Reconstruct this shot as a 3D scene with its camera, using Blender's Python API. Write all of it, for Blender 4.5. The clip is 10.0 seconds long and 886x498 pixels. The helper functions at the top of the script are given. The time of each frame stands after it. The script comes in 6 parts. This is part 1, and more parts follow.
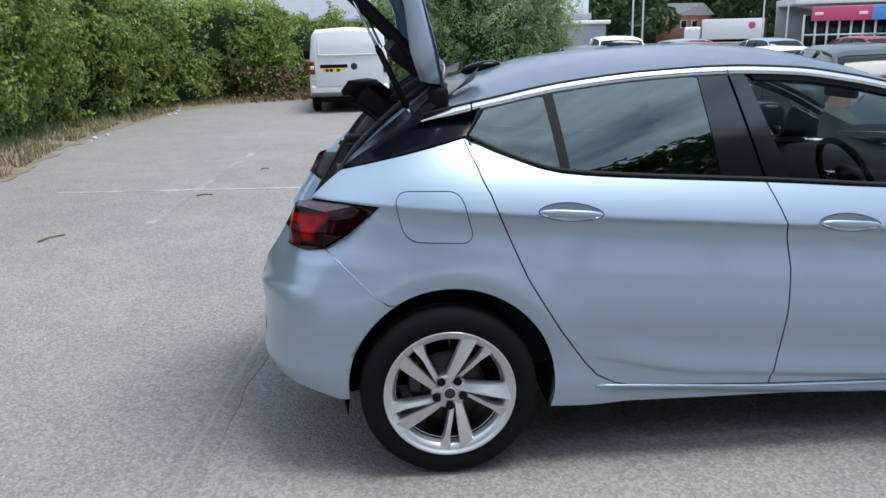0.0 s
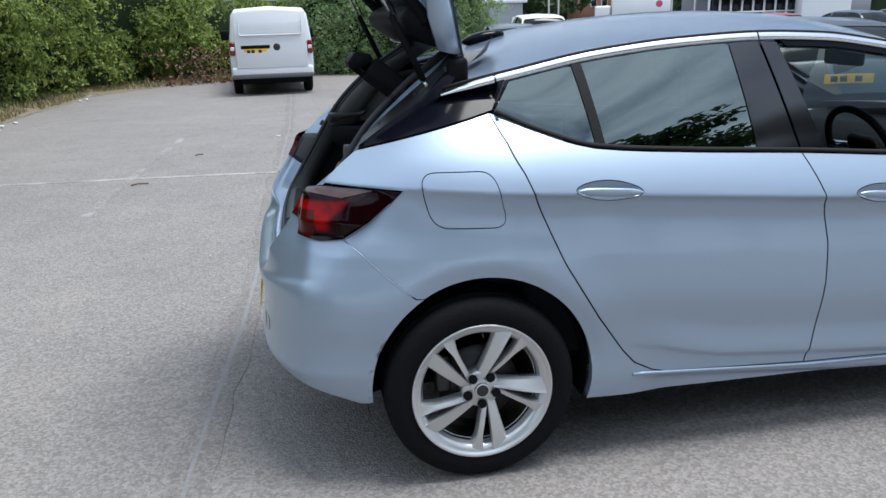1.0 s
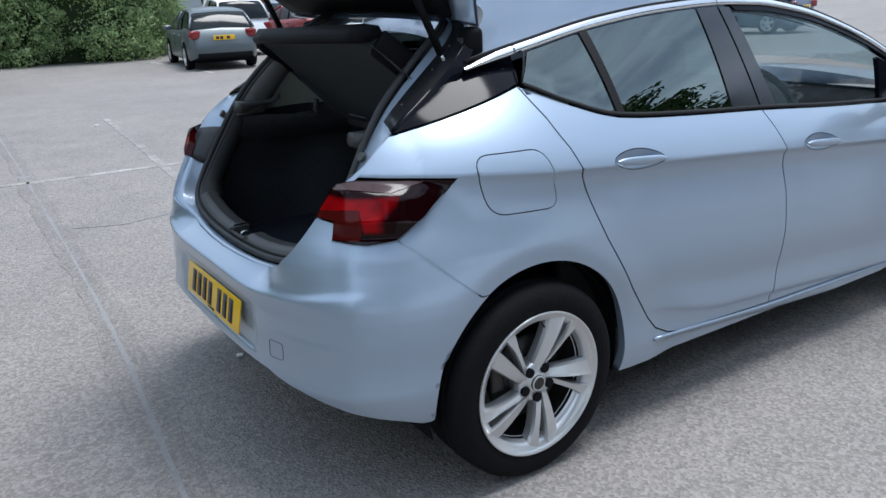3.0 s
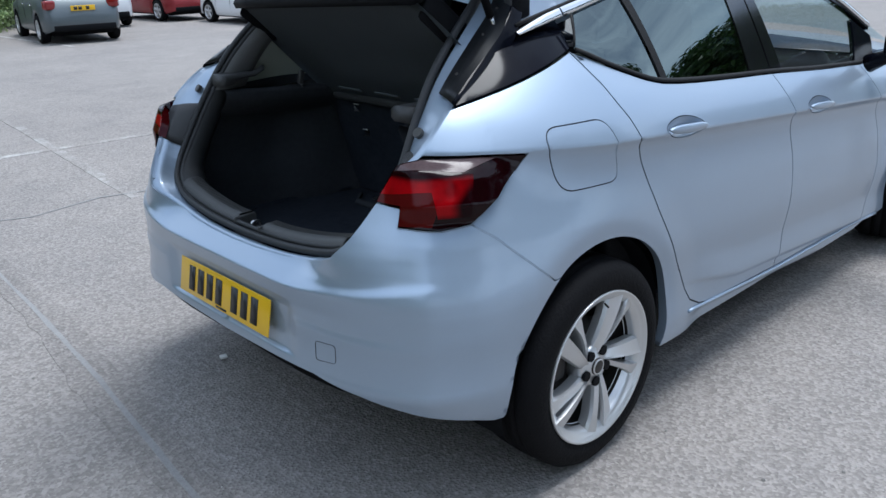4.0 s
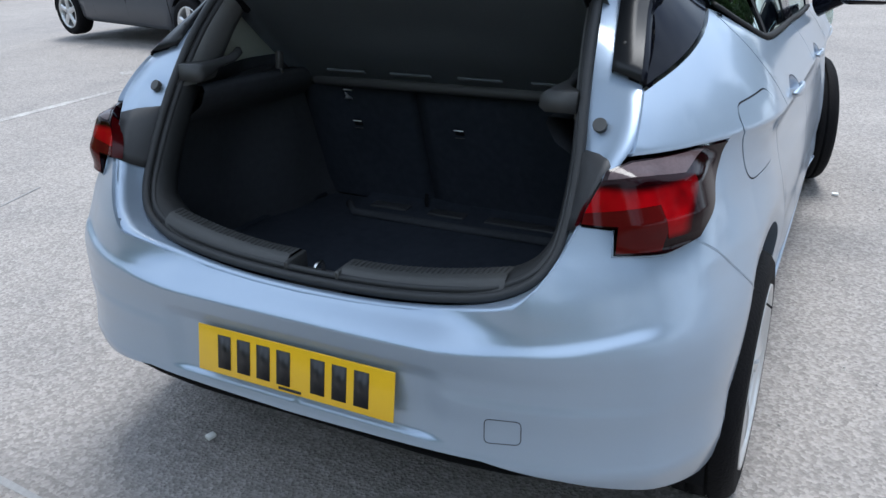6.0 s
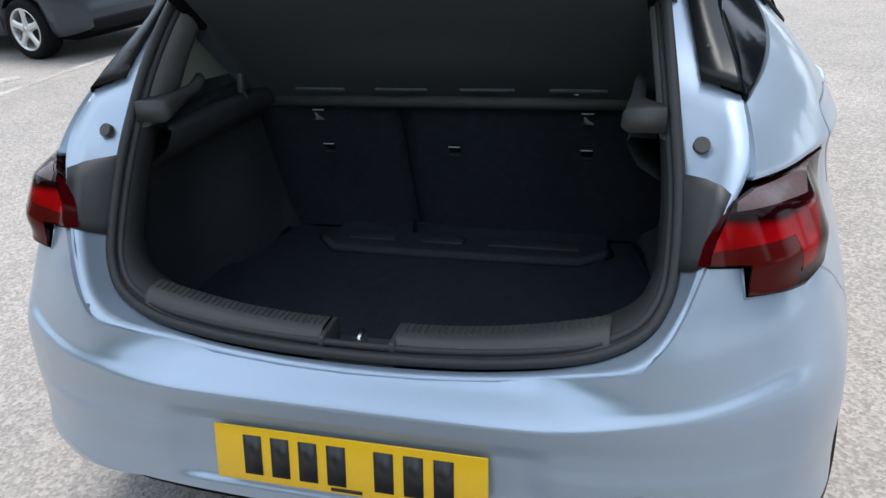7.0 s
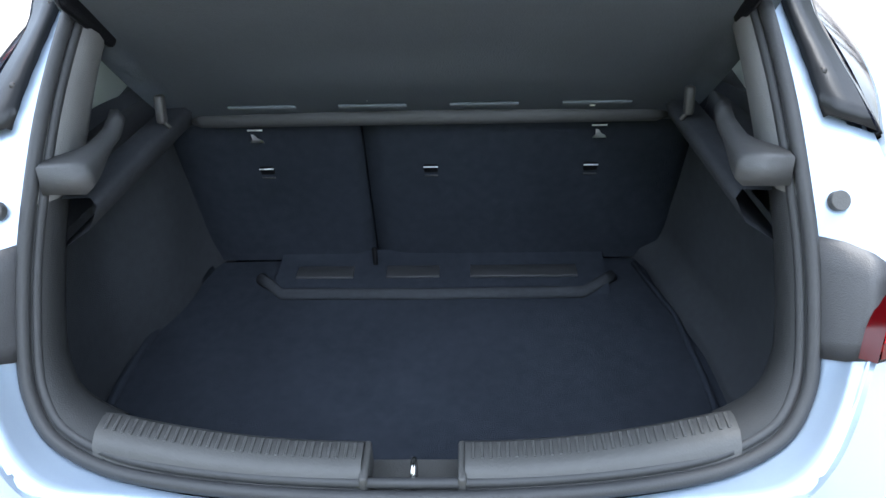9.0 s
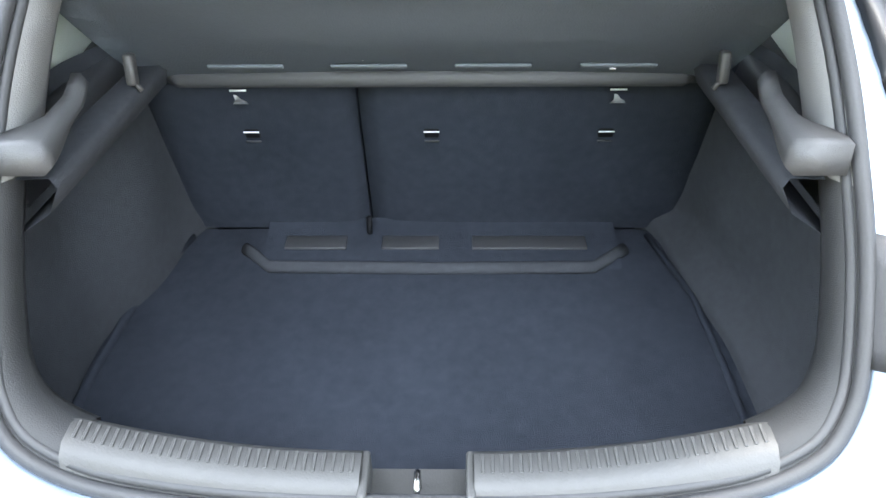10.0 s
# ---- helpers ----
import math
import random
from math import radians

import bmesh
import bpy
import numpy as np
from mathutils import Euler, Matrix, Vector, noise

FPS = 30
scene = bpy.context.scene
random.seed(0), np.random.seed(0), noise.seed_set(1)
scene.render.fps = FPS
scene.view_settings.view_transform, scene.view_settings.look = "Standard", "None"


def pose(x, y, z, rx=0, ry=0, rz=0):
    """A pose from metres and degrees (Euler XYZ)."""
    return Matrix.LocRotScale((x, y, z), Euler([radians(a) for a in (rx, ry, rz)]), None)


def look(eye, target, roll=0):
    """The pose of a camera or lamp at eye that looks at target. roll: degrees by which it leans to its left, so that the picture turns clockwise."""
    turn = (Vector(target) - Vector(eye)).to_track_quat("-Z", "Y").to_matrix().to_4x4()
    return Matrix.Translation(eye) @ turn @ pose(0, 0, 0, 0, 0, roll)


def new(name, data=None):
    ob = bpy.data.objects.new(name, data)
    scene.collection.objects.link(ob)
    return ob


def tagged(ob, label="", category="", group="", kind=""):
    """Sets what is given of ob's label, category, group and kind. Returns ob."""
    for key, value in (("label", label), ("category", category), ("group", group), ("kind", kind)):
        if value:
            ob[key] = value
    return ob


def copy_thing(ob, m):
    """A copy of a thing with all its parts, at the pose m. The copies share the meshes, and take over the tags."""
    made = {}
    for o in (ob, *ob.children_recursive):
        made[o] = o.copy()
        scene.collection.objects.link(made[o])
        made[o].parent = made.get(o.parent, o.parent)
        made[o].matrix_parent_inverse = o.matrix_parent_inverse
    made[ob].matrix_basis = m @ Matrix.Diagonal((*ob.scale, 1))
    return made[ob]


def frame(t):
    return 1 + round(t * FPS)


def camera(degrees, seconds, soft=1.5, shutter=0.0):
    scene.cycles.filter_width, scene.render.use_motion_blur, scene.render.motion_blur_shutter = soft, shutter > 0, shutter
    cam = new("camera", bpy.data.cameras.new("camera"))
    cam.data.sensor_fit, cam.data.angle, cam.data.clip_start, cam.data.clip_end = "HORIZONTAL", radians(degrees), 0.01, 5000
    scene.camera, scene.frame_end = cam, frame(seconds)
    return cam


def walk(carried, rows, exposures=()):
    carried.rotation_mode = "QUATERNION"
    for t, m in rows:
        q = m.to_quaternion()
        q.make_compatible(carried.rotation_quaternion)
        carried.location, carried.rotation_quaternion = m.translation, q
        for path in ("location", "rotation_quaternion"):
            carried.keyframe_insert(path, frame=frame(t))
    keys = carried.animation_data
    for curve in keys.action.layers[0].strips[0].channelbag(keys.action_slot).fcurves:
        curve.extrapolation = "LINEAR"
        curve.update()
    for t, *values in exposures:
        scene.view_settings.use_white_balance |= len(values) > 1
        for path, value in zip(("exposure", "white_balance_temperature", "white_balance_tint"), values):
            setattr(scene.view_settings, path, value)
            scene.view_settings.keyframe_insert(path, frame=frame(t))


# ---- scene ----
cam = camera(58.4, 10.0)
PATH = [
    (0, (-0.221, -3.44, 1.544), (-0.065, -1.516, 1.022), -1.3),
    (0.5, (-0.377, -3.322, 1.528), (-0.159, -1.412, 0.975), -2.0),
    (1, (-0.549, -3.16, 1.504), (-0.193, -1.276, 0.933), -1.7),
    (1.5, (-0.739, -3.008, 1.497), (-0.208, -1.172, 0.908), -1.5),
    (2, (-1.01, -2.877, 1.483), (-0.275, -1.114, 0.892), -1.6),
    (2.5, (-1.247, -2.733, 1.486), (-0.338, -1.055, 0.887), -2.1),
    (4, (-1.722, -2.047, 1.463), (-0.434, -0.689, 0.759), -1.6),
    (4.5, (-1.819, -1.809, 1.452), (-0.423, -0.577, 0.722), -2.3),
    (5, (-1.842, -1.492, 1.447), (-0.351, -0.4, 0.681), -2.2),
    (5.5, (-1.863, -1.238, 1.424), (-0.307, -0.254, 0.641), -1.6),
    (7, (-1.705, -0.512, 1.474), (0.018, 0.008, 0.602), -3.9),
    (7.5, (-1.609, -0.338, 1.478), (0.145, 0.013, 0.583), -3.5),
    (8, (-1.51, -0.19, 1.509), (0.252, 0.013, 0.585), -3.4),
    (8.5, (-1.432, -0.124, 1.532), (0.309, -0.005, 0.556), -2.7),
    (9, (-1.342, -0.085, 1.545), (0.36, -0.011, 0.497), -1.9),
    (9.5, (-1.26, -0.06, 1.548), (0.4, -0.013, 0.433), -1.0),
    (10, (-1.196, -0.053, 1.537), (0.417, -0.012, 0.356), -0.8),
]
walk(cam, [(t, look(eye, target, roll)) for t, eye, target, roll in PATH], exposures=[(0.0, 0.82, 6300, 9), (2.5, 0.76, 6200, 9), (4.0, 0.80, 6000, 9), (5.5, 1.0, 5950, 9), (7.0, 1.32, 6600, 9), (8.0, 1.76, 6250, 8), (9.0, 3.1, 6350, 10), (10.0, 4.4, 7000, 11)])

# ---- light ----
SUN_UP, SUN_TURN = 76, 100
world = bpy.data.worlds.new("sky")
scene.world = world
world.use_nodes = True
wn, wl = world.node_tree.nodes, world.node_tree.links
sky = wn.new("ShaderNodeTexSky")
sky.sky_type, sky.sun_disc = "NISHITA", False
sky.sun_elevation, sky.sun_rotation = radians(SUN_UP), radians(SUN_TURN)
sky.air_density, sky.dust_density, sky.ozone_density = 1.0, 1.5, 1.0
# broken cloud over the blue
coord, cloud, ramp, mixed = wn.new("ShaderNodeTexCoord"), wn.new("ShaderNodeTexNoise"), wn.new("ShaderNodeValToRGB"), wn.new("ShaderNodeMix")
stretch = wn.new("ShaderNodeMapping")
stretch.inputs["Scale"].default_value = (1.0, 1.0, 2.2)
cloud.inputs["Scale"].default_value, cloud.inputs["Detail"].default_value, cloud.inputs["Roughness"].default_value = 2.4, 8, 0.58
ramp.color_ramp.elements[0].position, ramp.color_ramp.elements[1].position = 0.33, 0.60
mixed.data_type = "RGBA"
mixed.inputs["B"].default_value = (8.3, 9.6, 11.3, 1)
wl.new(coord.outputs["Generated"], stretch.inputs["Vector"])
wl.new(stretch.outputs["Vector"], cloud.inputs["Vector"])
wl.new(cloud.outputs["Fac"], ramp.inputs["Fac"])
wl.new(ramp.outputs["Color"], mixed.inputs["Factor"])
wl.new(sky.outputs["Color"], mixed.inputs["A"])
wl.new(mixed.outputs["Result"], wn["Background"].inputs["Color"])
wn["Background"].inputs["Strength"].default_value = 0.088
sun = new("sun", bpy.data.lights.new("sun", "SUN"))
sun.data.energy, sun.data.angle, sun.data.color = 2.0, radians(24), (1.0, 0.98, 0.95)
sun.matrix_world = look((30 * math.sin(radians(SUN_TURN)), 30 * math.cos(radians(SUN_TURN)), 30 * math.tan(radians(SUN_UP))), (0, 0, 0))


# ---- materials ----
def material(name, base, rough=0.5, metal=0.0, vary=0.0, scale=8.0, bump=0.0, bump_scale=60.0, coat=0.0, spec=0.5, second=None, sheen=0.0):
    """Principled paint with variation at two scales and a fine relief."""
    m = bpy.data.materials.new(name)
    m.use_nodes = True
    n, l = m.node_tree.nodes, m.node_tree.links
    p = n["Principled BSDF"]
    p.inputs["Base Color"].default_value = (*base, 1)
    p.inputs["Roughness"].default_value, p.inputs["Metallic"].default_value = rough, metal
    p.inputs["Coat Weight"].default_value, p.inputs["Coat Roughness"].default_value = coat, 0.04
    p.inputs["Specular IOR Level"].default_value, p.inputs["Sheen Weight"].default_value = spec, sheen
    if vary or bump:
        tc = n.new("ShaderNodeTexCoord")
    if vary:
        big, small, add, mix = n.new("ShaderNodeTexNoise"), n.new("ShaderNodeTexNoise"), n.new("ShaderNodeMath"), n.new("ShaderNodeMix")
        big.inputs["Scale"].default_value, small.inputs["Scale"].default_value = scale, scale * 9
        big.inputs["Detail"].default_value, small.inputs["Detail"].default_value = 5, 3
        add.operation = "ADD"
        half = n.new("ShaderNodeMath")
        half.operation, half.inputs[1].default_value = "MULTIPLY", 0.5
        mix.data_type = "RGBA"
        other = second or tuple(max(0.0, c * (1 - vary)) for c in base)
        mix.inputs["A"].default_value, mix.inputs["B"].default_value = (*(min(1, c * (1 + (0 if second else vary))) for c in base), 1), (*other, 1)
        for o in (big, small):
            l.new(tc.outputs["Object"], o.inputs["Vector"])
        l.new(big.outputs["Fac"], add.inputs[0])
        l.new(small.outputs["Fac"], add.inputs[1])
        l.new(add.outputs[0], half.inputs[0])
        l.new(half.outputs[0], mix.inputs["Factor"])
        l.new(mix.outputs["Result"], p.inputs["Base Color"])
    if bump:
        fine, b = n.new("ShaderNodeTexNoise"), n.new("ShaderNodeBump")
        fine.inputs["Scale"].default_value, fine.inputs["Detail"].default_value = bump_scale, 4
        b.inputs["Strength"].default_value, b.inputs["Distance"].default_value = bump, 0.01
        l.new(tc.outputs["Object"], fine.inputs["Vector"])
        l.new(fine.outputs["Fac"], b.inputs["Height"])
        l.new(b.outputs["Normal"], p.inputs["Normal"])
    return m


def glass(name, tint, clear=0.5, rough=0.0):
    """A thin pane: part mirror, part tinted see-through."""
    m = bpy.data.materials.new(name)
    m.use_nodes = True
    n, l = m.node_tree.nodes, m.node_tree.links
    gloss, see, mix = n.new("ShaderNodeBsdfGlossy"), n.new("ShaderNodeBsdfTransparent"), n.new("ShaderNodeMixShader")
    edge, power, scaled = n.new("ShaderNodeLayerWeight"), n.new("ShaderNodeMath"), n.new("ShaderNodeMath")
    n.remove(n["Principled BSDF"])
    gloss.inputs["Roughness"].default_value = rough
    gloss.inputs["Color"].default_value = (0.86, 1.0, 0.97, 1)
    see.inputs["Color"].default_value = (*tint, 1)
    # mirror share: its value seen square on, rising to the edge
    square_on = ((clear - 1) / (clear + 1)) ** 2
    edge.inputs["Blend"].default_value = 0.5
    power.operation, power.inputs[1].default_value = "POWER", 4.5
    scaled.operation, scaled.inputs[1].default_value, scaled.inputs[2].default_value = "MULTIPLY_ADD", 1 - square_on, square_on
    l.new(edge.outputs["Facing"], power.inputs[0])
    l.new(power.outputs[0], scaled.inputs[0])
    l.new(scaled.outputs[0], mix.inputs["Fac"])
    l.new(see.outputs[0], mix.inputs[1])
    l.new(gloss.outputs[0], mix.inputs[2])
    l.new(mix.outputs[0], n["Material Output"].inputs["Surface"])
    return m


def soft_lens(name, dim, lit):
    """A smoked lens whose bright red band, bent down at its outer end, shades off softly."""
    m = material(name, dim, rough=0.10, spec=0.13)
    n, l = m.node_tree.nodes, m.node_tree.links
    tc, xyz, dist = n.new("ShaderNodeTexCoord"), n.new("ShaderNodeSeparateXYZ"), n.new("ShaderNodeMath")
    dist.operation = "ABSOLUTE"
    l.new(tc.outputs["Object"], xyz.inputs[0])
    l.new(xyz.outputs[1], dist.inputs[0])

    def between(src, a, b):
        r = n.new("ShaderNodeMapRange")
        r.interpolation_type = "SMOOTHSTEP"
        r.inputs["From Min"].default_value, r.inputs["From Max"].default_value = a, b
        l.new(src, r.inputs["Value"])
        return r.outputs["Result"]

    def joined(op, a, b):
        o = n.new("ShaderNodeMath")
        o.operation = op
        l.new(a, o.inputs[0])
        l.new(b, o.inputs[1])
        return o.outputs[0]

    y, z = dist.outputs[0], xyz.outputs[2]
    top, outer = between(z, 0.960, 0.944), between(y, LENS_Y[3], LENS_Y[2])
    band = joined("MULTIPLY", joined("MULTIPLY", top, between(z, 0.898, 0.914)), outer)
    leg = joined("MULTIPLY", joined("MULTIPLY", joined("MULTIPLY", top, between(z, 0.856, 0.876)), outer), between(y, LENS_Y[0], LENS_Y[1]))
    glow = n.new("ShaderNodeTexNoise")
    glow.inputs["Scale"].default_value = 14
    l.new(tc.outputs["Object"], glow.inputs["Vector"])
    mix = n.new("ShaderNodeMix")
    mix.data_type = "RGBA"
    mix.inputs["A"].default_value, mix.inputs["B"].default_value = (*dim, 1), (*lit, 1)
    l.new(joined("MULTIPLY", joined("MAXIMUM", band, leg), between(glow.outputs["Fac"], 0.05, 0.62)), mix.inputs["Factor"])
    l.new(mix.outputs["Result"], n["Principled BSDF"].inputs["Base Color"])
    return m


LENS_Y = (0.708, 0.724, 0.752, 0.770)   # inner and outer limits of the lens's bent end, from the middle of the car
PAINT = material("blue_silver_paint", (0.335, 0.413, 0.515), rough=0.40, metal=0.54, coat=0.75, vary=0.04, scale=300)
PAINT.node_tree.nodes["Principled BSDF"].inputs["Coat Roughness"].default_value = 0.09
BLACK_GLOSS = material("gloss_black", (0.004, 0.0045, 0.008), rough=0.09, spec=0.10, coat=0.0)
PILLAR_GLOSS = material("gloss_pillar", (0.006, 0.006, 0.008), rough=0.12, spec=0.85)
BLACK_PLASTIC = material("black_plastic", (0.006, 0.0065, 0.008), rough=0.65, spec=0.1, vary=0.2, scale=20, bump=0.15, bump_scale=400)
SILL_PLASTIC = material("sill_plastic", (0.047, 0.047, 0.046), rough=0.5, vary=0.25, scale=9, bump=0.1, bump_scale=300)
PILLAR_PLASTIC = material("pillar_plastic", (0.013, 0.014, 0.016), rough=0.36, spec=0.3, vary=0.15, scale=14, bump=0.05, bump_scale=400)
RIM_PLASTIC = material("rim_trim_plastic", (0.017, 0.018, 0.019), rough=0.55, spec=0.35, vary=0.15, scale=14, bump=0.15, bump_scale=500)
SEAL_RUBBER = material("seal_rubber", (0.030, 0.031, 0.033), rough=0.55, spec=0.4, vary=0.2, scale=20, bump=0.1, bump_scale=300)
BRACKET = material("bracket_plastic", (0.040, 0.041, 0.042), rough=0.55, vary=0.12, scale=14, bump=0.2, bump_scale=500)
PALE_TRIM = material("pale_trim", (0.42, 0.45, 0.38), rough=0.8, vary=0.08, scale=20, bump=0.1, bump_scale=400)
GREY_PLASTIC = material("grey_plastic", (0.125, 0.126, 0.124), rough=0.55, vary=0.12, scale=14, bump=0.2, bump_scale=500)
DARK_PLASTIC = material("dark_grey_plastic", (0.032, 0.033, 0.036), rough=0.5, vary=0.15, scale=14, bump=0.15, bump_scale=500)
SHELF = material("shelf_board", (0.100, 0.116, 0.130), rough=0.8, vary=0.12, scale=10, bump=0.2, bump_scale=300)
RUBBER = material("rubber", (0.010, 0.010, 0.011), spec=0.25, rough=0.7, vary=0.25, scale=12, bump=0.2, bump_scale=150)
TYRE = material("tyre_rubber", (0.0060, 0.0060, 0.0070), spec=0.12, rough=0.75, vary=0.3, scale=9, bump=0.3, bump_scale=120)
CHROME = material("satin_chrome", (0.75, 0.76, 0.78), rough=0.16, metal=1.0)
ALLOY = material("silver_alloy", (0.58, 0.585, 0.59), rough=0.30, metal=0.6, coat=0.3, vary=0.05, scale=30)
BRAKE = material("brake_iron", (0.06, 0.057, 0.055), rough=0.5, metal=0.8, vary=0.3, scale=20)
CARPET = material("boot_carpet", (0.030, 0.0355, 0.0465), rough=1.0, vary=0.5, scale=5, bump=0.6, bump_scale=700, spec=0.08)
SIDE_LINING = material("side_lining", (0.044, 0.0475, 0.054), rough=1.0, vary=0.35, scale=6, bump=0.5, bump_scale=600, spec=0.08)
SEAT_CLOTH = material("seat_cloth", (0.015, 0.016, 0.018), rough=0.9, vary=0.3, scale=30, bump=0.4, bump_scale=500, spec=0.15)
LINING = material("light_lining", (0.42, 0.42, 0.40), rough=0.9, vary=0.1, scale=20, bump=0.2, bump_scale=300)
TINT = glass("privacy_glass", (0.026, 0.037, 0.036), 2.4)
FRONT_GLASS = glass("front_door_glass", (0.62, 0.66, 0.66), 1.22)
CLEAR = glass("clear_glass", (0.75, 0.82, 0.80), 1.5)
# smoky lamp top; its paler, uneven tint stands in for sky glare
LEDGE_GLARE = material("lamp_ledge", (0.085, 0.060, 0.063), rough=0.14, spec=0.2, vary=0.6, scale=18)
RED_LENS = soft_lens("red_lens", (0.009, 0.0005, 0.0014), (0.30, 0.0015, 0.004))
DARK_LENS = material("smoked_red_lens", (0.007, 0.0005, 0.0014), rough=0.09, spec=0.22, vary=0.3, scale=20)
RED_WALL = material("red_lens_edge", (0.050, 0.001, 0.002), rough=0.15, spec=0.3, vary=0.2, scale=30)
LOWER_LENS = material("smoked_lower_lens", (0.070, 0.004, 0.004), rough=0.10, spec=0.16, vary=0.3, scale=30)
PLATE_YELLOW = material("yellow_plate", (0.80, 0.47, 0.01), rough=0.35, coat=0.3, vary=0.04, scale=20)
INK = material("black_ink", (0.012, 0.012, 0.014), rough=0.4)
WHITE_MARK = material("white_print", (0.75, 0.76, 0.76), rough=0.6)
STEEL = material("bright_steel", (0.6, 0.6, 0.6), rough=0.25, metal=1.0)


# ---- mesh helpers ----
def part(name, bm, mat, parent=None, label="", smooth=True):
    """Links a bmesh as one mesh object, under a thing or a part."""
    me = bpy.data.meshes.new(name)
    bm.normal_update()
    bm.to_mesh(me)
    bm.free()
    return put(name, me, mat, parent, label, smooth)


def put(name, me, mat, parent=None, label="", smooth=True):
    me.materials.append(mat)
    if smooth is not None:
        me.shade_smooth() if smooth else me.shade_flat()
    ob = new(name, me)
    if parent:
        ob.parent = parent
    if label:
        ob["label"] = label
    return ob


def thing(name, label, category, group="", m=None):
    ob = tagged(new(name), label, category, group)
    if m is not None:
        ob.matrix_world = m
    return ob


def box(sx, sy, sz, at=(0, 0, 0), bevel=0.0, turn=(0, 0, 0), bm=None, seg=2):
    bm = bm or bmesh.new()
    r = bmesh.ops.create_cube(bm, size=1, matrix=pose(*at, *turn) @ Matrix.Diagonal((sx, sy, sz, 1)))
    if bevel:
        es = list({e for v in r["verts"] for e in v.link_edges})
        bmesh.ops.bevel(bm, geom=es, offset=bevel, segments=seg, profile=0.5, affect="EDGES")
    return bm


def tube(points, radius, sides=8, closed=False, bm=None, flat=1.0):
    """A round bar along points; radius may be a list."""
    bm = bm or bmesh.new()
    pts = [Vector(p) for p in points]
    rings, n = [], len(pts)
    rad = radius if isinstance(radius, (list, tuple)) else [radius] * n
    up = None
    for i, p in enumerate(pts):
        a, b = pts[(i - 1) % n if closed else max(i - 1, 0)], pts[(i + 1) % n if closed else min(i + 1, n - 1)]
        d = (b - a).normalized()
        if up is None:
            up = d.orthogonal().normalized()
        up = (up - d * up.dot(d)).normalized()
        w = d.cross(up)
        rings.append([bm.verts.new(p + float(rad[i]) * (math.cos(k * math.tau / sides) * up + flat * math.sin(k * math.tau / sides) * w)) for k in range(sides)])
    for i in range(n if closed else n - 1):
        r, q = rings[i], rings[(i + 1) % n]
        for k in range(sides):
            bm.faces.new((r[k], r[(k + 1) % sides], q[(k + 1) % sides], q[k]))
    if not closed:
        bm.faces.new(rings[0][::-1])
        bm.faces.new(rings[-1])
    return bm


def loft(rows, bm=None, closed=False):
    """Faces between rows of points with the same count."""
    bm = bm or bmesh.new()
    vs = [[bm.verts.new(p) for p in r] for r in rows]
    for a, b in zip(vs, vs[1:]):
        m = len(a)
        for k in range(m if closed else m - 1):
            bm.faces.new((a[k], a[(k + 1) % m], b[(k + 1) % m], b[k]))
    return bm


def capped(rows):
    """A closed loft with both its ends filled."""
    bm = loft(rows, closed=True)
    bm.verts.ensure_lookup_table()
    m = len(rows[0])
    bm.faces.new(bm.verts[:m])
    bm.faces.new(bm.verts[len(bm.verts) - m:])
    bmesh.ops.recalc_face_normals(bm, faces=bm.faces[:])
    return bm


def thick(bm, depth):
    bmesh.ops.solidify(bm, geom=bm.faces[:], thickness=depth)
    return bm


def lathe(profile, steps=48, axis="y"):
    """Turns (radius, along) pairs round the axis."""
    rows = []
    for k in range(steps):
        a = k * math.tau / steps
        rows.append([(r * math.cos(a), h, r * math.sin(a)) if axis == "y" else (r * math.cos(a), r * math.sin(a), h) for r, h in profile])
    return loft_ring(rows)


def loft_ring(rows):
    bm = bmesh.new()
    vs = [[bm.verts.new(p) for p in r] for r in rows]
    for i in range(len(vs)):
        a, b = vs[i], vs[(i + 1) % len(vs)]
        for k in range(len(a) - 1):
            bm.faces.new((a[k], a[k + 1], b[k + 1], b[k]))
    bmesh.ops.remove_doubles(bm, verts=bm.verts[:], dist=1e-5)
    bmesh.ops.recalc_face_normals(bm, faces=bm.faces[:])
    return bm


def dense(points, gap=0.012):
    """The same line with more points on it."""
    out = []
    for a, b in zip(points, points[1:]):
        n = max(1, int(math.dist(a, b) / gap))
        out += [tuple(np.array(a) + (np.array(b) - np.array(a)) * k / n) for k in range(n)]
    return out + [tuple(points[-1])]


def rounded(points, r=0.02, closed=True, n=5):
    """Corners of a line rounded off."""
    pts, out = [np.array(p, float) for p in points], []
    for i, p in enumerate(pts):
        if not closed and i in (0, len(pts) - 1):
            out.append(tuple(p))
            continue
        a, b = pts[i - 1], pts[(i + 1) % len(pts)]
        ra = min(r, np.linalg.norm(a - p) * 0.45)
        rb = min(r, np.linalg.norm(b - p) * 0.45)
        s, e = p + (a - p) / np.linalg.norm(a - p) * ra, p + (b - p) / np.linalg.norm(b - p) * rb
        out += [tuple((1 - t) ** 2 * s + 2 * t * (1 - t) * p + t * t * e) for t in np.linspace(0, 1, n)]
    return out


def inside(px, py, poly):
    hit = np.zeros(len(px), bool)
    for (x0, y0), (x1, y1) in zip(poly, poly[1:] + poly[:1]):
        if y0 != y1:
            hit ^= ((y0 > py) != (y1 > py)) & (px < (x1 - x0) * (py - y0) / (y1 - y0) + x0)
    return hit


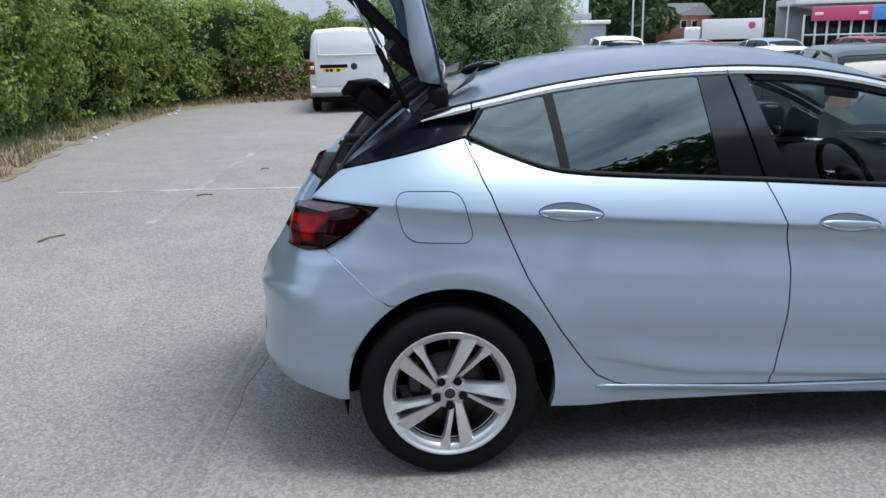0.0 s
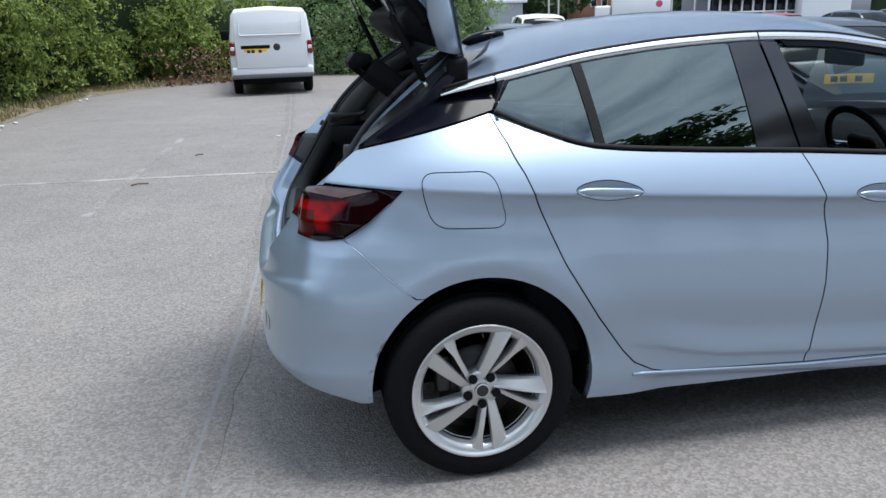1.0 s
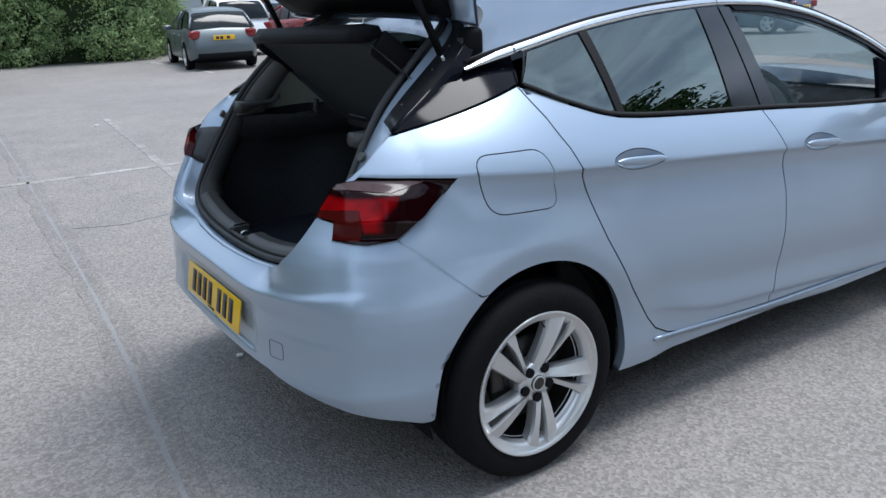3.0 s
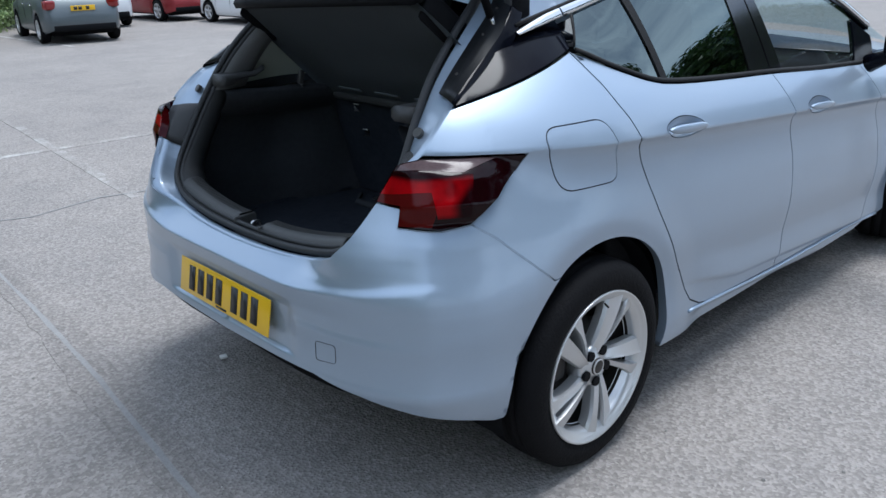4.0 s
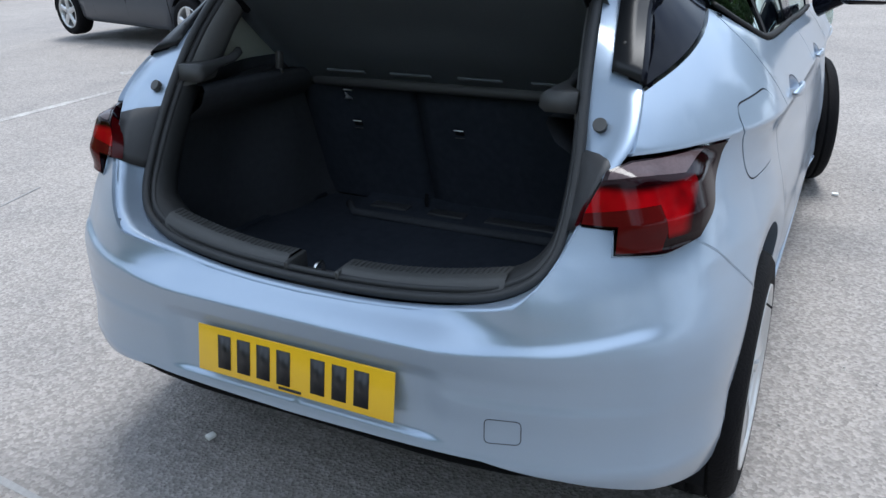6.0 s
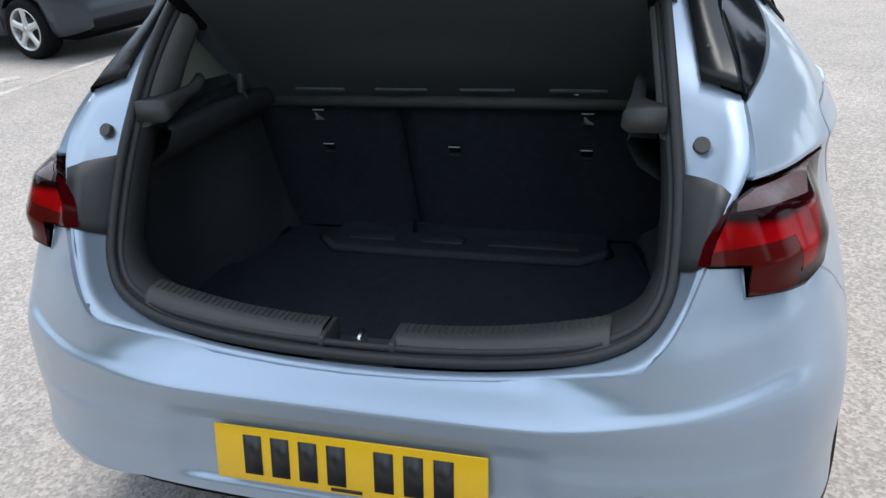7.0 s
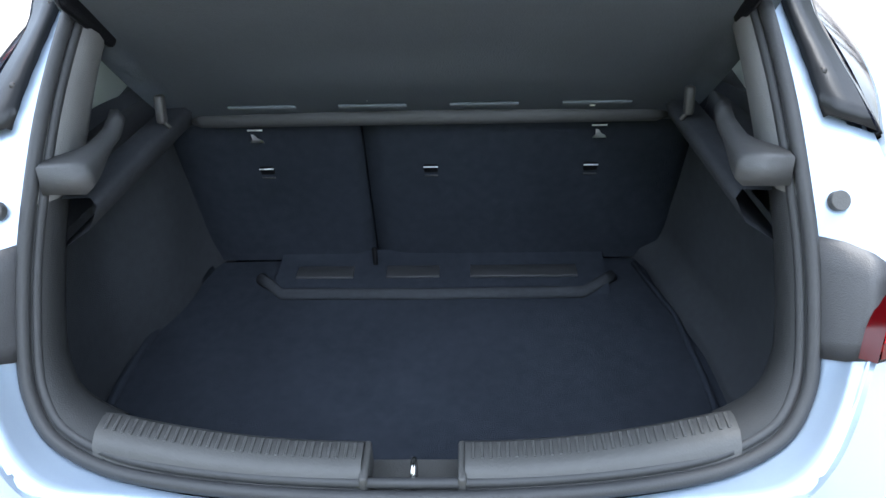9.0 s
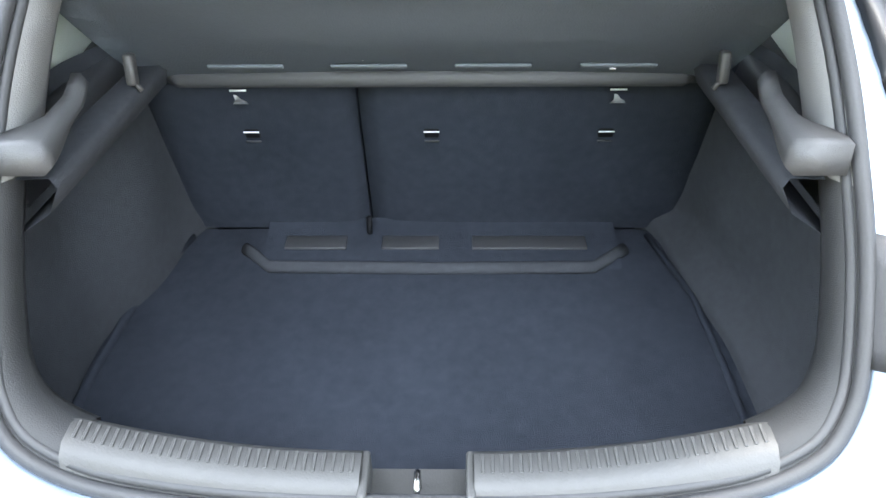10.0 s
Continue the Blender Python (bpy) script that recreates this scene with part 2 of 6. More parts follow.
def off_line(px, py, poly):
    best = np.full(len(px), 9.0)
    for (x0, y0), (x1, y1) in zip(poly, poly[1:] + poly[:1]):
        dx, dy = x1 - x0, y1 - y0
        t = np.clip(((px - x0) * dx + (py - y0) * dy) / (dx * dx + dy * dy + 1e-12), 0, 1)
        best = np.minimum(best, np.hypot(px - x0 - t * dx, py - y0 - t * dy))
    return best


def shrink(poly, by):
    p = np.array(poly)
    area = np.sum(p[:, 0] * np.roll(p[:, 1], -1) - np.roll(p[:, 0], -1) * p[:, 1])
    e1, e2 = p - np.roll(p, 1, 0), np.roll(p, -1, 0) - p
    n1, n2 = (np.stack([-e[:, 1], e[:, 0]], 1) / (np.linalg.norm(e, axis=1)[:, None] + 1e-9) for e in (e1, e2))
    n = n1 + n2
    n /= np.maximum(np.linalg.norm(n, axis=1)[:, None] ** 2 / 2, 0.5)
    return [tuple(q) for q in p + n * by * (1 if area > 0 else -1)]


def panel(name, poly, surface, mat, parent, holes=(), gap=0.0017, step=0.02, lip=0.014, flip=False, lift=0.0, label="", both=False, rows=None, levels=None):
    """A pressed panel: the surface within a line, its edge turned inwards. flip: the left side's twin; both: joined with its twin."""
    from mathutils.geometry import delaunay_2d_cdt
    loops = [shrink(dense(list(poly) + [poly[0]])[:-1], gap)] + [shrink(dense(list(h) + [h[0]])[:-1], -gap) for h in holes]
    if both:
        loops[0] = [(U_TAIL if u < U_TAIL + 0.005 else U_NOSE if u > U_NOSE - 0.005 else u, z) for u, z in loops[0]]
    lo, hi = np.min(loops[0], 0), np.max(loops[0], 0)
    if levels is not None:
        gx, gy = np.meshgrid(np.arange(lo[0], hi[0] + step, step), levels)
    elif rows is None:
        gx, gy = np.meshgrid(np.arange(lo[0], hi[0] + step, step), np.arange(lo[1], hi[1] + step, step))
    else:
        gx, dd = np.meshgrid(np.arange(lo[0], hi[0] + step, step), rows)
        gy = crease_z(side(gx, 0.9 + 0 * gx)[..., 0]) + dd
    gx, gy = gx.ravel(), gy.ravel()
    keep = inside(gx, gy, loops[0]) & (off_line(gx, gy, loops[0]) > 0.007)
    for h in loops[1:]:
        keep &= ~inside(gx, gy, h) & (off_line(gx, gy, h) > 0.007)
    pts, edges = [], []
    for lp in loops:
        k = len(pts)
        pts += [Vector(p) for p in lp]
        edges += [(k + i, k + (i + 1) % len(lp)) for i in range(len(lp))]
    pts += [Vector((a, b)) for a, b in zip(gx[keep], gy[keep])]
    vs, _, fs, ov, _, _ = delaunay_2d_cdt(pts, edges, [], 0, 1e-6)
    uv = np.array([(v.x, v.y) for v in vs])
    mid = np.array([uv[list(t)].mean(0) for t in fs])
    ok = inside(mid[:, 0], mid[:, 1], loops[0])
    for h in loops[1:]:
        ok &= ~inside(mid[:, 0], mid[:, 1], h)
    fs = [t for t, o in zip(fs, ok) if o]
    e = 0.003
    p = surface(uv[:, 0], uv[:, 1])
    nu = surface(uv[:, 0] + e, uv[:, 1]) - surface(uv[:, 0] - e, uv[:, 1])
    nz = surface(uv[:, 0], uv[:, 1] + e) - surface(uv[:, 0], uv[:, 1] - e)
    nrm = np.cross(nu, nz)
    nrm /= np.linalg.norm(nrm, axis=1)[:, None] + 1e-12
    p = p + nrm * lift
    verts, norms, faces = [tuple(v) for v in p], [tuple(v) for v in nrm], []
    for a, b, c in fs:
        w = np.cross(p[b] - p[a], p[c] - p[a])
        faces.append((a, b, c) if w @ nrm[a] > 0 else (a, c, b))
    count = {}
    for t in faces:
        for a, b in zip(t, t[1:] + t[:1]):
            count[(a, b)] = 1
    border = [(a, b) for a, b in count if (b, a) not in count]
    if both:
        border = [(a, b) for a, b in border if not (abs(p[a][1]) < 1e-4 and abs(p[b][1]) < 1e-4)]
    if lip:
        twin, deep = {}, {}
        for a, b in border:
            for q in (a, b):
                if q not in twin:
                    twin[q], deep[q] = len(verts), len(verts) + 1
                    verts += [tuple(p[q]), tuple(p[q] - nrm[q] * lip)]
                    norms += [tuple(nrm[q]), tuple(nrm[q])]
        for a, b in border:
            faces.append((twin[b], twin[a], deep[a], deep[b]))
            side_n = np.cross(p[b] - p[a], nrm[a])
            side_n /= np.linalg.norm(side_n) + 1e-12
            for q in (twin[a], twin[b], deep[a], deep[b]):
                norms[q] = tuple(side_n)
    verts, norms = np.array(verts), np.array(norms)
    turn = np.array([1, -1, 1])
    if both:
        n = len(verts)
        faces += [tuple(n + i for i in t[::-1]) for t in faces]
        verts, norms = np.r_[verts, verts * turn], np.r_[norms, norms * turn]
    elif flip:
        verts, norms, faces = verts * turn, norms * turn, [t[::-1] for t in faces]
    me = bpy.data.meshes.new(name)
    me.from_pydata(verts.tolist(), [], faces)
    me.shade_smooth()
    me.normals_split_custom_set_from_vertices(norms.tolist())
    return put(name, me, mat, parent, label, smooth=None)


def on_side(pts, surface, lift=0.0):
    """Places on a surface for (u, z) pairs, lifted off it."""
    q = np.array(pts, float)
    e = 0.003
    n = np.cross(surface(q[:, 0] + e, q[:, 1]) - surface(q[:, 0] - e, q[:, 1]), surface(q[:, 0], q[:, 1] + e) - surface(q[:, 0], q[:, 1] - e))
    n /= np.linalg.norm(n, axis=1)[:, None]
    return surface(q[:, 0], q[:, 1]) + n * lift, n

# ---- the shape of the car's sides ----
def spline(xs, ys):
    """A smooth curve through points (monotone cubic)."""
    xs, ys = np.array(xs, float), np.array(ys, float)
    h, s = np.diff(xs), np.diff(ys) / np.diff(xs)
    m = np.r_[s[0], np.where(s[:-1] * s[1:] > 0, 2 * s[:-1] * s[1:] / (s[:-1] + s[1:] + 1e-12), 0), s[-1]]

    def at(x):
        x = np.clip(x, xs[0], xs[-1])
        i = np.clip(np.searchsorted(xs, x) - 1, 0, len(h) - 1)
        t = (x - xs[i]) / h[i]
        return ((2 * t**3 - 3 * t**2 + 1) * ys[i] + (t**3 - 2 * t**2 + t) * h[i] * m[i]
                + (3 * t**2 - 2 * t**3) * ys[i + 1] + (t**3 - t**2) * h[i] * m[i + 1])
    return at


XC, LU, XN, LN = 0.35, 1.72, 2.35, 1.85        # where the rear and the nose begin to round off, and how far round they go
AXLE, BASE, HUB = 0.0, 2.662, 0.318   # rear axle, wheelbase, hub height
ARCH = 0.366
tuck = spline([-0.9, 0.0, 0.012, 0.03, 0.065, 0.11, 0.22, 0.34, 0.46, 0.515, 0.56, 0.61, 0.67, 0.76, 0.9], [0.862, 0.862, 0.8520, 0.8438, 0.8408, 0.847, 0.865, 0.873, 0.863, 0.859, 0.858, 0.859, 0.857, 0.836, 0.80])
soft_tuck = spline([-0.9, 0.0, 0.03, 0.065, 0.11, 0.22, 0.34, 0.46, 0.515, 0.56, 0.61, 0.67, 0.76, 0.9], [0.862, 0.862, 0.8580, 0.8550, 0.8545, 0.865, 0.873, 0.863, 0.859, 0.858, 0.859, 0.857, 0.836, 0.80])   # the same towards the lamps
rear_x = spline([0.18, 0.24, 0.31, 0.37, 0.405, 0.43, 0.50, 0.585, 0.625, 0.662, 0.675, 0.70, 0.75, 0.80, 0.85, 0.95, 1.00, 1.05, 1.11, 1.20, 1.40],
                [-0.57, -0.625, -0.672, -0.694, -0.704, -0.698, -0.688, -0.690, -0.697, -0.7035, -0.7035, -0.701, -0.694, -0.685, -0.676, -0.664, -0.650, -0.625, -0.565, -0.455, -0.21])
square = spline([0.2, 0.55, 0.66, 0.75, 0.84, 0.95, 1.05, 1.2], [4.8, 4.7, 4.2, 3.7, 3.35, 3.1, 2.95, 2.8])   # how square the tail's corners are, by height
nose_x = spline([0.18, 0.30, 0.45, 0.60, 0.75, 0.85, 1.0], [3.40, 3.50, 3.53, 3.53, 3.50, 3.44, 3.30])


def plan_table(n, w, l):
    a = np.linspace(0, math.pi / 2, 400)
    r = (np.abs(np.cos(a)) ** n + np.abs(np.sin(a)) ** n) ** (-1 / n)
    c, s = r * np.cos(a), r * np.sin(a)
    d = np.r_[0, np.cumsum(np.hypot(np.diff(c) * l, np.diff(s) * w))]
    return d[::-1].max() - d[::-1], c[::-1], s[::-1]


SQUARES = np.array([2.6, 3.0, 3.4, 3.8, 4.4, 5.0])
REARS = [plan_table(n, 0.86, 1.04) for n in SQUARES]
NOSE = plan_table(2.7, 0.86, 1.18)


def tail_curve(t, z):
    """Along and across of the tail's rounding, t from the flank to the middle."""
    n = np.clip(square(z), SQUARES[0], SQUARES[-1])
    cs = np.stack([np.interp(t * r[0][-1], r[0], r[1]) for r in REARS]), np.stack([np.interp(t * r[0][-1], r[0], r[2]) for r in REARS])
    i = np.clip(np.searchsorted(SQUARES, n) - 1, 0, len(SQUARES) - 2)
    f = (n - SQUARES[i]) / (SQUARES[i + 1] - SQUARES[i])
    return tuple(np.take_along_axis(c, i[None], 0)[0] * (1 - f) + np.take_along_axis(c, i[None] + 1, 0)[0] * f for c in cs)



def ease(t):
    t = np.clip(t, 0, 1)
    return t * t * (3 - 2 * t)


def crease_z(x):
    return 0.972 - 0.078 * np.clip(x, -0.6, 2.4)


def half_width(x, z):
    d = z - crease_z(x)
    sharp = 0.25 + 0.75 * ease((x + 0.20) / 0.5)
    w = np.where(d > 0, 0.862 - 0.45 * d - 1.5 * d * d, tuck(-d) * sharp + soft_tuck(-d) * (1 - sharp))
    w = w - 0.032 * np.clip((0.12 - x) / 0.42, 0, 1) ** 1.5 * np.clip((d + 0.22) / 0.2, 0, 1)
    low = -d + 0.055 * (1 - ease((x - 0.42) / 0.5))
    w = w + 0.012 * ease((x - 0.44) / 0.30) * ease((low - 0.445) / 0.105) * (1 - ease((low - 0.552) / 0.022))
    w = w - 0.028 * ease((x - 0.50) / 0.2) * (1 - ease((x - 2.0) / 0.15)) * ease((-d - 0.622) / 0.035)
    for cx, up in ((AXLE, 0.016), (BASE, 0.016)):
        r = np.hypot(x - cx, z - HUB)
        w = w + np.where((x < -0.1) & (r > 0.36), up * np.exp(-((r - 0.36) / 0.20) ** 2) * np.clip((0.75 - z) / 0.2, 0, 1), 0) * (cx == 0) * np.clip((-0.1 - x) / 0.12, 0, 1)
        w = w + (1 - np.clip((-0.1 - x) / 0.12, 0, 1) * np.clip((0.75 - z) / 0.2, 0, 1) * (r > 0.36) * (cx == 0)) * 0.6 * up * ease((0.58 - r) / 0.16) * np.clip((z - 0.16) / 0.15, 0, 1) * (d < 0.0)
        w = w - 0.012 * ease((0.445 - r) / 0.09) * ease((z - 0.30) / 0.2) * ease((x + 0.34) / 0.2)
    return w


corner_out = spline([-0.84, -0.74, -0.66, -0.57, -0.47, -0.33, -0.15], [0.0, 0.003, 0.010, 0.025, 0.025, 0.011, 0.0])


def tail_relief(u, z):
    """How far the tail's skin lies in from its plain curve: the loading ledge above the ridge, the recess of the plate, a low crease."""
    h = z - 0.641 - 0.020 * ease((u + 1.05) / 0.3)
    up = 1.72 * (np.sqrt(np.clip(h, 0, 1) ** 2 + 0.004**2) - 0.004)
    rise = np.where(up < 0.05, up, 0.05 + 0.0376 * (1 - np.exp(-(np.maximum(up, 0.05) - 0.05) / 0.0376)))
    ledge = rise * ease((-0.82 - u) / 0.22)
    g = h - 0.03 * ease((u + 0.80) / 0.25)
    ledge = ledge + 0.009 * ease(g / 0.024) * (1 - ease((g - 0.024) / 0.085)) * ease((-0.50 - u) / 0.16) * (1 - ease((-0.82 - u) / 0.22))
    recess = 0.010 * ease((-0.985 - u) / 0.07) * ease((z - 0.430) / 0.012) * ease((0.605 - z) / 0.04)
    crease = 0.005 * ease((0.560 - z) / 0.026) * ease((u + 1.04) / 0.08) * ease((-0.50 - u) / 0.22) * ease((z - 0.40) / 0.12)
    return ledge + recess - crease


def side(u, z):
    """A point of the body's right side: u runs from the middle of the tail along the flank to the nose."""
    u, z = np.asarray(u, float), np.asarray(z, float)
    u, z = np.broadcast_arrays(u, z)
    tr, tn = np.clip((XC - u) / LU, 0, 1), np.clip((u - XN) / LN, 0, 1)
    cr, sr = tail_curve(tr + 0 * z, z + 0 * u)
    cn, sn = np.interp(tn * NOSE[0][-1], NOSE[0], NOSE[1]), np.interp(tn * NOSE[0][-1], NOSE[0], NOSE[2])
    x = np.where(u < XC, XC - (XC - rear_x(z)) * cr, np.where(u > XN, XN + (nose_x(z) - XN) * cn, u))
    full = corner_out(u) * ease((1.06 - z) / 0.26) * ease((z - 0.26) / 0.16)
    y = half_width(x, z) * sr * sn + 0.85 * full
    x = x + np.where(u < -0.4, tail_relief(u, z), 0) - 0.5 * full
    return np.stack([x, -y, z + 0 * u], -1)


U_TAIL, U_NOSE = XC - LU, XN + LN


def u_of(x, z):
    """The u at which the flank stands at x, at height z."""
    us = np.linspace(U_TAIL, U_NOSE, 1500)
    return float(np.interp(x, side(us, z)[:, 0], us))


# ---- the blue hatchback ----
rail_z = spline([-0.30, -0.055, 0.183, 0.462, 0.772, 1.05, 1.298, 1.515, 1.66, 1.95, 2.25, 2.5], [1.17, 1.251, 1.302, 1.354, 1.385, 1.395, 1.385, 1.354, 1.323, 1.225, 1.08, 0.97])
rail_y = spline([-0.30, -0.055, 0.2, 0.8, 1.3, 1.66, 2.0, 2.25, 2.5], [0.60, 0.605, 0.61, 0.615, 0.615, 0.63, 0.68, 0.73, 0.77])
belt_z = spline([-0.05, 0.085, 0.22, 0.41, 0.73, 1.149, 1.61, 2.1, 2.5], [1.215, 1.193, 1.135, 1.075, 1.045, 1.017, 0.98, 0.95, 0.93])


def window_side(x, z):
    """The plane of the side windows, between the belt and the roof rail."""
    x, z = np.asarray(x, float), np.asarray(z, float)
    zb, zr = belt_z(x), rail_z(x)
    wb = half_width(x, zb) - 0.004
    t = (z - zb) / np.maximum(zr - zb, 0.03)
    return np.stack([x + 0 * z, -(wb + (rail_y(x) - wb) * t + 0.036 * t * (1 - t)), z], -1)


def arc(cx, r, a0, a1, n=40):
    """Part of a wheel arch's line, in the flank's own terms; degrees from straight ahead, up."""
    out = []
    for a in np.radians(np.linspace(a0, a1, n)):
        x, z = cx + 0.012 + r * math.cos(a), 0.335 + r * math.sin(a)
        out.append((u_of(x, z), z))
    return out


ROWS_D = np.r_[np.arange(-0.78, -0.62, 0.022), np.arange(-0.62, -0.43, 0.009), np.arange(-0.43, -0.03, 0.022), [-0.022, -0.010, -0.004, 0.0, 0.006, 0.014], np.arange(0.026, 0.5, 0.018)]
ROWS_Q = np.r_[np.arange(-0.78, -0.03, 0.014), [-0.022, -0.010, -0.004, 0.0, 0.006, 0.014], np.arange(0.026, 0.5, 0.016)]
LIGHT = [(-0.287, 0.979), (-0.42, 0.988), (-0.592, 0.992), (-0.648, 0.980), (-0.711, 0.890), (-0.645, 0.878), (-0.658, 0.834), (-0.55, 0.827), (-0.466, 0.836), (-0.385, 0.885), (-0.32, 0.942)]
FLAP = rounded([(-0.238, 1.031), (0.020, 1.031), (0.084, 0.856), (-0.170, 0.864)], 0.055, n=8)
DOOR_BACK = [(-0.019, 1.193), (0.070, 1.105), (0.135, 1.017), (0.184, 0.92), (0.278, 0.728), (0.395, 0.535), (0.490, 0.400), (0.535, 0.350), (0.60, 0.316)]
DOOR_MID = [(1.149, 1.017), (1.178, 0.94), (1.205, 0.86), (1.226, 0.72), (1.224, 0.58), (1.208, 0.42), (1.18, 0.277)]
DOOR_FORE = [(2.02, 0.953), (2.08, 0.84), (2.13, 0.66), (2.14, 0.5), (2.11, 0.36), (2.05, 0.255)]
SPLIT = [(-0.40, 0.797), (-0.209, 0.651)]
TOP_EDGE = [(U_TAIL, 0.681), (-1.24, 0.683), (-1.10, 0.689), (-0.973, 0.706), (-0.853, 0.747), (-0.805, 0.787), (-0.758, 0.837), (-0.711, 0.890)]
LOW_EDGE = [(-0.42, 0.296), (-0.47, 0.316), (-0.60, 0.352), (-0.76, 0.392), (-0.92, 0.413), (-1.10, 0.410), (U_TAIL, 0.405)]


def lamp_side(u, z):
    """The lamps stand proud of the flank, with a ledge along their top."""
    u, z = np.broadcast_arrays(np.asarray(u, float), np.asarray(z, float))
    p, e = side(u, z), 0.004
    n = np.cross(side(u + e, z) - side(u - e, z), side(u, z + e) - side(u, z - e))
    n = n / (np.linalg.norm(n, axis=-1)[..., None] + 1e-12)
    out = 0.038 * ease((0.995 - z) / (0.036 + 0.030 * ease((u + 0.66) / 0.2))) * (0.35 + 0.65 * ease((z - 0.832) / 0.05)) * ease((-0.29 - u) / 0.22) * ease((u + 0.690) / 0.10)
    return p + n * (0.003 + out[..., None])


car = thing("hatchback_car", "light metallic blue five-door hatchback with its tailgate open", "car")


def almond(x, z, k=1.0):
    """Outline of the dished recess behind a door handle."""
    return [(x + 0.112 * k * math.cos(a), z + 0.031 * k * math.sin(a) * (1 - 0.25 * math.cos(a) ** 2) + 0.006 - 0.075 * 0.112 * k * math.cos(a)) for a in np.linspace(0, math.tau, 40, endpoint=False)]


# rear bumper, across the tail
bumper_line = TOP_EDGE + LIGHT[5:9] + SPLIT + arc(0.0, ARCH, 121, 186, 30) + LOW_EDGE
panel("rear_bumper", bumper_line, side, PAINT, car, step=0.015, both=True, levels=np.r_[np.arange(0.28, 0.42, 0.014), np.arange(0.42, 0.45, 0.004), np.arange(0.45, 0.53, 0.014), np.arange(0.53, 0.57, 0.004), np.arange(0.57, 0.635, 0.012), np.arange(0.638, 0.724, 0.0035), np.arange(0.73, 0.92, 0.012)], label="light blue painted plastic bumper with a pale bloom of dust")
# bodyside: quarter panel and sill
quarter_line = ([(-0.019, 1.193), (-0.26, 1.144), (-0.516, 1.093), (-0.596, 0.996)] + [LIGHT[1], LIGHT[0], LIGHT[10], LIGHT[9], LIGHT[8]] + SPLIT
                + arc(0.0, ARCH, 121, -16, 50) + [(0.42, 0.232), (0.7, 0.222), (2.0, 0.215)]
                + arc(BASE, ARCH, 194, 178, 8) + [(2.10, 0.29), (2.05, 0.258), (1.18, 0.278), (0.66, 0.302)] + DOOR_BACK[::-1][:-1])
rear_door_line = DOOR_BACK + [(0.66, 0.302)] + DOOR_MID[::-1] + [(u_of(x, float(belt_z(x))), float(belt_z(x))) for x in (1.0, 0.85, 0.73, 0.6, 0.5, 0.41, 0.32, 0.22, 0.16, 0.12)]
front_door_line = DOOR_MID + DOOR_FORE[::-1] + [(x, float(belt_z(x))) for x in (1.9, 1.75, 1.6, 1.45, 1.3)]
wing_line = DOOR_FORE + arc(BASE, ARCH, 178, 20, 40) + [(u_of(3.08, 0.46), 0.46), (u_of(3.12, 0.60), 0.60), (u_of(3.2, 0.70), 0.70), (u_of(2.95, 0.835), 0.835), (2.7, 0.90), (2.35, 0.94)]
nose_line = [(u_of(3.08, 0.46), 0.46), (u_of(3.12, 0.60), 0.60), (u_of(3.2, 0.70), 0.70), (3.9, 0.72), (U_NOSE, 0.72), (U_NOSE, 0.22)] + [(3.4, 0.21)] + arc(BASE, ARCH, -14, 18, 10)
for left in (False, True):
    panel("quarter_panel", quarter_line, side, PAINT, car, holes=() if left else (FLAP,), step=0.016, gap=0.0026, rows=ROWS_Q, flip=left, lip=0.03)
    panel("rear_door", rear_door_line, side, PAINT, car, holes=(almond(0.428, 0.944),), gap=0.0027, step=0.02, rows=ROWS_D, flip=left)
    panel("front_door", front_door_line, side, PAINT, car, holes=(almond(1.430, 0.866),), gap=0.0027, step=0.02, rows=ROWS_D, flip=left)
    panel("front_wing", wing_line, side, PAINT, car, step=0.03, rows=ROWS_D[::2], flip=left)
panel("fuel_flap", FLAP, side, PAINT, car, gap=0.0008, rows=ROWS_D, step=0.016, lift=0.0008)
panel("front_bumper", nose_line, side, PAINT, car, step=0.03, both=True)
# dark rubber that deepens the shade in shut lines; lit edge of bumper's joint
for s in (-1, 1):
    for line in (DOOR_BACK + [(0.66, 0.302), (1.18, 0.278), (2.05, 0.256)], DOOR_MID, DOOR_FORE):
        deep = on_side(dense(line, 0.03), side, -0.0062)[0]
        part("door_seal", tube([(p[0], -s * p[1], p[2]) for p in deep], 0.0042, 6), RUBBER, car)
    lit = on_side(dense([(-0.466, 0.836), (-0.40, 0.797), (-0.222, 0.661)], 0.02), side, -0.0006)[0]
    part("bumper_joint", tube([(p[0], -s * p[1], p[2]) for p in lit], 0.0019, 6), PAINT, car)
part("flap_seal", tube([tuple(p) for p in on_side(dense(FLAP + FLAP[:1], 0.02)[:-1], side, -0.0050)[0]], 0.0036, 6, closed=True), RUBBER, car)
# bonnet, headlamps, windscreen
rows = []
for k in range(9):
    t = k / 8
    xr = 2.30 + (3.36 - 2.30) * t
    rows.append([(xr + 0.12 * (1 - (2 * v) ** 2) * t, v * 2 * (0.74 - 0.10 * t * t), 0.985 - 0.05 * t - 0.16 * t**3 + 0.05 * (1 - (2 * v) ** 2)) for v in np.linspace(-0.5, 0.5, 17)])
part("bonnet", thick(loft(rows), -0.02), PAINT, car)
for s in (-1, 1):
    part("headlamp", box(0.34, 0.26, 0.14, (3.22, s * 0.66, 0.755), 0.05, (0, 8, -s * 32), seg=4), CLEAR, car, "clear wraparound headlamp")
part("grille", box(0.06, 1.05, 0.13, (3.46, 0, 0.745), 0.02), BLACK_GLOSS, car)
scr = []
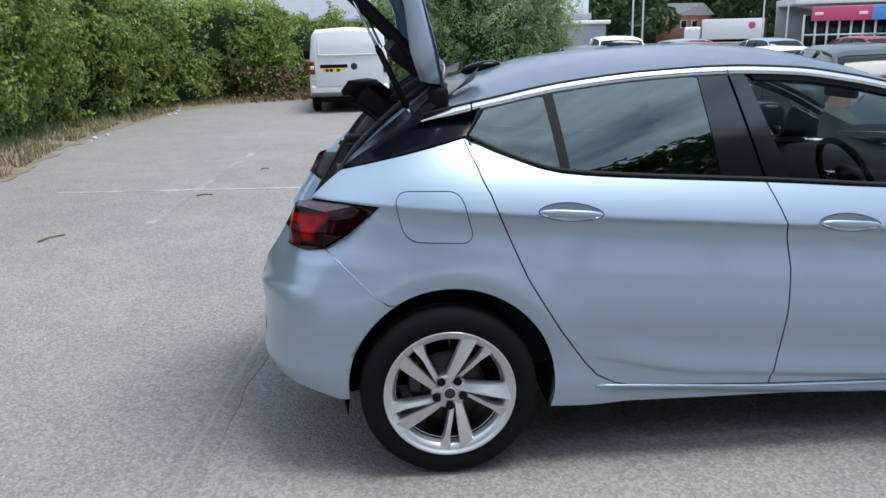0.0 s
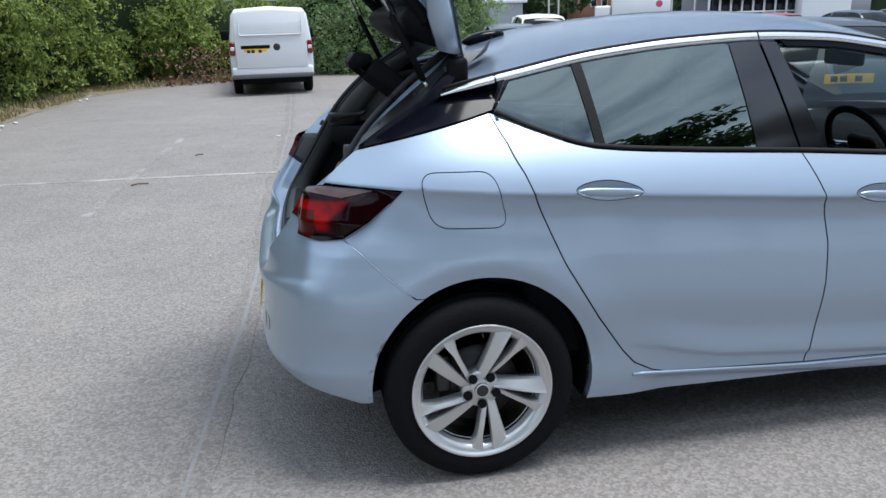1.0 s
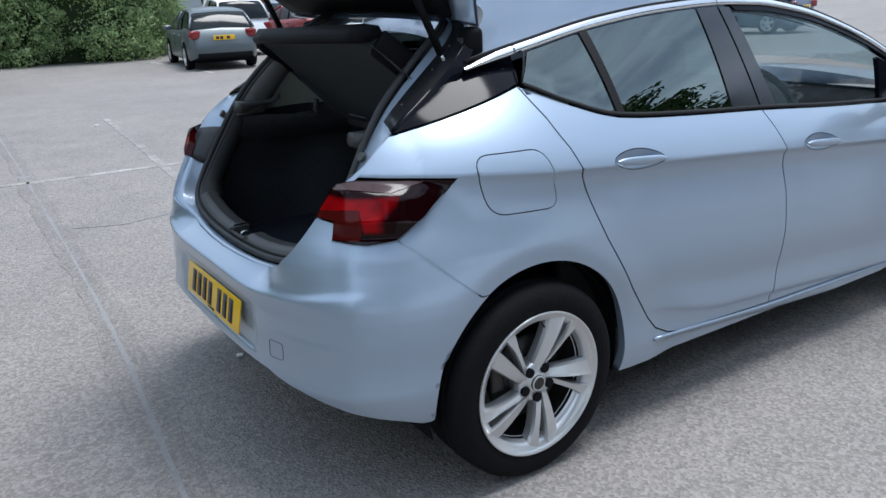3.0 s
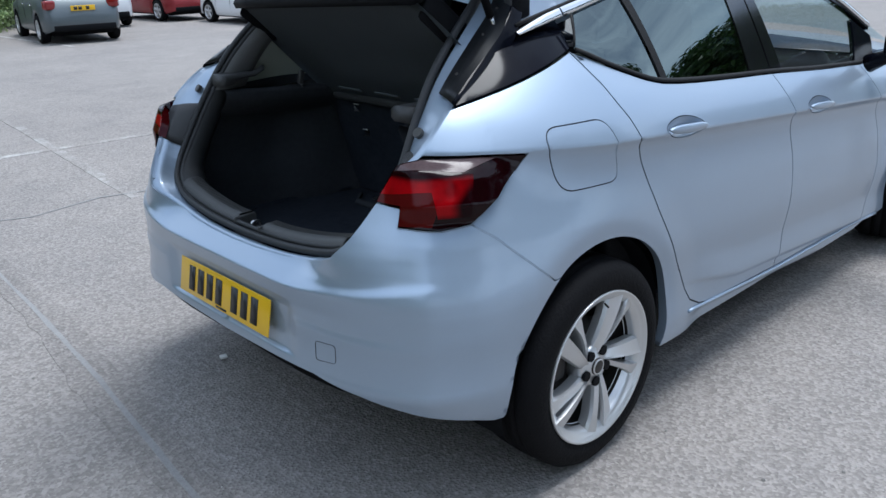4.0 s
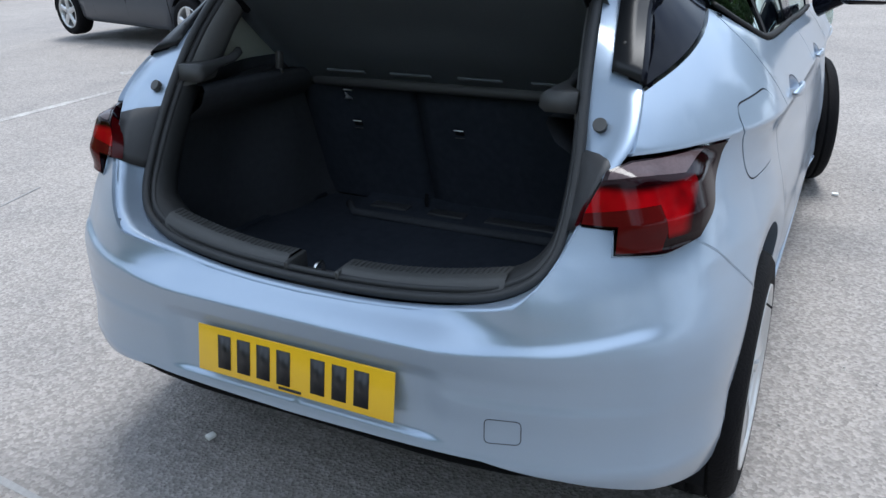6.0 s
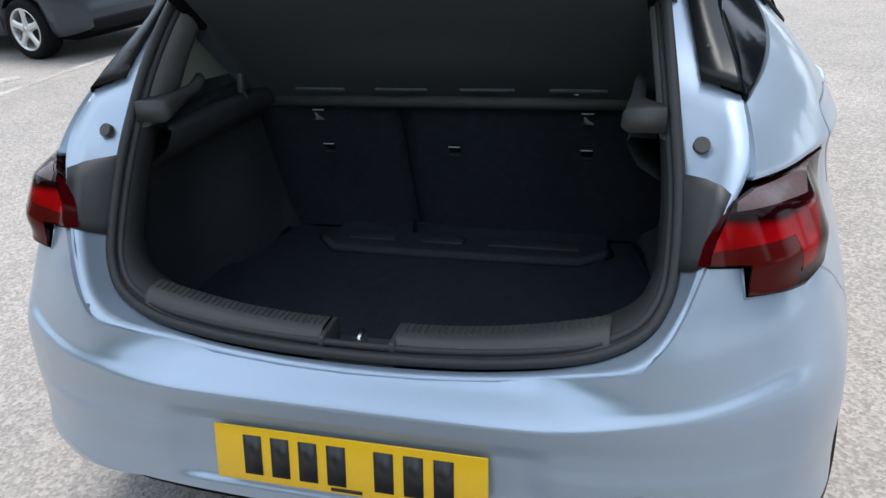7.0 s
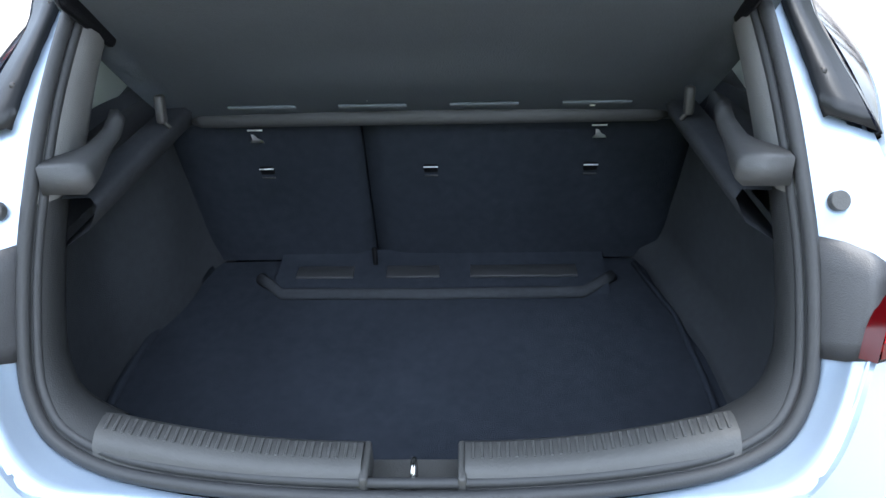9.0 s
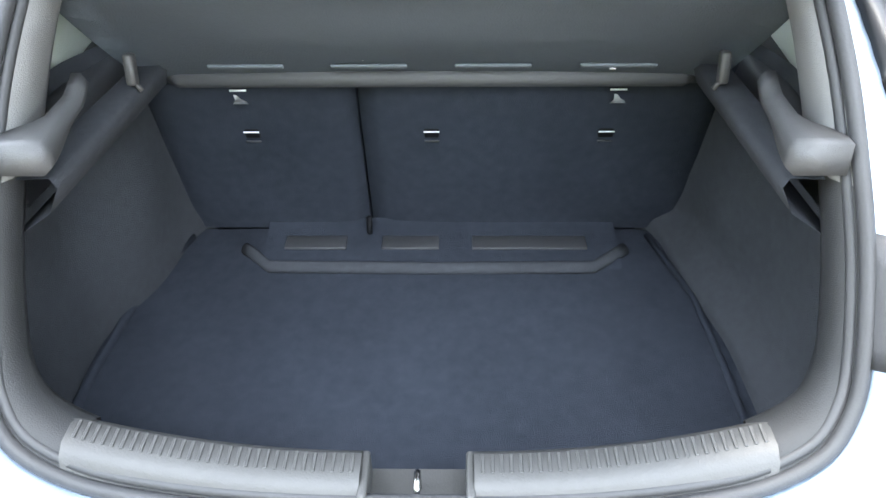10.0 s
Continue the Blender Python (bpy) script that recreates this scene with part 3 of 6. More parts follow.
for k in range(9):
    t = k / 8
    x = 1.70 + t * 0.70
    scr.append([(x + 0.10 * (1 - (v / 0.5) ** 2) * (0.3 + 0.7 * t), v * 2 * float(rail_y(x)), float(rail_z(x)) + 0.055 * (1 - (v / 0.5) ** 2)) for v in np.linspace(-0.5, 0.5, 15)])
screen = part("windscreen", loft(scr), CLEAR, car)
screen.visible_shadow = False

# roof skin
roof = []
for x in np.linspace(-0.045, 1.74, 48):
    crown = 0.078 * min(1, 0.92 + 0.3 * (x + 0.05)) * (1 if x < 1.4 else 1 - 0.4 * (x - 1.4))
    roof.append([(x + (0.085 * (1 - (v / 0.5) ** 2) * max(0, 1 - (x + 0.045) / 0.5)), v * 2 * (float(rail_y(x)) - 0.012), float(rail_z(x)) + 0.012 + crown * (1 - abs(v / 0.5) ** 2.4)) for v in np.linspace(-0.5, 0.5, 29)])
part("roof", thick(loft(roof), -0.025), PAINT, car, "light blue metallic roof")
lining = [[(x, y * 0.96, z - 0.05) for x, y, z in r] for r in roof[4:]]
part("headlining", loft(lining), LINING, car, "pale grey fabric headlining")
bm = bmesh.new()
bmesh.ops.create_uvsphere(bm, u_segments=20, v_segments=12, radius=1, matrix=pose(0.235, 0, 1.404, 0, -10, 0) @ Matrix.Diagonal((0.088, 0.032, 0.026, 1)))
part("roof_antenna", bm, BLACK_GLOSS, car, "small black antenna pod")

for left in (False, True):
    s = 1 if left else -1
    # gloss black quarter behind the rear door, chrome along the roof rail
    c_line = [(-0.019, 1.197), (-0.26, 1.148), (-0.512, 1.097), (-0.36, 1.205), (u_of(-0.155, 1.240), 1.240), (u_of(-0.03, 1.261), 1.261), (u_of(0.155, 1.293), 1.293), (u_of(0.098, 1.20), 1.20)]
    panel("rear_pillar_cover", c_line, side, BLACK_GLOSS, car, flip=left, step=0.02, gap=0.001, label="gloss black plastic pillar cover")
    tr = [(x, float(rail_z(x))) for x in np.linspace(0.125, 0.93, 22)]
    # panes and posts
    q_glass = [(0.100, 1.198), (0.15, 1.170), (0.21, 1.146), (0.30, 1.112), (0.413, 1.086), (0.375, 1.322)] + [(x, float(rail_z(x)) - 0.014) for x in (0.36, 0.30, 0.23, 0.165)]
    panel("quarter_light", q_glass, window_side, TINT, car, flip=left, lip=0.004, lift=-0.002, gap=0, label="dark tinted fixed pane")
    r_glass = [(0.445, 1.082), (0.6, 1.064), (0.8, 1.048), (0.985, 1.036), (0.962, 1.2), (0.935, 1.374)] + [(x, float(rail_z(x)) - 0.014) for x in (0.92, 0.8, 0.65, 0.5, 0.41)]
    panel("rear_door_glass", r_glass, window_side, TINT, car, flip=left, lip=0.004, lift=-0.002, gap=0, label="dark tinted privacy glass mirroring sky and trees")
    panel("divider_bar", [(0.413, 1.084), (0.445, 1.080), (0.408, 1.336), (0.376, 1.328)], window_side, RUBBER, car, flip=left, lip=0.01, lift=0.003, gap=0)
    panel("centre_pillar", [(0.985, 1.034), (1.145, 1.021), (1.10, 1.18), (1.045, 1.381), (0.935, 1.378), (0.962, 1.2)], window_side, PILLAR_GLOSS, car, flip=left, lip=0.02, lift=0.002, gap=0.001, label="gloss black door post")
    panel("door_post", [(1.153, 1.020), (1.245, 1.012), (1.22, 1.08), (1.15, 1.28), (1.115, 1.376), (1.053, 1.381), (1.108, 1.18)], window_side, PILLAR_GLOSS, car, flip=left, lip=0.02, lift=0.002, gap=0.001, label="gloss black door post")
    frame_in = [(x, float(rail_z(x)) - 0.030) for x in np.linspace(1.15, 2.18, 24)]
    panel("front_window_frame", [(x, float(rail_z(x)) - 0.004) for x in np.linspace(1.12, 2.2, 24)] + frame_in[::-1], window_side, BLACK_GLOSS, car, flip=left, lip=0.02, gap=0)
    panel("window_corner", [(1.98, 0.965), (2.2, 0.955), (2.19, 1.06), (2.02, 1.14)], window_side, BLACK_GLOSS, car, flip=left, lip=0.02, gap=0.001)
    belt_rub = [on_side([(x, float(belt_z(x)) + 0.008)], window_side, 0.004)[0][0] for x in np.linspace(0.102, 2.1, 64)]
    part("belt_seal", tube([(p[0], -s * p[1], p[2]) for p in belt_rub], 0.0085, 6, flat=0.6), RUBBER, car)
    low = [on_side([(x, z)], window_side, 0.004)[0][0] for x, z in dense([(0.150, 1.283), (0.098, 1.203)], 0.02)]
    part("corner_seal", tube([(p[0], -s * p[1], p[2]) for p in low], 0.004, 6), RUBBER, car)
    pane = panel("front_door_glass", [(1.20, 1.005), (1.6, 0.985), (1.99, 0.965), (2.03, 1.13)] + [(x, float(rail_z(x)) - 0.02) for x in (1.95, 1.8, 1.65, 1.5, 1.3, 1.13)], window_side, FRONT_GLASS, car, flip=left, lip=0.004, lift=-0.004, gap=0, label="lightly tinted front window")
    pane.visible_shadow = False
    for x0, x1 in ((-0.06, 0.118), (0.124, 1.045), (1.051, 2.2)):
        xs = np.linspace(x0, x1, max(4, int((x1 - x0) / 0.04)))
        strip = [[(x, s * (float(rail_y(x)) + o), float(rail_z(x)) + h * min(1.0, 0.35 + (x + 0.06) * 5)) for x in xs] for o, h in ((-0.010, 0.016), (-0.002, 0.014), (0.006, 0.004), (0.011, -0.008), (0.004, -0.010))]
        bm = loft(strip)
        bmesh.ops.recalc_face_normals(bm, faces=bm.faces[:])
        part("roof_trim", bm, CHROME, car, "satin chrome window surround")
    gutter = [(x, s * (float(rail_y(x)) - 0.013), float(rail_z(x)) + 0.017) for x in np.linspace(-0.05, 2.2, 50)]
    part("roof_gutter", tube(gutter, 0.006, 6), RUBBER, car)

# ---- wheels ----
def road_wheel(name, m, steer=0):
    w = tagged(new(name))
    w.parent = car
    w.matrix_local = m
    prof = [(0.228, -0.100), (0.240, -0.109), (0.262, -0.114), (0.290, -0.110), (0.305, -0.100), (0.3145, -0.085), (0.318, -0.060), (0.318, -0.055),
            (0.311, -0.054), (0.311, -0.046), (0.318, -0.045), (0.319, -0.012), (0.311, -0.011), (0.311, -0.003), (0.319, -0.002), (0.318, 0.03), (0.311, 0.031), (0.311, 0.039), (0.318, 0.04), (0.3145, 0.085), (0.29, 0.11), (0.25, 0.112), (0.228, 0.1)]
    part("tyre", lathe(prof, 72), TYRE, w, "black road tyre with grooved tread")
    # rim barrel and lip
    part("rim", lathe([(0.231, -0.102), (0.2355, -0.108), (0.234, -0.114), (0.229, -0.113), (0.225, -0.107), (0.217, -0.102), (0.206, -0.097), (0.199, -0.084), (0.195, -0.060), (0.191, -0.058)], 72), ALLOY, w, "silver alloy rim")
    part("rim_barrel", lathe([(0.198, -0.075), (0.190, 0.09), (0.186, 0.09), (0.19, 0.0), (0.194, -0.070)], 72), BRAKE, w, "dark inner barrel of the rim")
    for k in range(5):
        # each of the five arms is a broad blade and a slim one, swept the same way, with a slot between
        for broad in (True, False):
            sect = []
            th = 70 if broad else 48
            a0, a1 = math.radians(th + 72 * k + (25 if broad else 20)), math.radians(th + 72 * k)
            foot, tip = Vector((0.045 * math.cos(a0), 0.045 * math.sin(a0))), Vector((0.222 * math.cos(a1), 0.222 * math.sin(a1)))
            along = (tip - foot).normalized()
            for t in np.linspace(0, 1, 13):
                q = foot.lerp(tip, t)
                wide = 0.028 + 0.032 * t if broad else 0.017 + 0.006 * t + 0.024 * float(ease((t - 0.62) / 0.38))
                y = -0.084 - 0.024 * (1 - (1 - t) ** 2) + 0.010 * t * t
                near, off = (-0.007, 0.016) if broad else (-0.005, 0.012)
                # the sharp crest runs along the slot, the face falls away from it
                if broad:
                    prof = ((-1, 0.004), (-0.88, near), (-0.55, near + 0.003), (0.80, off - 0.012), (1, off), (0.85, 0.042), (-0.85, 0.042))
                else:
                    prof = ((-1, off), (-0.75, off - 0.011), (0.5, near + 0.002), (0.86, near), (1, 0.004), (0.85, 0.042), (-0.85, 0.042))
                sect.append([(q.x - o * wide * 0.5 * along.y, y + h, q.y + o * wide * 0.5 * along.x) for o, h in prof])
            part("spoke", capped(sect), ALLOY, w, smooth=False)
    part("wheel_hub", lathe([(0.0, -0.094), (0.030, -0.094), (0.034, -0.090), (0.058, -0.088), (0.066, -0.078), (0.066, -0.03), (0.0, -0.03)], 40), ALLOY, w)
    part("centre_cap", lathe([(0.0, -0.102), (0.020, -0.102), (0.026, -0.099), (0.026, -0.09)], 28), BRAKE, w, "dark grey wheel cap with a plain round emblem")
    part("cap_ring", lathe([(0.020, -0.1018), (0.0225, -0.1035), (0.025, -0.1005)], 28), ALLOY, w)
    for k in range(5):
        a = math.radians(54 + 72 * k)
        part("wheel_bolt", tube([(0.050 * math.cos(a), -0.086, 0.050 * math.sin(a)), (0.050 * math.cos(a), -0.0975, 0.050 * math.sin(a))], 0.0155, 8), BLACK_PLASTIC, w, smooth=False)
    part("brake_disc", lathe([(0.05, -0.035), (0.135, -0.035), (0.135, -0.015), (0.05, -0.015)], 40), BRAKE, w)
    part("brake_caliper", box(0.05, 0.07, 0.13, (-0.12, -0.02, 0.05), 0.012), BRAKE, w)
    part("valve", tube([(0.0, -0.11, 0.206), (0.0, -0.125, 0.196)], 0.003, 6), RUBBER, w)
    return w


wheel = road_wheel("wheel", pose(0, -0.775, HUB))
for m in (pose(0, 0.775, HUB, 0, 0, 180), pose(BASE, -0.775, HUB, 0, 30, 16), pose(BASE, 0.775, HUB, 0, 10, 196)):
    w = copy_thing(wheel, m)
    w.parent = car
    w.matrix_local = m
for cx in (0.0, BASE):
    for s in (-1, 1):
        rows = []
        for a in np.radians(np.linspace(-15, 195, 30)):
            rows.append([(cx + 0.375 * math.cos(a), s * y, HUB + 0.01 + 0.375 * math.sin(a)) for y in (0.832, 0.81, 0.635)] + [(cx, s * 0.635, HUB)])
        bm = loft(rows)
        part("arch_liner", bm, BLACK_PLASTIC, car)
part("underbody", box(3.5, 1.2, 0.10, (1.5, 0, 0.27), 0.03), BLACK_PLASTIC, car)
part("rear_axle_beam", tube([(0.02, -0.6, 0.29), (0.02, 0.6, 0.29)], 0.04), BLACK_PLASTIC, car)
part("silencer", box(0.18, 0.8, 0.13, (-0.42, 0.05, 0.36), 0.05, seg=3), BLACK_PLASTIC, car)
diff = []
low_z = spline([p[0] for p in LOW_EDGE[::-1]], [p[1] for p in LOW_EDGE[::-1]])
for u in np.linspace(U_TAIL, -0.60, 40):
    zt, q = float(low_z(u)), []
    for dz, inn in ((0.03, 0.030), (0.0, 0.024), (-0.018, 0.020), (-0.045, 0.045), (-0.075, 0.12)):
        q.append(tuple(on_side([(u, zt)], side, -inn)[0][0] + np.array([0, 0, dz])))
    diff.append(q)
diff = [[(x, -y, z) for x, y, z in r] for r in diff[::-1]] + diff[1:]
part("rear_valance", thick(loft(diff), 0.01), BLACK_PLASTIC, car, "black plastic lower valance")
for s in (-1, 1):
    ledge = on_side([(x, float(np.interp(x, [0.55, 1.18, 2.05], [0.312, 0.272, 0.25])) - 0.004) for x in np.linspace(0.53, 2.22, 40)], side, 0.002)[0]
    part("sill_ledge", tube([(p[0], -s * p[1], p[2]) for p in ledge], 0.0062, 6), PAINT, car)

# ---- tail lamps, flap of the towing eye, plate, door handles ----
for left in (False, True):
    lamp = panel("tail_lamp", LIGHT, lamp_side, DARK_LENS, car, flip=left, step=0.008, lip=0.025, gap=0.0018, label="smoked dark red wraparound tail lamp")
    panel("red_lens", [(-0.455, 0.945), (-0.485, 0.951), (-0.552, 0.957), (-0.655, 0.963), (-0.696, 0.911), (-0.566, 0.908), (-0.556, 0.850), (-0.470, 0.850)], lamp_side, RED_LENS, lamp, flip=left, step=0.008, lip=0.003, lift=0.0012, gap=0, label="deep red lens bent down at its outer end")
    panel("lamp_ledge", [(-0.385, 0.981), (-0.480, 0.951), (-0.550, 0.957), (-0.648, 0.963), (-0.640, 0.976), (-0.590, 0.986), (-0.43, 0.985)], lamp_side, LEDGE_GLARE, lamp, flip=left, step=0.008, lip=0.002, lift=0.0016, gap=0, label="silvery top of the lamp")
    panel("lower_lens", [(-0.567, 0.9075), (-0.696, 0.9105), (-0.706, 0.893), (-0.641, 0.8825), (-0.653, 0.838), (-0.572, 0.834), (-0.558, 0.861)], lamp_side, LOWER_LENS, lamp, flip=left, step=0.010, lip=0.003, lift=0.001, gap=0, label="dark red lower lens")
    inner = dense([(-0.650, 0.976), LIGHT[4]], 0.012)
    wall = [[(p[0], -p[1] if left else p[1], p[2]) for p in on_side([(u - 0.0012, z) for u, z in inner], lamp_side, deep)[0]] for deep in (0.0, -0.012, -0.026)]
    part("lamp_wall", loft(wall), RED_WALL, lamp, "red inner edge of the lamp")
    brim = on_side(dense(LIGHT[5:11], 0.02), side, 0.0006)[0]
    part("lamp_edge", tube([(p[0], p[1] if not left else -p[1], p[2]) for p in brim], 0.0018, 6), PAINT, car)
hook = rounded([(-0.913, 0.511), (-0.839, 0.516), (-0.839, 0.463), (-0.913, 0.456)], 0.012)
rim3, _ = on_side(hook, side, 0.0006)
part("towing_cover_joint", tube([tuple(p) for p in rim3], 0.0008, 5, closed=True), DARK_PLASTIC, car)


def number_plate(name, m, parent):
    p = part(name, box(0.111, 0.52, 0.004, (0, 0, 0), 0.0015), PLATE_YELLOW, parent, "yellow rear number plate with black characters")
    p.matrix_local = m
    return p


plate = number_plate("number_plate", pose(-0.699, 0, 0.516, 0, 101, 0), car)
for k, y in enumerate((0.197, 0.142, 0.087, 0.032, -0.058, -0.113, -0.168)):
    part("plate_bar", box(0.079, 0.036, 0.002, (0, y - 0.014, -0.0025)), INK, plate, "plain black bar")
part("maker_line", box(0.006, 0.06, 0.002, (0.047, 0.0, -0.0025)), INK, plate)

for left in (False, True):
    s = 1 if left else -1
    for hx, hz in ((0.428, 0.944), (1.430, 0.866)):
        base, nrm = on_side([(hx, hz)], side, 0.0)
        tilt = math.radians(-4.5)
        rings = []
        for q in (1.0, 0.9, 0.75, 0.55, 0.3, 0.04):
            ring, _ = on_side(almond(hx, hz, q), side, -0.024 * (1 - q**2.5) - 0.001)
            rings.append([(p[0], -s * p[1], p[2]) for p in ring])
        bm = loft(rings, closed=True)
        bmesh.ops.recalc_face_normals(bm, faces=bm.faces[:])
        part("handle_cup", bm, PAINT, car, "light blue dished recess behind the handle")
        rows = []
        for t in np.linspace(-1, 1, 17):
            r = math.sqrt(max(0.02, 1 - abs(t) ** 3.2))
            cx = hx + 0.108 * t
            cz = hz + 0.006 - t * 0.108 * math.tan(-tilt)
            out = 0.013 * (1 - 0.8 * t * t) + 0.002
            rows.append([(cx, s * (abs(base[0][1]) + out + 0.007 * math.cos(a)), cz + 0.0140 * r * math.sin(a)) for a in np.linspace(0, math.tau, 12, endpoint=False)])
        bm = loft(rows, closed=True)
        bmesh.ops.recalc_face_normals(bm, faces=bm.faces[:])
        part("door_handle", bm, PAINT, car, "light blue bar handle")
    # door mirror
    mirror = part("door_mirror", box(0.17, 0.235, 0.155, (2.02, s * 0.985, 1.055), 0.055, (0, 0, -s * 8), seg=5), BLACK_GLOSS, car, "gloss black door mirror")
    part("mirror_stalk", tube([(2.04, s * 0.80, 0.955), (2.03, s * 0.86, 0.985), (2.02, s * 0.93, 1.02)], [0.04, 0.032, 0.03], 10), BLACK_GLOSS, mirror)
    part("mirror_line", tube([(1.94, s * 0.90, 1.005), (1.935, s * 1.07, 1.003)], 0.004, 6), CHROME, mirror)
    part("side_repeater", box(0.05, 0.004, 0.025, (2.30, s * 0.862, 0.83), 0.001), CHROME, car)

# ---- boot opening ----
SEAL = [(-0.602, 0.0, 0.690), (-0.600, 0.12, 0.691), (-0.596, 0.24, 0.697), (-0.589, 0.35, 0.709), (-0.578, 0.43, 0.724), (-0.558, 0.497, 0.755), (-0.530, 0.530, 0.795), (-0.496, 0.543, 0.848),
        (-0.430, 0.543, 0.955), (-0.367, 0.530, 1.058), (-0.290, 0.514, 1.160), (-0.180, 0.494, 1.262), (-0.085, 0.470, 1.330), (-0.012, 0.430, 1.378), (0.035, 0.33, 1.402), (0.052, 0.17, 1.412), (0.056, 0.0, 1.415)]
RIM = [(x, -y, z) for x, y, z in on_side(TOP_EDGE + [(-0.645, 0.965), (-0.562, 1.035), (-0.478, 1.120), (-0.36, 1.207)], side, -0.003)[0]] + [(-0.075, 0.592, 1.262), (0.010, 0.530, 1.345), (0.045, 0.37, 1.407), (0.062, 0.18, 1.440), (0.066, 0.0, 1.447)]


def smooth_line(pts, n=4):
    """More points on a soft curve through the given ones."""
    p, out = [Vector(q) for q in pts], []
    for i in range(len(p) - 1):
        a, b, c, d = p[max(i - 1, 0)], p[i], p[i + 1], p[min(i + 2, len(p) - 1)]
        for k in range(n):
            t = k / n
            out.append(0.5 * (2 * b + (c - a) * t + (2 * a - 5 * b + 4 * c - d) * t * t + (3 * b - a - 3 * c + d) * t**3))
    return out + [p[-1]]


seal_r, rim_r = smooth_line(SEAL), smooth_line(RIM)
mid_r = []
for a, b in zip(seal_r, rim_r):
    low = max(0, 1 - abs(a.z - 0.66) / 0.18)
    mid_r.append(a.lerp(b, 0.55 + 0.09 * (1 - low)) + Vector((0.010 * (1 - low), 0.004, 0.002 * low - 0.004)))


def whole(half):
    """The line on the car's right mirrored into one closed loop."""
    return [Vector((p.x, -p.y, p.z)) for p in half] + [Vector(p) for p in half[-2:0:-1]]


# the way from the seal into the opening
inward = []
for k, q in enumerate(seal_r):
    d = seal_r[min(k + 1, len(seal_r) - 1)] - seal_r[max(k - 1, 0)]
    v = Vector((0, -d.z, d.y)).normalized()
    inward.append(v if v.dot(Vector((0, -q.y, 1.05 - q.z))) > 0 else -v)


gut_r = [a + (b - a).normalized() * 0.012 + Vector((0.004, 0, -0.010)) for a, b in zip(seal_r, rim_r)]
outer_rows = [whole(q) for q in (gut_r, mid_r, [b.lerp(a, 0.06) for a, b in zip(seal_r, rim_r)], [b + Vector((0.004, 0, -0.012)) for b in rim_r])]
bm = bmesh.new()
vs = [[bm.verts.new(p) for p in row] for row in outer_rows]
count = len(vs[0])
for j in range(3):
    for k in range(count):
        k2 = (k + 1) % count
        if j and min(outer_rows[1][k].z, outer_rows[1][k2].z) > 1.10 and max(abs(outer_rows[1][k].y), abs(outer_rows[1][k2].y)) > 0.42:
            continue
        bm.faces.new((vs[j][k], vs[j][k2], vs[j + 1][k2], vs[j + 1][k]))
bmesh.ops.delete(bm, geom=[v for v in bm.verts if not v.link_faces], context="VERTS")
bmesh.ops.recalc_face_normals(bm, faces=bm.faces[:])
part("boot_flange", bm, PAINT, car, "light blue painted channel round the boot opening")
part("boot_seal", tube(whole(seal_r), 0.0105, 10, closed=True), SEAL_RUBBER, car, "black rubber seal")
part("seal_lip", tube(whole([q + n * 0.012 + Vector((0.016, 0, 0)) for q, n in zip(seal_r, inward)]), 0.0080, 8, closed=True), SEAL_RUBBER, car)
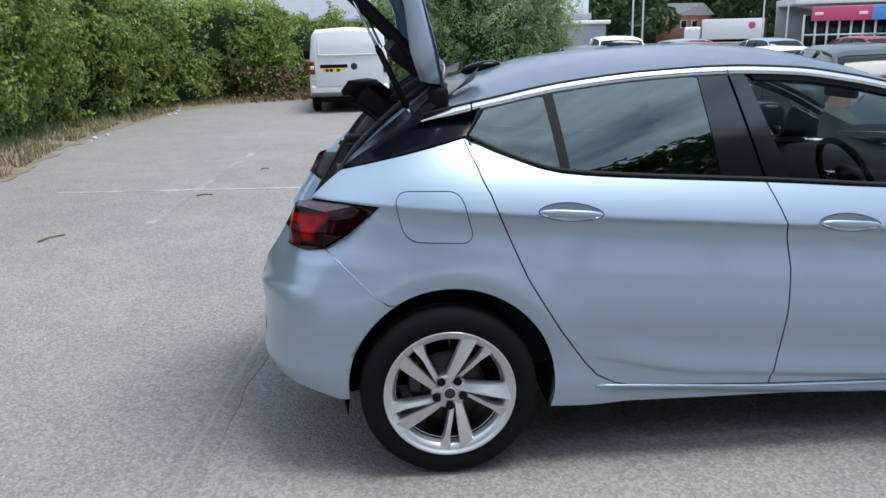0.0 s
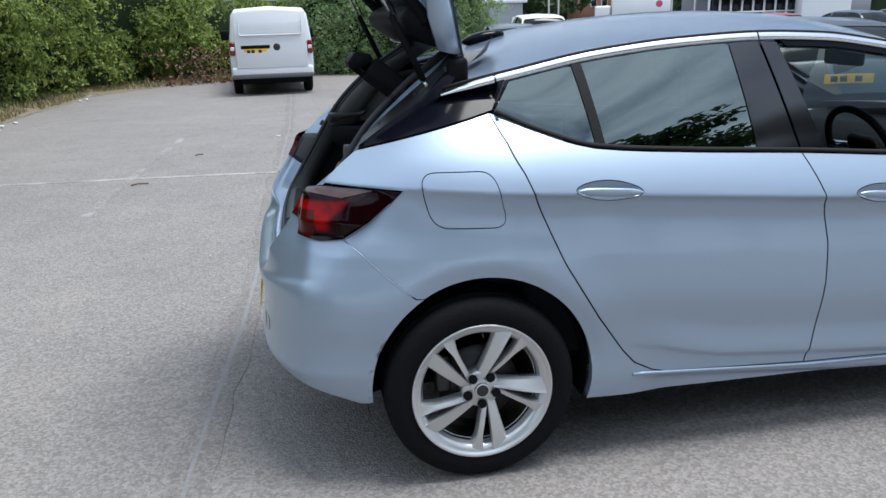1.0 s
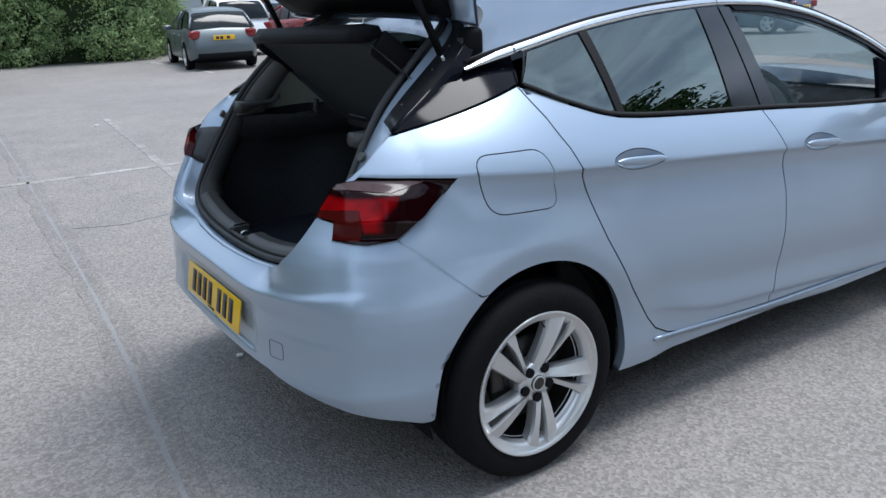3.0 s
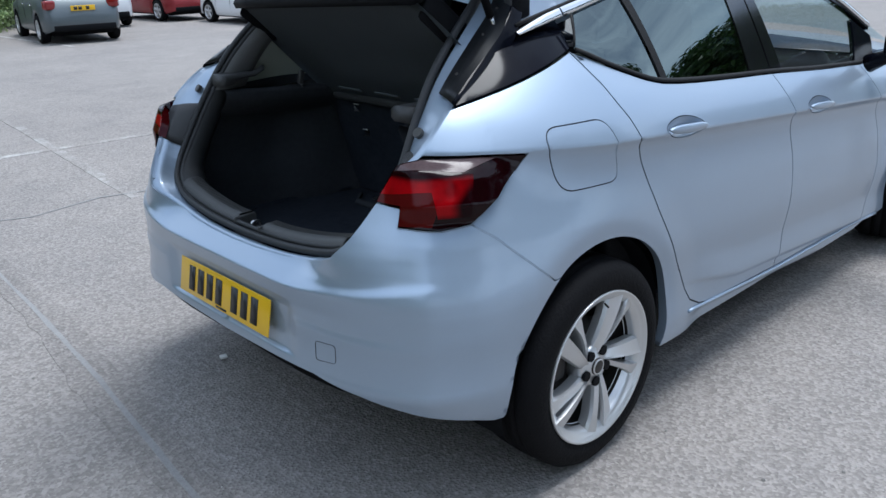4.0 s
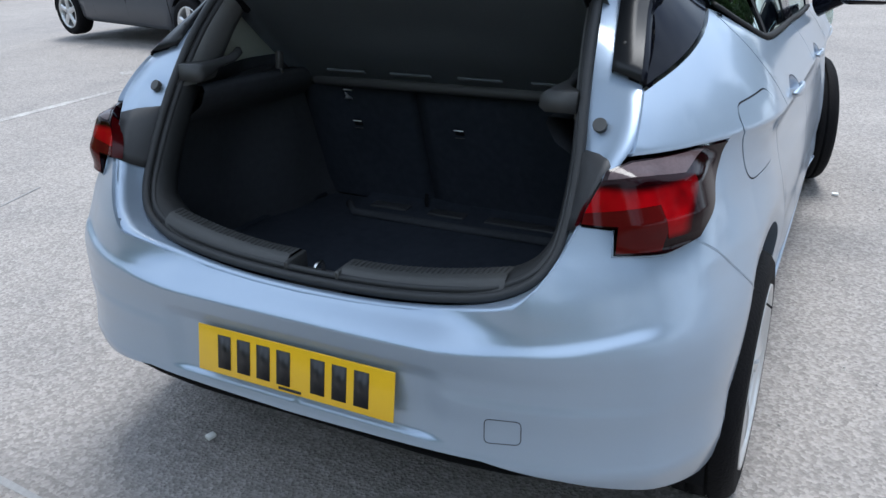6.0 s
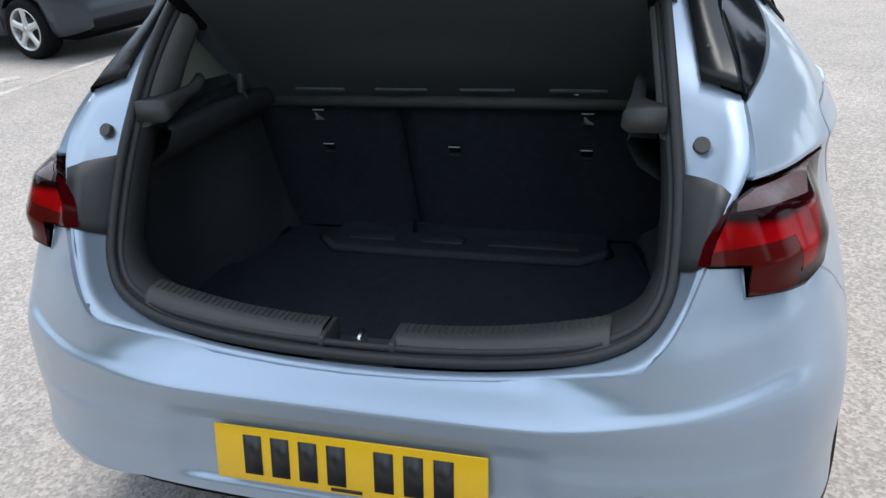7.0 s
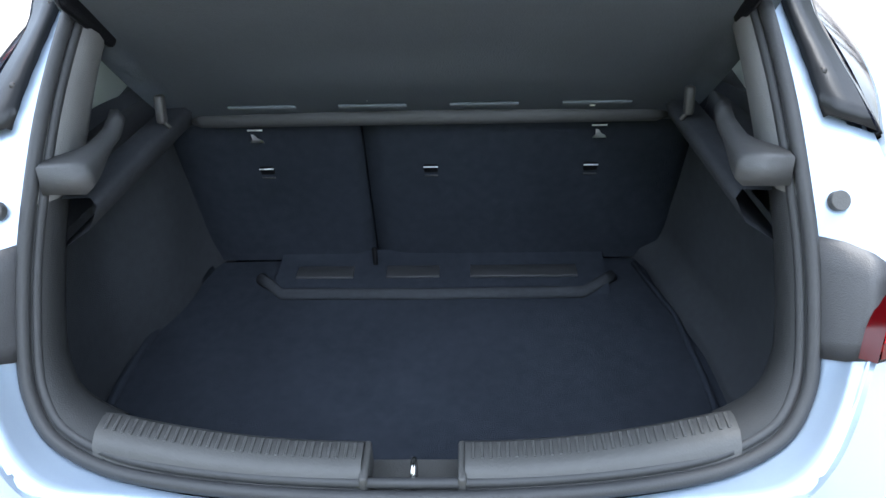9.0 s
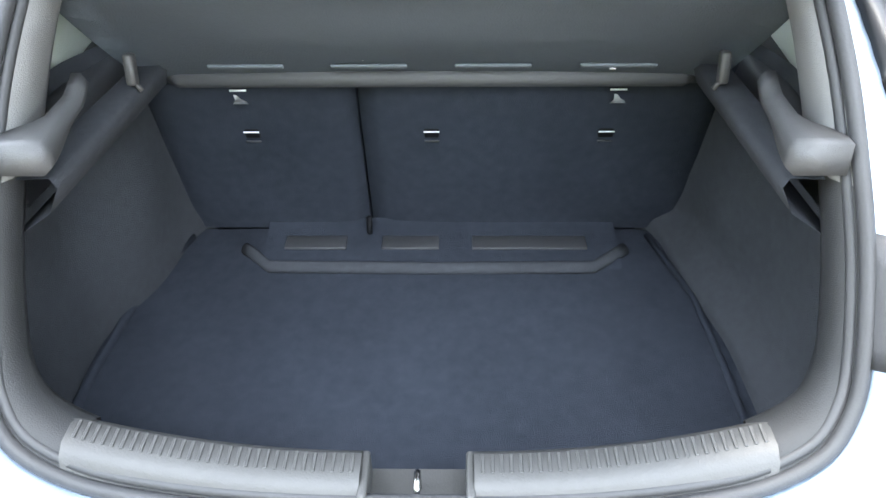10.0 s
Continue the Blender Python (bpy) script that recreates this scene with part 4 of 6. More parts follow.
for s in (-1, 1):
    k = min(range(len(seal_r)), key=lambda k: abs(seal_r[k].z - 1.045) + (9 if seal_r[k].y < 0.4 else 0))
    at = seal_r[k].lerp(mid_r[k], 0.52)
    at = Vector((at.x - 0.002, s * at.y, at.z + 0.010))
    stop = part("buffer", lathe([(0.0, -0.0035), (0.0130, -0.0035), (0.0138, -0.0025), (0.0138, 0.008)], 24), SILL_PLASTIC, car, "round grey rubber buffer", smooth=False)
    stop.matrix_local = look(at, at + Vector((-0.80, s * 0.12, 0.55))) @ pose(0, 0, 0, 90)
    ring = part("buffer_seat", lathe([(0.0142, -0.0005), (0.0190, -0.003), (0.0215, 0.006)], 24), PAINT, car)
    ring.matrix_local = stop.matrix_local
    # dark plastic beside the lamp
    rows = []
    for k in range(28, 34):
        a, m, r = seal_r[k], seal_r[k].lerp(rim_r[k], 0.5) + Vector((-0.004, 0.004, 0)), rim_r[k]
        n = Vector((-0.92, 0.20, 0.34))
        cols = [a.lerp(m, 0.12) + n * 0.001, a.lerp(m, 0.22) + n * 0.007, a.lerp(m, 0.9) + n * 0.004, m.lerp(r, 0.25) + n * 0.000, m.lerp(r, 0.86) + n * 0.000, m.lerp(r, 0.90) - n * 0.020]
        rows.append([(c.x, s * c.y, c.z) for c in cols])
    rows = [[(x + 0.03, y, z - 0.006) for x, y, z in rows[0]]] + rows + [[(x + 0.03, y, z + 0.004) for x, y, z in rows[-1]]]
    bm = loft(rows)
    bmesh.ops.recalc_face_normals(bm, faces=bm.faces[:])
    part("lamp_trim", bm, DARK_PLASTIC, car, "dark grey plastic trim beside the lamp")
    # black pillar edge with its screws
    pil = []
    for k, (a, b, c) in enumerate(zip(seal_r, mid_r, rim_r)):
        if b.z > 1.084 and b.y > 0.42:
            n = Vector((-0.78, 0, 0.62))
            pts = [b.lerp(a, 0.40) - n * 0.010, b.lerp(a, 0.38) + n * 0.009, b.lerp(c, 0.25) + n * 0.013, b.lerp(c, 0.78) + n * 0.012, c + n * 0.009, c + Vector((0.02, 0.009, -0.012))]
            pil.append([(v.x, s * v.y, v.z) for v in pts])
    pil = [[(q[0] + 0.03, q[1], q[2] - 0.006) for q in pil[0]]] + pil
    bm = loft([q[3:] for q in pil])
    bmesh.ops.recalc_face_normals(bm, faces=bm.faces[:])
    part("pillar_flank", bm, BLACK_GLOSS, car)
    bm = loft([q[:4] for q in pil])
    bmesh.ops.recalc_face_normals(bm, faces=bm.faces[:])
    edge = part("pillar_edge", bm, PILLAR_PLASTIC, car, "black plastic pillar edge with small screws")
    for k in (3, 7, 11):
        q = Vector(pil[k][1]).lerp(Vector(pil[k][2]), 0.45)
        o = part("screw", lathe([(0.0, -0.002), (0.004, -0.002), (0.005, 0.0), (0.005, 0.004)], 12), BRAKE, edge)
        o.matrix_local = look(q, q + Vector((-0.78, 0, 0.62))) @ pose(0, 0, 0, 90)

# ---- boot inside ----
FLOOR_Z = 0.545
fl = []
for x in np.linspace(-0.56, 0.235, 20):
    fl.append([(x, y, FLOOR_Z + 0.004 * math.sin(9 * x) * math.cos(5 * y)) for y in np.linspace(-0.62, 0.62, 25)])
part("boot_floor", loft(fl), CARPET, car, "near-black carpeted boot floor with faint scuffs")
def rim_rows(test, s, profile):
    return [[(q.x + b, s * (q.y + n.y * a), q.z + n.z * a) for a, b in profile] for q, n in zip(seal_r, inward) if test(q)]


RIM_TRIM = ((0.004, 0.004), (0.012, 0.009), (0.022, 0.020), (0.029, 0.038), (0.031, 0.062), (0.026, 0.082), (0.010, 0.098), (-0.03, 0.105))
PILLAR_TRIM = ((0.004, 0.004), (0.016, 0.012), (0.028, 0.030), (0.032, 0.060), (0.031, 0.100), (0.022, 0.135), (-0.02, 0.150))
open_x = spline([0.50, 0.70, 0.76, 0.85, 0.95, 1.06], [-0.585, -0.575, -0.545, -0.482, -0.420, -0.352])
for s in (-1, 1):
    part("rim_trim", loft(rim_rows(lambda q: q.y > 0.425 and q.z < 1.052, s, RIM_TRIM)), RIM_PLASTIC, car, "dark grey plastic trim along the seal")
    part("pillar_trim", loft(rim_rows(lambda q: q.y > 0.30 and 1.030 < q.z, s, PILLAR_TRIM)), GREY_PLASTIC, car, "grey plastic pillar trim")
    # side lining: bowed out behind the opening, in over the wheel, with a foot along the floor
    rows = []
    for z in (FLOOR_Z - 0.02, 0.555, 0.575, 0.60, 0.64, 0.70, 0.77, 0.84, 0.90, 0.95, 0.99, 1.02, 1.035):
        bow = spline([0.0, 0.18, 0.45, 0.72, 0.88, 1.0], [0.556, 0.592, 0.585 if s < 0 else 0.605, 0.546, 0.530, 0.485])
        row = []
        for t in np.linspace(0, 1, 26):
            x = float(open_x(z)) + 0.055 + t * (0.285 - float(open_x(z)) - 0.055)
            y = float(bow(t)) - (0.050 if s < 0 else 0.004) * float(ease((0.61 - z) / 0.045)) * float(ease(t / 0.25)) - 0.035 * float(ease((z - 0.90) / 0.14)) * (1 - t)
            y += 0.006 * math.sin(11 * t + 3 * z) * float(ease((z - 0.62) / 0.1))
            row.append((x, s * y, z))
        rows.append(row)
    part("boot_side", loft(rows), SIDE_LINING, car, "dark carpeted boot side lining")
    yl = 0.515 if s < 0 else 0.585
    part("floor_edge", tube([(-0.48, s * yl, FLOOR_Z + 0.004), (-0.2, s * yl, FLOOR_Z + 0.006), (0.0, s * (yl - 0.01), FLOOR_Z + 0.006), (0.2, s * (yl - 0.06), FLOOR_Z + 0.006)], 0.009, 8, flat=0.7), CARPET, car)
    # bracket at the foot of the pillar trim that carries the shelf, its hook and the dark rail ahead of it
    foot = []
    for t in np.linspace(0, 1, 10):
        x, hi = -0.374 + 0.175 * t, 1.084 + 0.016 * float(ease((t - 0.8) / 0.2))
        dn = 0.028 - 0.022 * float(ease((t - 0.1) / 0.5))
        yi, yo = 0.440 + 0.012 * t, 0.515 - 0.040 * float(ease((t - 0.10) / 0.35))
        foot.append([(x + 0.004, s * yo, hi), (x + 0.004, s * (yi + 0.010), hi), (x, s * (yi + 0.002), hi - 0.008), (x, s * yi, hi - 0.010 - dn * 0.7), (x, s * (yi + 0.012), hi - 0.012 - dn), (x, s * yo, hi - 0.012 - dn)])
    part("shelf_bracket", capped(foot), BRACKET, car, "grey plastic bracket that carries the shelf")
    rail = [[(x, s * 0.500, z), (x, s * 0.456, z + 0.002), (x, s * 0.450, z - 0.012), (x, s * 0.470, z - 0.05), (x, s * 0.545, z - 0.10)] for x, z in zip(np.linspace(-0.36, 0.24, 12), np.linspace(1.030, 0.985, 12))]
    part("shelf_rail", loft(rail), SIDE_LINING, car, "black ledge along the boot side")
    part("shelf_hook", box(0.022, 0.016, 0.050, (-0.045, s * 0.458, 1.040), 0.005, (0, 12, 0)), SILL_PLASTIC, car)
    part("hook_pin", tube([(-0.048, s * 0.458, 1.022), (-0.050, s * 0.446, 1.006)], 0.004, 6), SILL_PLASTIC, car)
    # dark panel above the ledge and the pale lining beyond it
    rows = [[(x, s * y, z) for x, z in zip(np.linspace(-0.30, 0.34, 9), np.linspace(z0, z1, 9))] for y, z0, z1 in ((0.535, 0.95, 0.90), (0.535, 0.985, 1.020), (0.545, 0.991, 1.026), (0.60, 0.985, 1.020))]
    part("quarter_panel_trim", loft(rows), DARK_PLASTIC, car, "black plastic panel over the wheel arch")
    part("quarter_lining", loft([[(x, s * (0.600 - 0.06 * max(0, z - 1.1)), z) for x in np.linspace(-0.22, 0.36, 8)] for z in (0.95, 1.02, 1.10, 1.17)]), PALE_TRIM, car, "pale grey-green side lining")
    # sill plates with ribs
    rows = []
    for t in np.linspace(0, 1, 14):
        y = 0.072 + t * (0.445 - 0.072)
        lift = 0.040 * t**2
        xo = -0.590 + 0.022 * t**2
        rows.append([(xo - 0.006, s * y, 0.684 + lift), (xo + 0.006, s * y, 0.712 + lift), (xo + 0.022, s * y, 0.722 + lift), (xo + 0.060, s * y, 0.722 + lift), (xo + 0.072, s * y, 0.714 + lift), (xo + 0.076, s * y, 0.60)])
    sill = part("sill_plate", loft(rows), SILL_PLASTIC, car, "scuffed grey plastic loading sill with fine ribs")
    for k in range(30):
        t = 0.03 + 0.94 * k / 29
        y, lift, xo = 0.072 + t * 0.373, 0.040 * t**2, -0.590 + 0.022 * t**2
        part("rib", box(0.030, 0.0050, 0.0024, (xo + 0.045, s * y, 0.7226 + lift), 0.0008, seg=1), SILL_PLASTIC, sill, smooth=False)
well = bmesh.new()
for a in (-1, 1):
    box(0.075, 0.012, 0.05, (-0.556, a * 0.068, 0.692), 0.004, bm=well)
box(0.085, 0.14, 0.01, (-0.556, 0, 0.668), 0.002, bm=well)
part("latch_well", well, SILL_PLASTIC, car)
part("inner_sill", box(0.02, 1.0, 0.12, (-0.515, 0, 0.59)), CARPET, car)
part("latch_striker", tube(rounded([(-0.575, 0.0, 0.668), (-0.575, 0.0, 0.712), (-0.545, 0.0, 0.712), (-0.545, 0.0, 0.668)], 0.012, closed=False), 0.0045, 8), STEEL, car, "bright steel latch hoop")

tub = box(0.66, 1.29, 0.02, (-0.03, 0, 0.505))
for s in (-1, 1):
    box(0.66, 0.012, 0.46, (-0.03, s * 0.648, 0.73), bm=tub)
part("boot_tub", tub, CARPET, car)
part("seat_bulkhead", box(0.02, 1.30, 0.46, (0.345, 0, 0.72)), CARPET, car)

# seat backs seen from the boot
for y0, y1 in ((0.142, 0.545), (-0.545, 0.136)):
    rows = []
    for t in np.linspace(0, 1, 12):
        x, z = 0.232 - 0.119 * t, 0.550 + 0.448 * t
        face = [(x + 0.022 * (abs(2 * v - 1) ** 10), y0 + (y1 - y0) * v, z) for v in np.linspace(0, 1, 17)]
        rows.append(face + [(p[0] + 0.10, p[1], p[2] + 0.02) for p in face[::-1]])
    bm = loft(rows, closed=True)
    bmesh.ops.recalc_face_normals(bm, faces=bm.faces[:])
    part("rear_seat_back", bm, CARPET, car, "dark carpet-backed folding rear seat")
for y in (-0.337, 0.346):
    part("anchor_label", box(0.002, 0.030, 0.003, (0.116, y, 0.929), turn=(0, -15, 0)), WHITE_MARK, car, "small white print")
    bm = bmesh.new()
    pts = [(-0.013, -0.010), (0.015, -0.010), (0.012, -0.004), (0.004, 0.001), (-0.002, 0.010), (-0.008, 0.011), (-0.007, -0.002)]
    vs = [bm.verts.new((0.114 - p[1] * 0.27, y - p[0], 0.912 + p[1])) for p in pts]
    bm.faces.new(vs)
    part("anchor_symbol", thick(bm, 0.001), WHITE_MARK, car, "white plain anchor symbol")
for y in (-0.332, 0.0, 0.345):
    part("tether_slot", box(0.012, 0.030, 0.022, (0.163, y, 0.820), 0.004, (0, -15, 0)), BLACK_PLASTIC, car)
    part("slot_edge", tube([(0.160, y - 0.014, 0.802), (0.160, y + 0.014, 0.802)], 0.0018, 6), DARK_PLASTIC, car)
    part("tether_bar", tube([(0.152, y - 0.015, 0.826), (0.152, y + 0.015, 0.826)], 0.0015, 6), WHITE_MARK, car)
for y in (-0.36, 0.30):
    part("lashing_eye", tube([(0.215, y - 0.02, 0.536), (0.205, y - 0.012, 0.548), (0.205, y + 0.012, 0.548), (0.215, y + 0.02, 0.536)], 0.003, 6), STEEL, car)
part("belt_loop", tube([(0.20, 0.139, 0.60), (0.195, 0.139, 0.57), (0.198, 0.139, 0.552)], 0.006, 6), BLACK_PLASTIC, car)
rows = [[(0.238, y, 0.572), (0.215, y, 0.562), (0.165, y, 0.556), (0.110, y, 0.553), (0.080, y, 0.540)] for y in np.linspace(-0.385, 0.36, 8)]
part("seat_hinge_cover", loft(rows), CARPET, car, "dark flap along the foot of the seats")
part("floor_lip", tube([(0.150, -0.40, 0.553), (0.125, -0.375, 0.556), (0.082, -0.325, 0.556), (0.078, 0.0, 0.556), (0.082, 0.335, 0.556), (0.125, 0.375, 0.556), (0.150, 0.40, 0.553)], 0.013, 8, flat=0.6), SIDE_LINING, car)
for y, wide in ((-0.20, 0.24), (0.05, 0.12), (0.25, 0.13)):
    part("hinge_slot", box(0.045, wide, 0.006, (0.165, y, 0.557), 0.002), DARK_PLASTIC, car)

# raised parcel shelf
shelf = []
for t in np.linspace(0, 1, 14):
    x, z = 0.125 - 0.405 * t, 0.935 + 0.405 * t - 0.02 * t * t
    wd = 0.505 + 0.02 * math.sin(math.pi * t) - 0.05 * max(0, t - 0.8)
    shelf.append([(x + 0.033 * v * t, v * wd, z + 0.01 * (1 - v * v) - 0.02 * v * t) for v in np.linspace(-1, 1, 17)])
sh = part("parcel_shelf", thick(loft(shelf), 0.022), SHELF, car, "dark grey raised parcel shelf")
part("shelf_front_beam", tube([(0.108, -0.462, 0.960), (0.106, -0.44, 0.962), (0.106, 0.44, 0.962), (0.108, 0.462, 0.960)], [0.012, 0.022, 0.022, 0.012], 10, flat=0.7), BRACKET, sh)
part("shelf_tag", box(0.003, 0.007, 0.012, (0.066, 0.108, 1.012), 0.001, (0, 45, 8)), WHITE_MARK, sh, "small white tag")
part("shelf_tag", box(0.003, 0.011, 0.004, (0.079, -0.314, 0.985), 0.001, (0, 45, 0)), WHITE_MARK, sh, "small white tag")
for y in (-0.32, -0.11, 0.10, 0.31):
    part("shelf_rib", box(0.014, 0.13, 0.006, (0.066, y, 0.996), 0.003, (0, 45, 0)), SHELF, sh)
part("shelf_edge", capped([[(-0.272 + 0.033 * v - 0.012 * (1 - v * v) + 0.8 * a, v * 0.485, 1.326 - 0.02 * v + 0.8 * b) for a, b in ((0.045, 0.045), (-0.01, 0.055), (-0.045, 0.01), (-0.035, -0.012), (0.015, -0.008), (0.06, 0.02))] for v in np.linspace(-1, 1, 11)]), BLACK_PLASTIC, sh)
for s in (-1, 1):
    part("shelf_cheek", box(0.17, 0.02, 0.085, (-0.188 + 0.02 * s, s * 0.478, 1.272 - 0.014 * s), 0.012, (0, 38, 0), seg=2), BLACK_PLASTIC, sh)

# ---- open tailgate ----
gate = tagged(new("tailgate"), "")
gate.parent = car
gate.matrix_local = pose(0.070, 0, 1.425)
gate["label"] = "open tailgate with a dark inner lining"
from_car = pose(-0.070, 0, -1.425)


def gate_part(name, bm, mat, label=""):
    """A part of the tailgate, drawn where it stands with the gate open."""
    bmesh.ops.transform(bm, matrix=from_car, verts=bm.verts[:])
    bmesh.ops.recalc_face_normals(bm, faces=bm.faces[:])
    return part(name, bm, mat, gate, label)


OUT = [(0.030, 1.364), (0.005, 1.50), (-0.038, 1.663), (-0.10, 1.83), (-0.20, 1.98), (-0.33, 2.09), (-0.50, 2.16), (-0.68, 2.15)]
FIN = [(-0.058, 1.388), (-0.090, 1.490), (-0.106, 1.640), (-0.165, 1.83), (-0.26, 1.96)]
INN = [(-0.020, 1.39), (-0.10, 1.503), (-0.26, 1.667), (-0.45, 1.85), (-0.60, 1.98), (-0.69, 2.06)]
for s in (-1, 1):
    fin = [[(o[0], s * 0.548, o[1] + 0.01), (o[0] * 0.8 + i[0] * 0.2, s * 0.570, (o[1] * 0.8 + i[1] * 0.2) + 0.005), (o[0] * 0.4 + i[0] * 0.6, s * 0.588, o[1] * 0.4 + i[1] * 0.6), (i[0], s * 0.592, i[1]), (i[0] + 0.004, s * 0.540, i[1])] for o, i in zip(OUT, FIN)]
    # the fins spread outwards away from the hinges
    fin = [[(x, y + s * 0.11 * (z - 1.388), z) for x, y, z in row] for row in fin]
    bm = loft(fin, closed=True)
    bm.verts.ensure_lookup_table()
    bm.faces.new(bm.verts[:5])
    gate_part("gate_side", bm, PAINT, "light blue side fin of the tailgate")
    gate_part("gate_frame", tube(smooth_line([(-0.090, s * 0.548, 1.475), (-0.112, s * 0.548, 1.518), (-0.262, s * 0.548, 1.672), (-0.45, s * 0.535, 1.855), (-0.60, s * 0.52, 1.985)]), 0.019, 8), BLACK_PLASTIC, "black frame of the rear window")
    gate_part("gate_corner", box(0.075, 0.055, 0.095, (0.008, s * 0.545, 1.318), 0.022, seg=4), BLACK_PLASTIC, "dark plastic corner cap")
    gate_part("corner_face", box(0.006, 0.025, 0.04, (-0.031, s * 0.548, 1.315), 0.002), DARK_PLASTIC)
gate_part("gate_glass", loft([[(x - 0.02 * (1 - v * v), v * 0.54, z) for v in np.linspace(-1, 1, 15)] for x, z in ((-0.075, 1.50), (-0.15, 1.585), (-0.245, 1.68), (-0.34, 1.775), (-0.44, 1.87))]), TINT, "dark rear window")
head = [(-0.020, 1.388), (-0.075, 1.402), (-0.145, 1.455), (-0.160, 1.492), (-0.125, 1.525), (-0.05, 1.51), (0.0, 1.43)]
gate_part("gate_header", capped([[(x - 0.012 * (1 - v * v), v * 0.55, z + 0.01 * (1 - v * v)) for x, z in head] for v in np.linspace(-1, 1, 13)]), BLACK_PLASTIC, "black plastic lining along the hinges")
skin = loft([[(x - 0.02 * (1 - v * v), v * (0.56 + 0.06 * min(1, k / 4)), z + 0.02 * (1 - v * v)) for v in np.linspace(-1, 1, 21)] for k, (x, z) in enumerate(OUT)])
gate_part("gate_skin", thick(skin, -0.010), PAINT, "light blue outer skin and spoiler")
gate_part("gate_lining", thick(loft([[(x, v * 0.55, z) for v in np.linspace(-1, 1, 15)] for x, z in INN[3:]]), 0.02), BLACK_PLASTIC, "black plastic inner lining")
for s in (-1, 1):
    strut = part("gas_strut", tube([(-0.200, s * 0.545, 1.50), (-0.105, s * 0.552, 1.295)], 0.0115, 10), BLACK_PLASTIC, car, "black gas strut")
    part("strut_rod", tube([(-0.290, s * 0.535, 1.69), (-0.200, s * 0.545, 1.50)], 0.005, 8), STEEL, strut)
    part("strut_cable", tube([(-0.268, s * 0.535, 1.69), (-0.185, s * 0.545, 1.505)], 0.0025, 6), BLACK_PLASTIC, strut)
    part("strut_ball", tube([(-0.105, s * 0.552, 1.295), (-0.085, s * 0.555, 1.252)], 0.006, 8), STEEL, strut)

# ---- cabin ----
part("cabin_floor", box(1.9, 1.4, 0.05, (1.35, 0, 0.33)), CARPET, car)
for s in (-1, 1):
    part("door_lining", box(1.95, 0.05, 0.60, (1.15, s * 0.735, 0.66), 0.02), BLACK_PLASTIC, car)
    rows = [[(x, s * (half_width(x, float(belt_z(x))) - 0.03) if True else 0, float(belt_z(x)) - 0.004), (x, s * 0.70, float(belt_z(x)) - 0.012)] for x in np.linspace(0.1, 2.15, 30)]
    part("window_ledge", loft(rows), BLACK_PLASTIC, car)


def cabin_seat(x, y, wide, back_name):
    seat = tagged(new(back_name))
    seat.parent = car
    part("seat_cushion", box(0.50, wide, 0.16, (x + 0.22, y, 0.52), 0.06, (0, -8, 0), seg=4), SEAT_CLOTH, seat)
    part("seat_backrest", box(0.14, wide, 0.60, (x - 0.08, y, 0.80), 0.055, (0, -16, 0), seg=4), SEAT_CLOTH, seat)
    part("headrest", box(0.10, wide * 0.52 if wide < 0.8 else 0.25, 0.17, (x - 0.19, y, 1.17), 0.045, (0, -10, 0), seg=4), SEAT_CLOTH, seat)
    for o in (-0.06, 0.06):
        part("headrest_post", tube([(x - 0.165, y + o, 1.02), (x - 0.175, y + o, 1.12)], 0.006, 6), STEEL, seat)
    return seat


cabin_seat(1.22, -0.37, 0.50, "driver_seat")
cabin_seat(1.22, 0.37, 0.50, "passenger_seat")
dash = []
for y in np.linspace(-0.70, 0.70, 15):
    dash.append([(1.78, y, 0.55), (1.80, y, 0.78), (1.86, y, 0.88 + 0.02 * math.cos(4 * y)), (2.0, y, 0.945 + 0.02 * math.cos(4 * y)), (2.35, y, 0.96), (2.35, y, 0.5)])
part("dashboard", loft(dash), BLACK_PLASTIC, car, "black moulded dashboard")
tilt = pose(1.70, -0.37, 0.93, 0, -24, 0)
ringp = [tuple(tilt @ Vector((0, 0.185 * math.cos(a), 0.180 * math.sin(a)))) for a in np.linspace(0, math.tau, 40, endpoint=False)]
sw = part("steering_wheel", tube(ringp, 0.015, 8, closed=True), BLACK_PLASTIC, car, "black three-spoke steering wheel")
bm = box(0.05, 0.16, 0.11, (0.02, 0, 0), 0.025, seg=3)
bmesh.ops.transform(bm, matrix=tilt, verts=bm.verts[:])
part("horn_pad", bm, BLACK_PLASTIC, sw)
for a in (0, math.pi, -math.pi / 2):
    part("wheel_spoke", tube([tuple(tilt @ Vector((0.02, 0.06 * math.cos(a), 0.06 * math.sin(a)))), tuple(tilt @ Vector((0, 0.18 * math.cos(a), 0.175 * math.sin(a))))], 0.016, 8, flat=0.6), CHROME if a == 0 else BLACK_PLASTIC, sw)
part("steering_column", tube([tuple(tilt @ Vector((0.03, 0, 0))), (1.92, -0.37, 0.84)], 0.045, 10), BLACK_PLASTIC, sw)
part("rear_view_mirror", box(0.03, 0.24, 0.07, (1.86, 0, 1.27), 0.012), BLACK_PLASTIC, car)

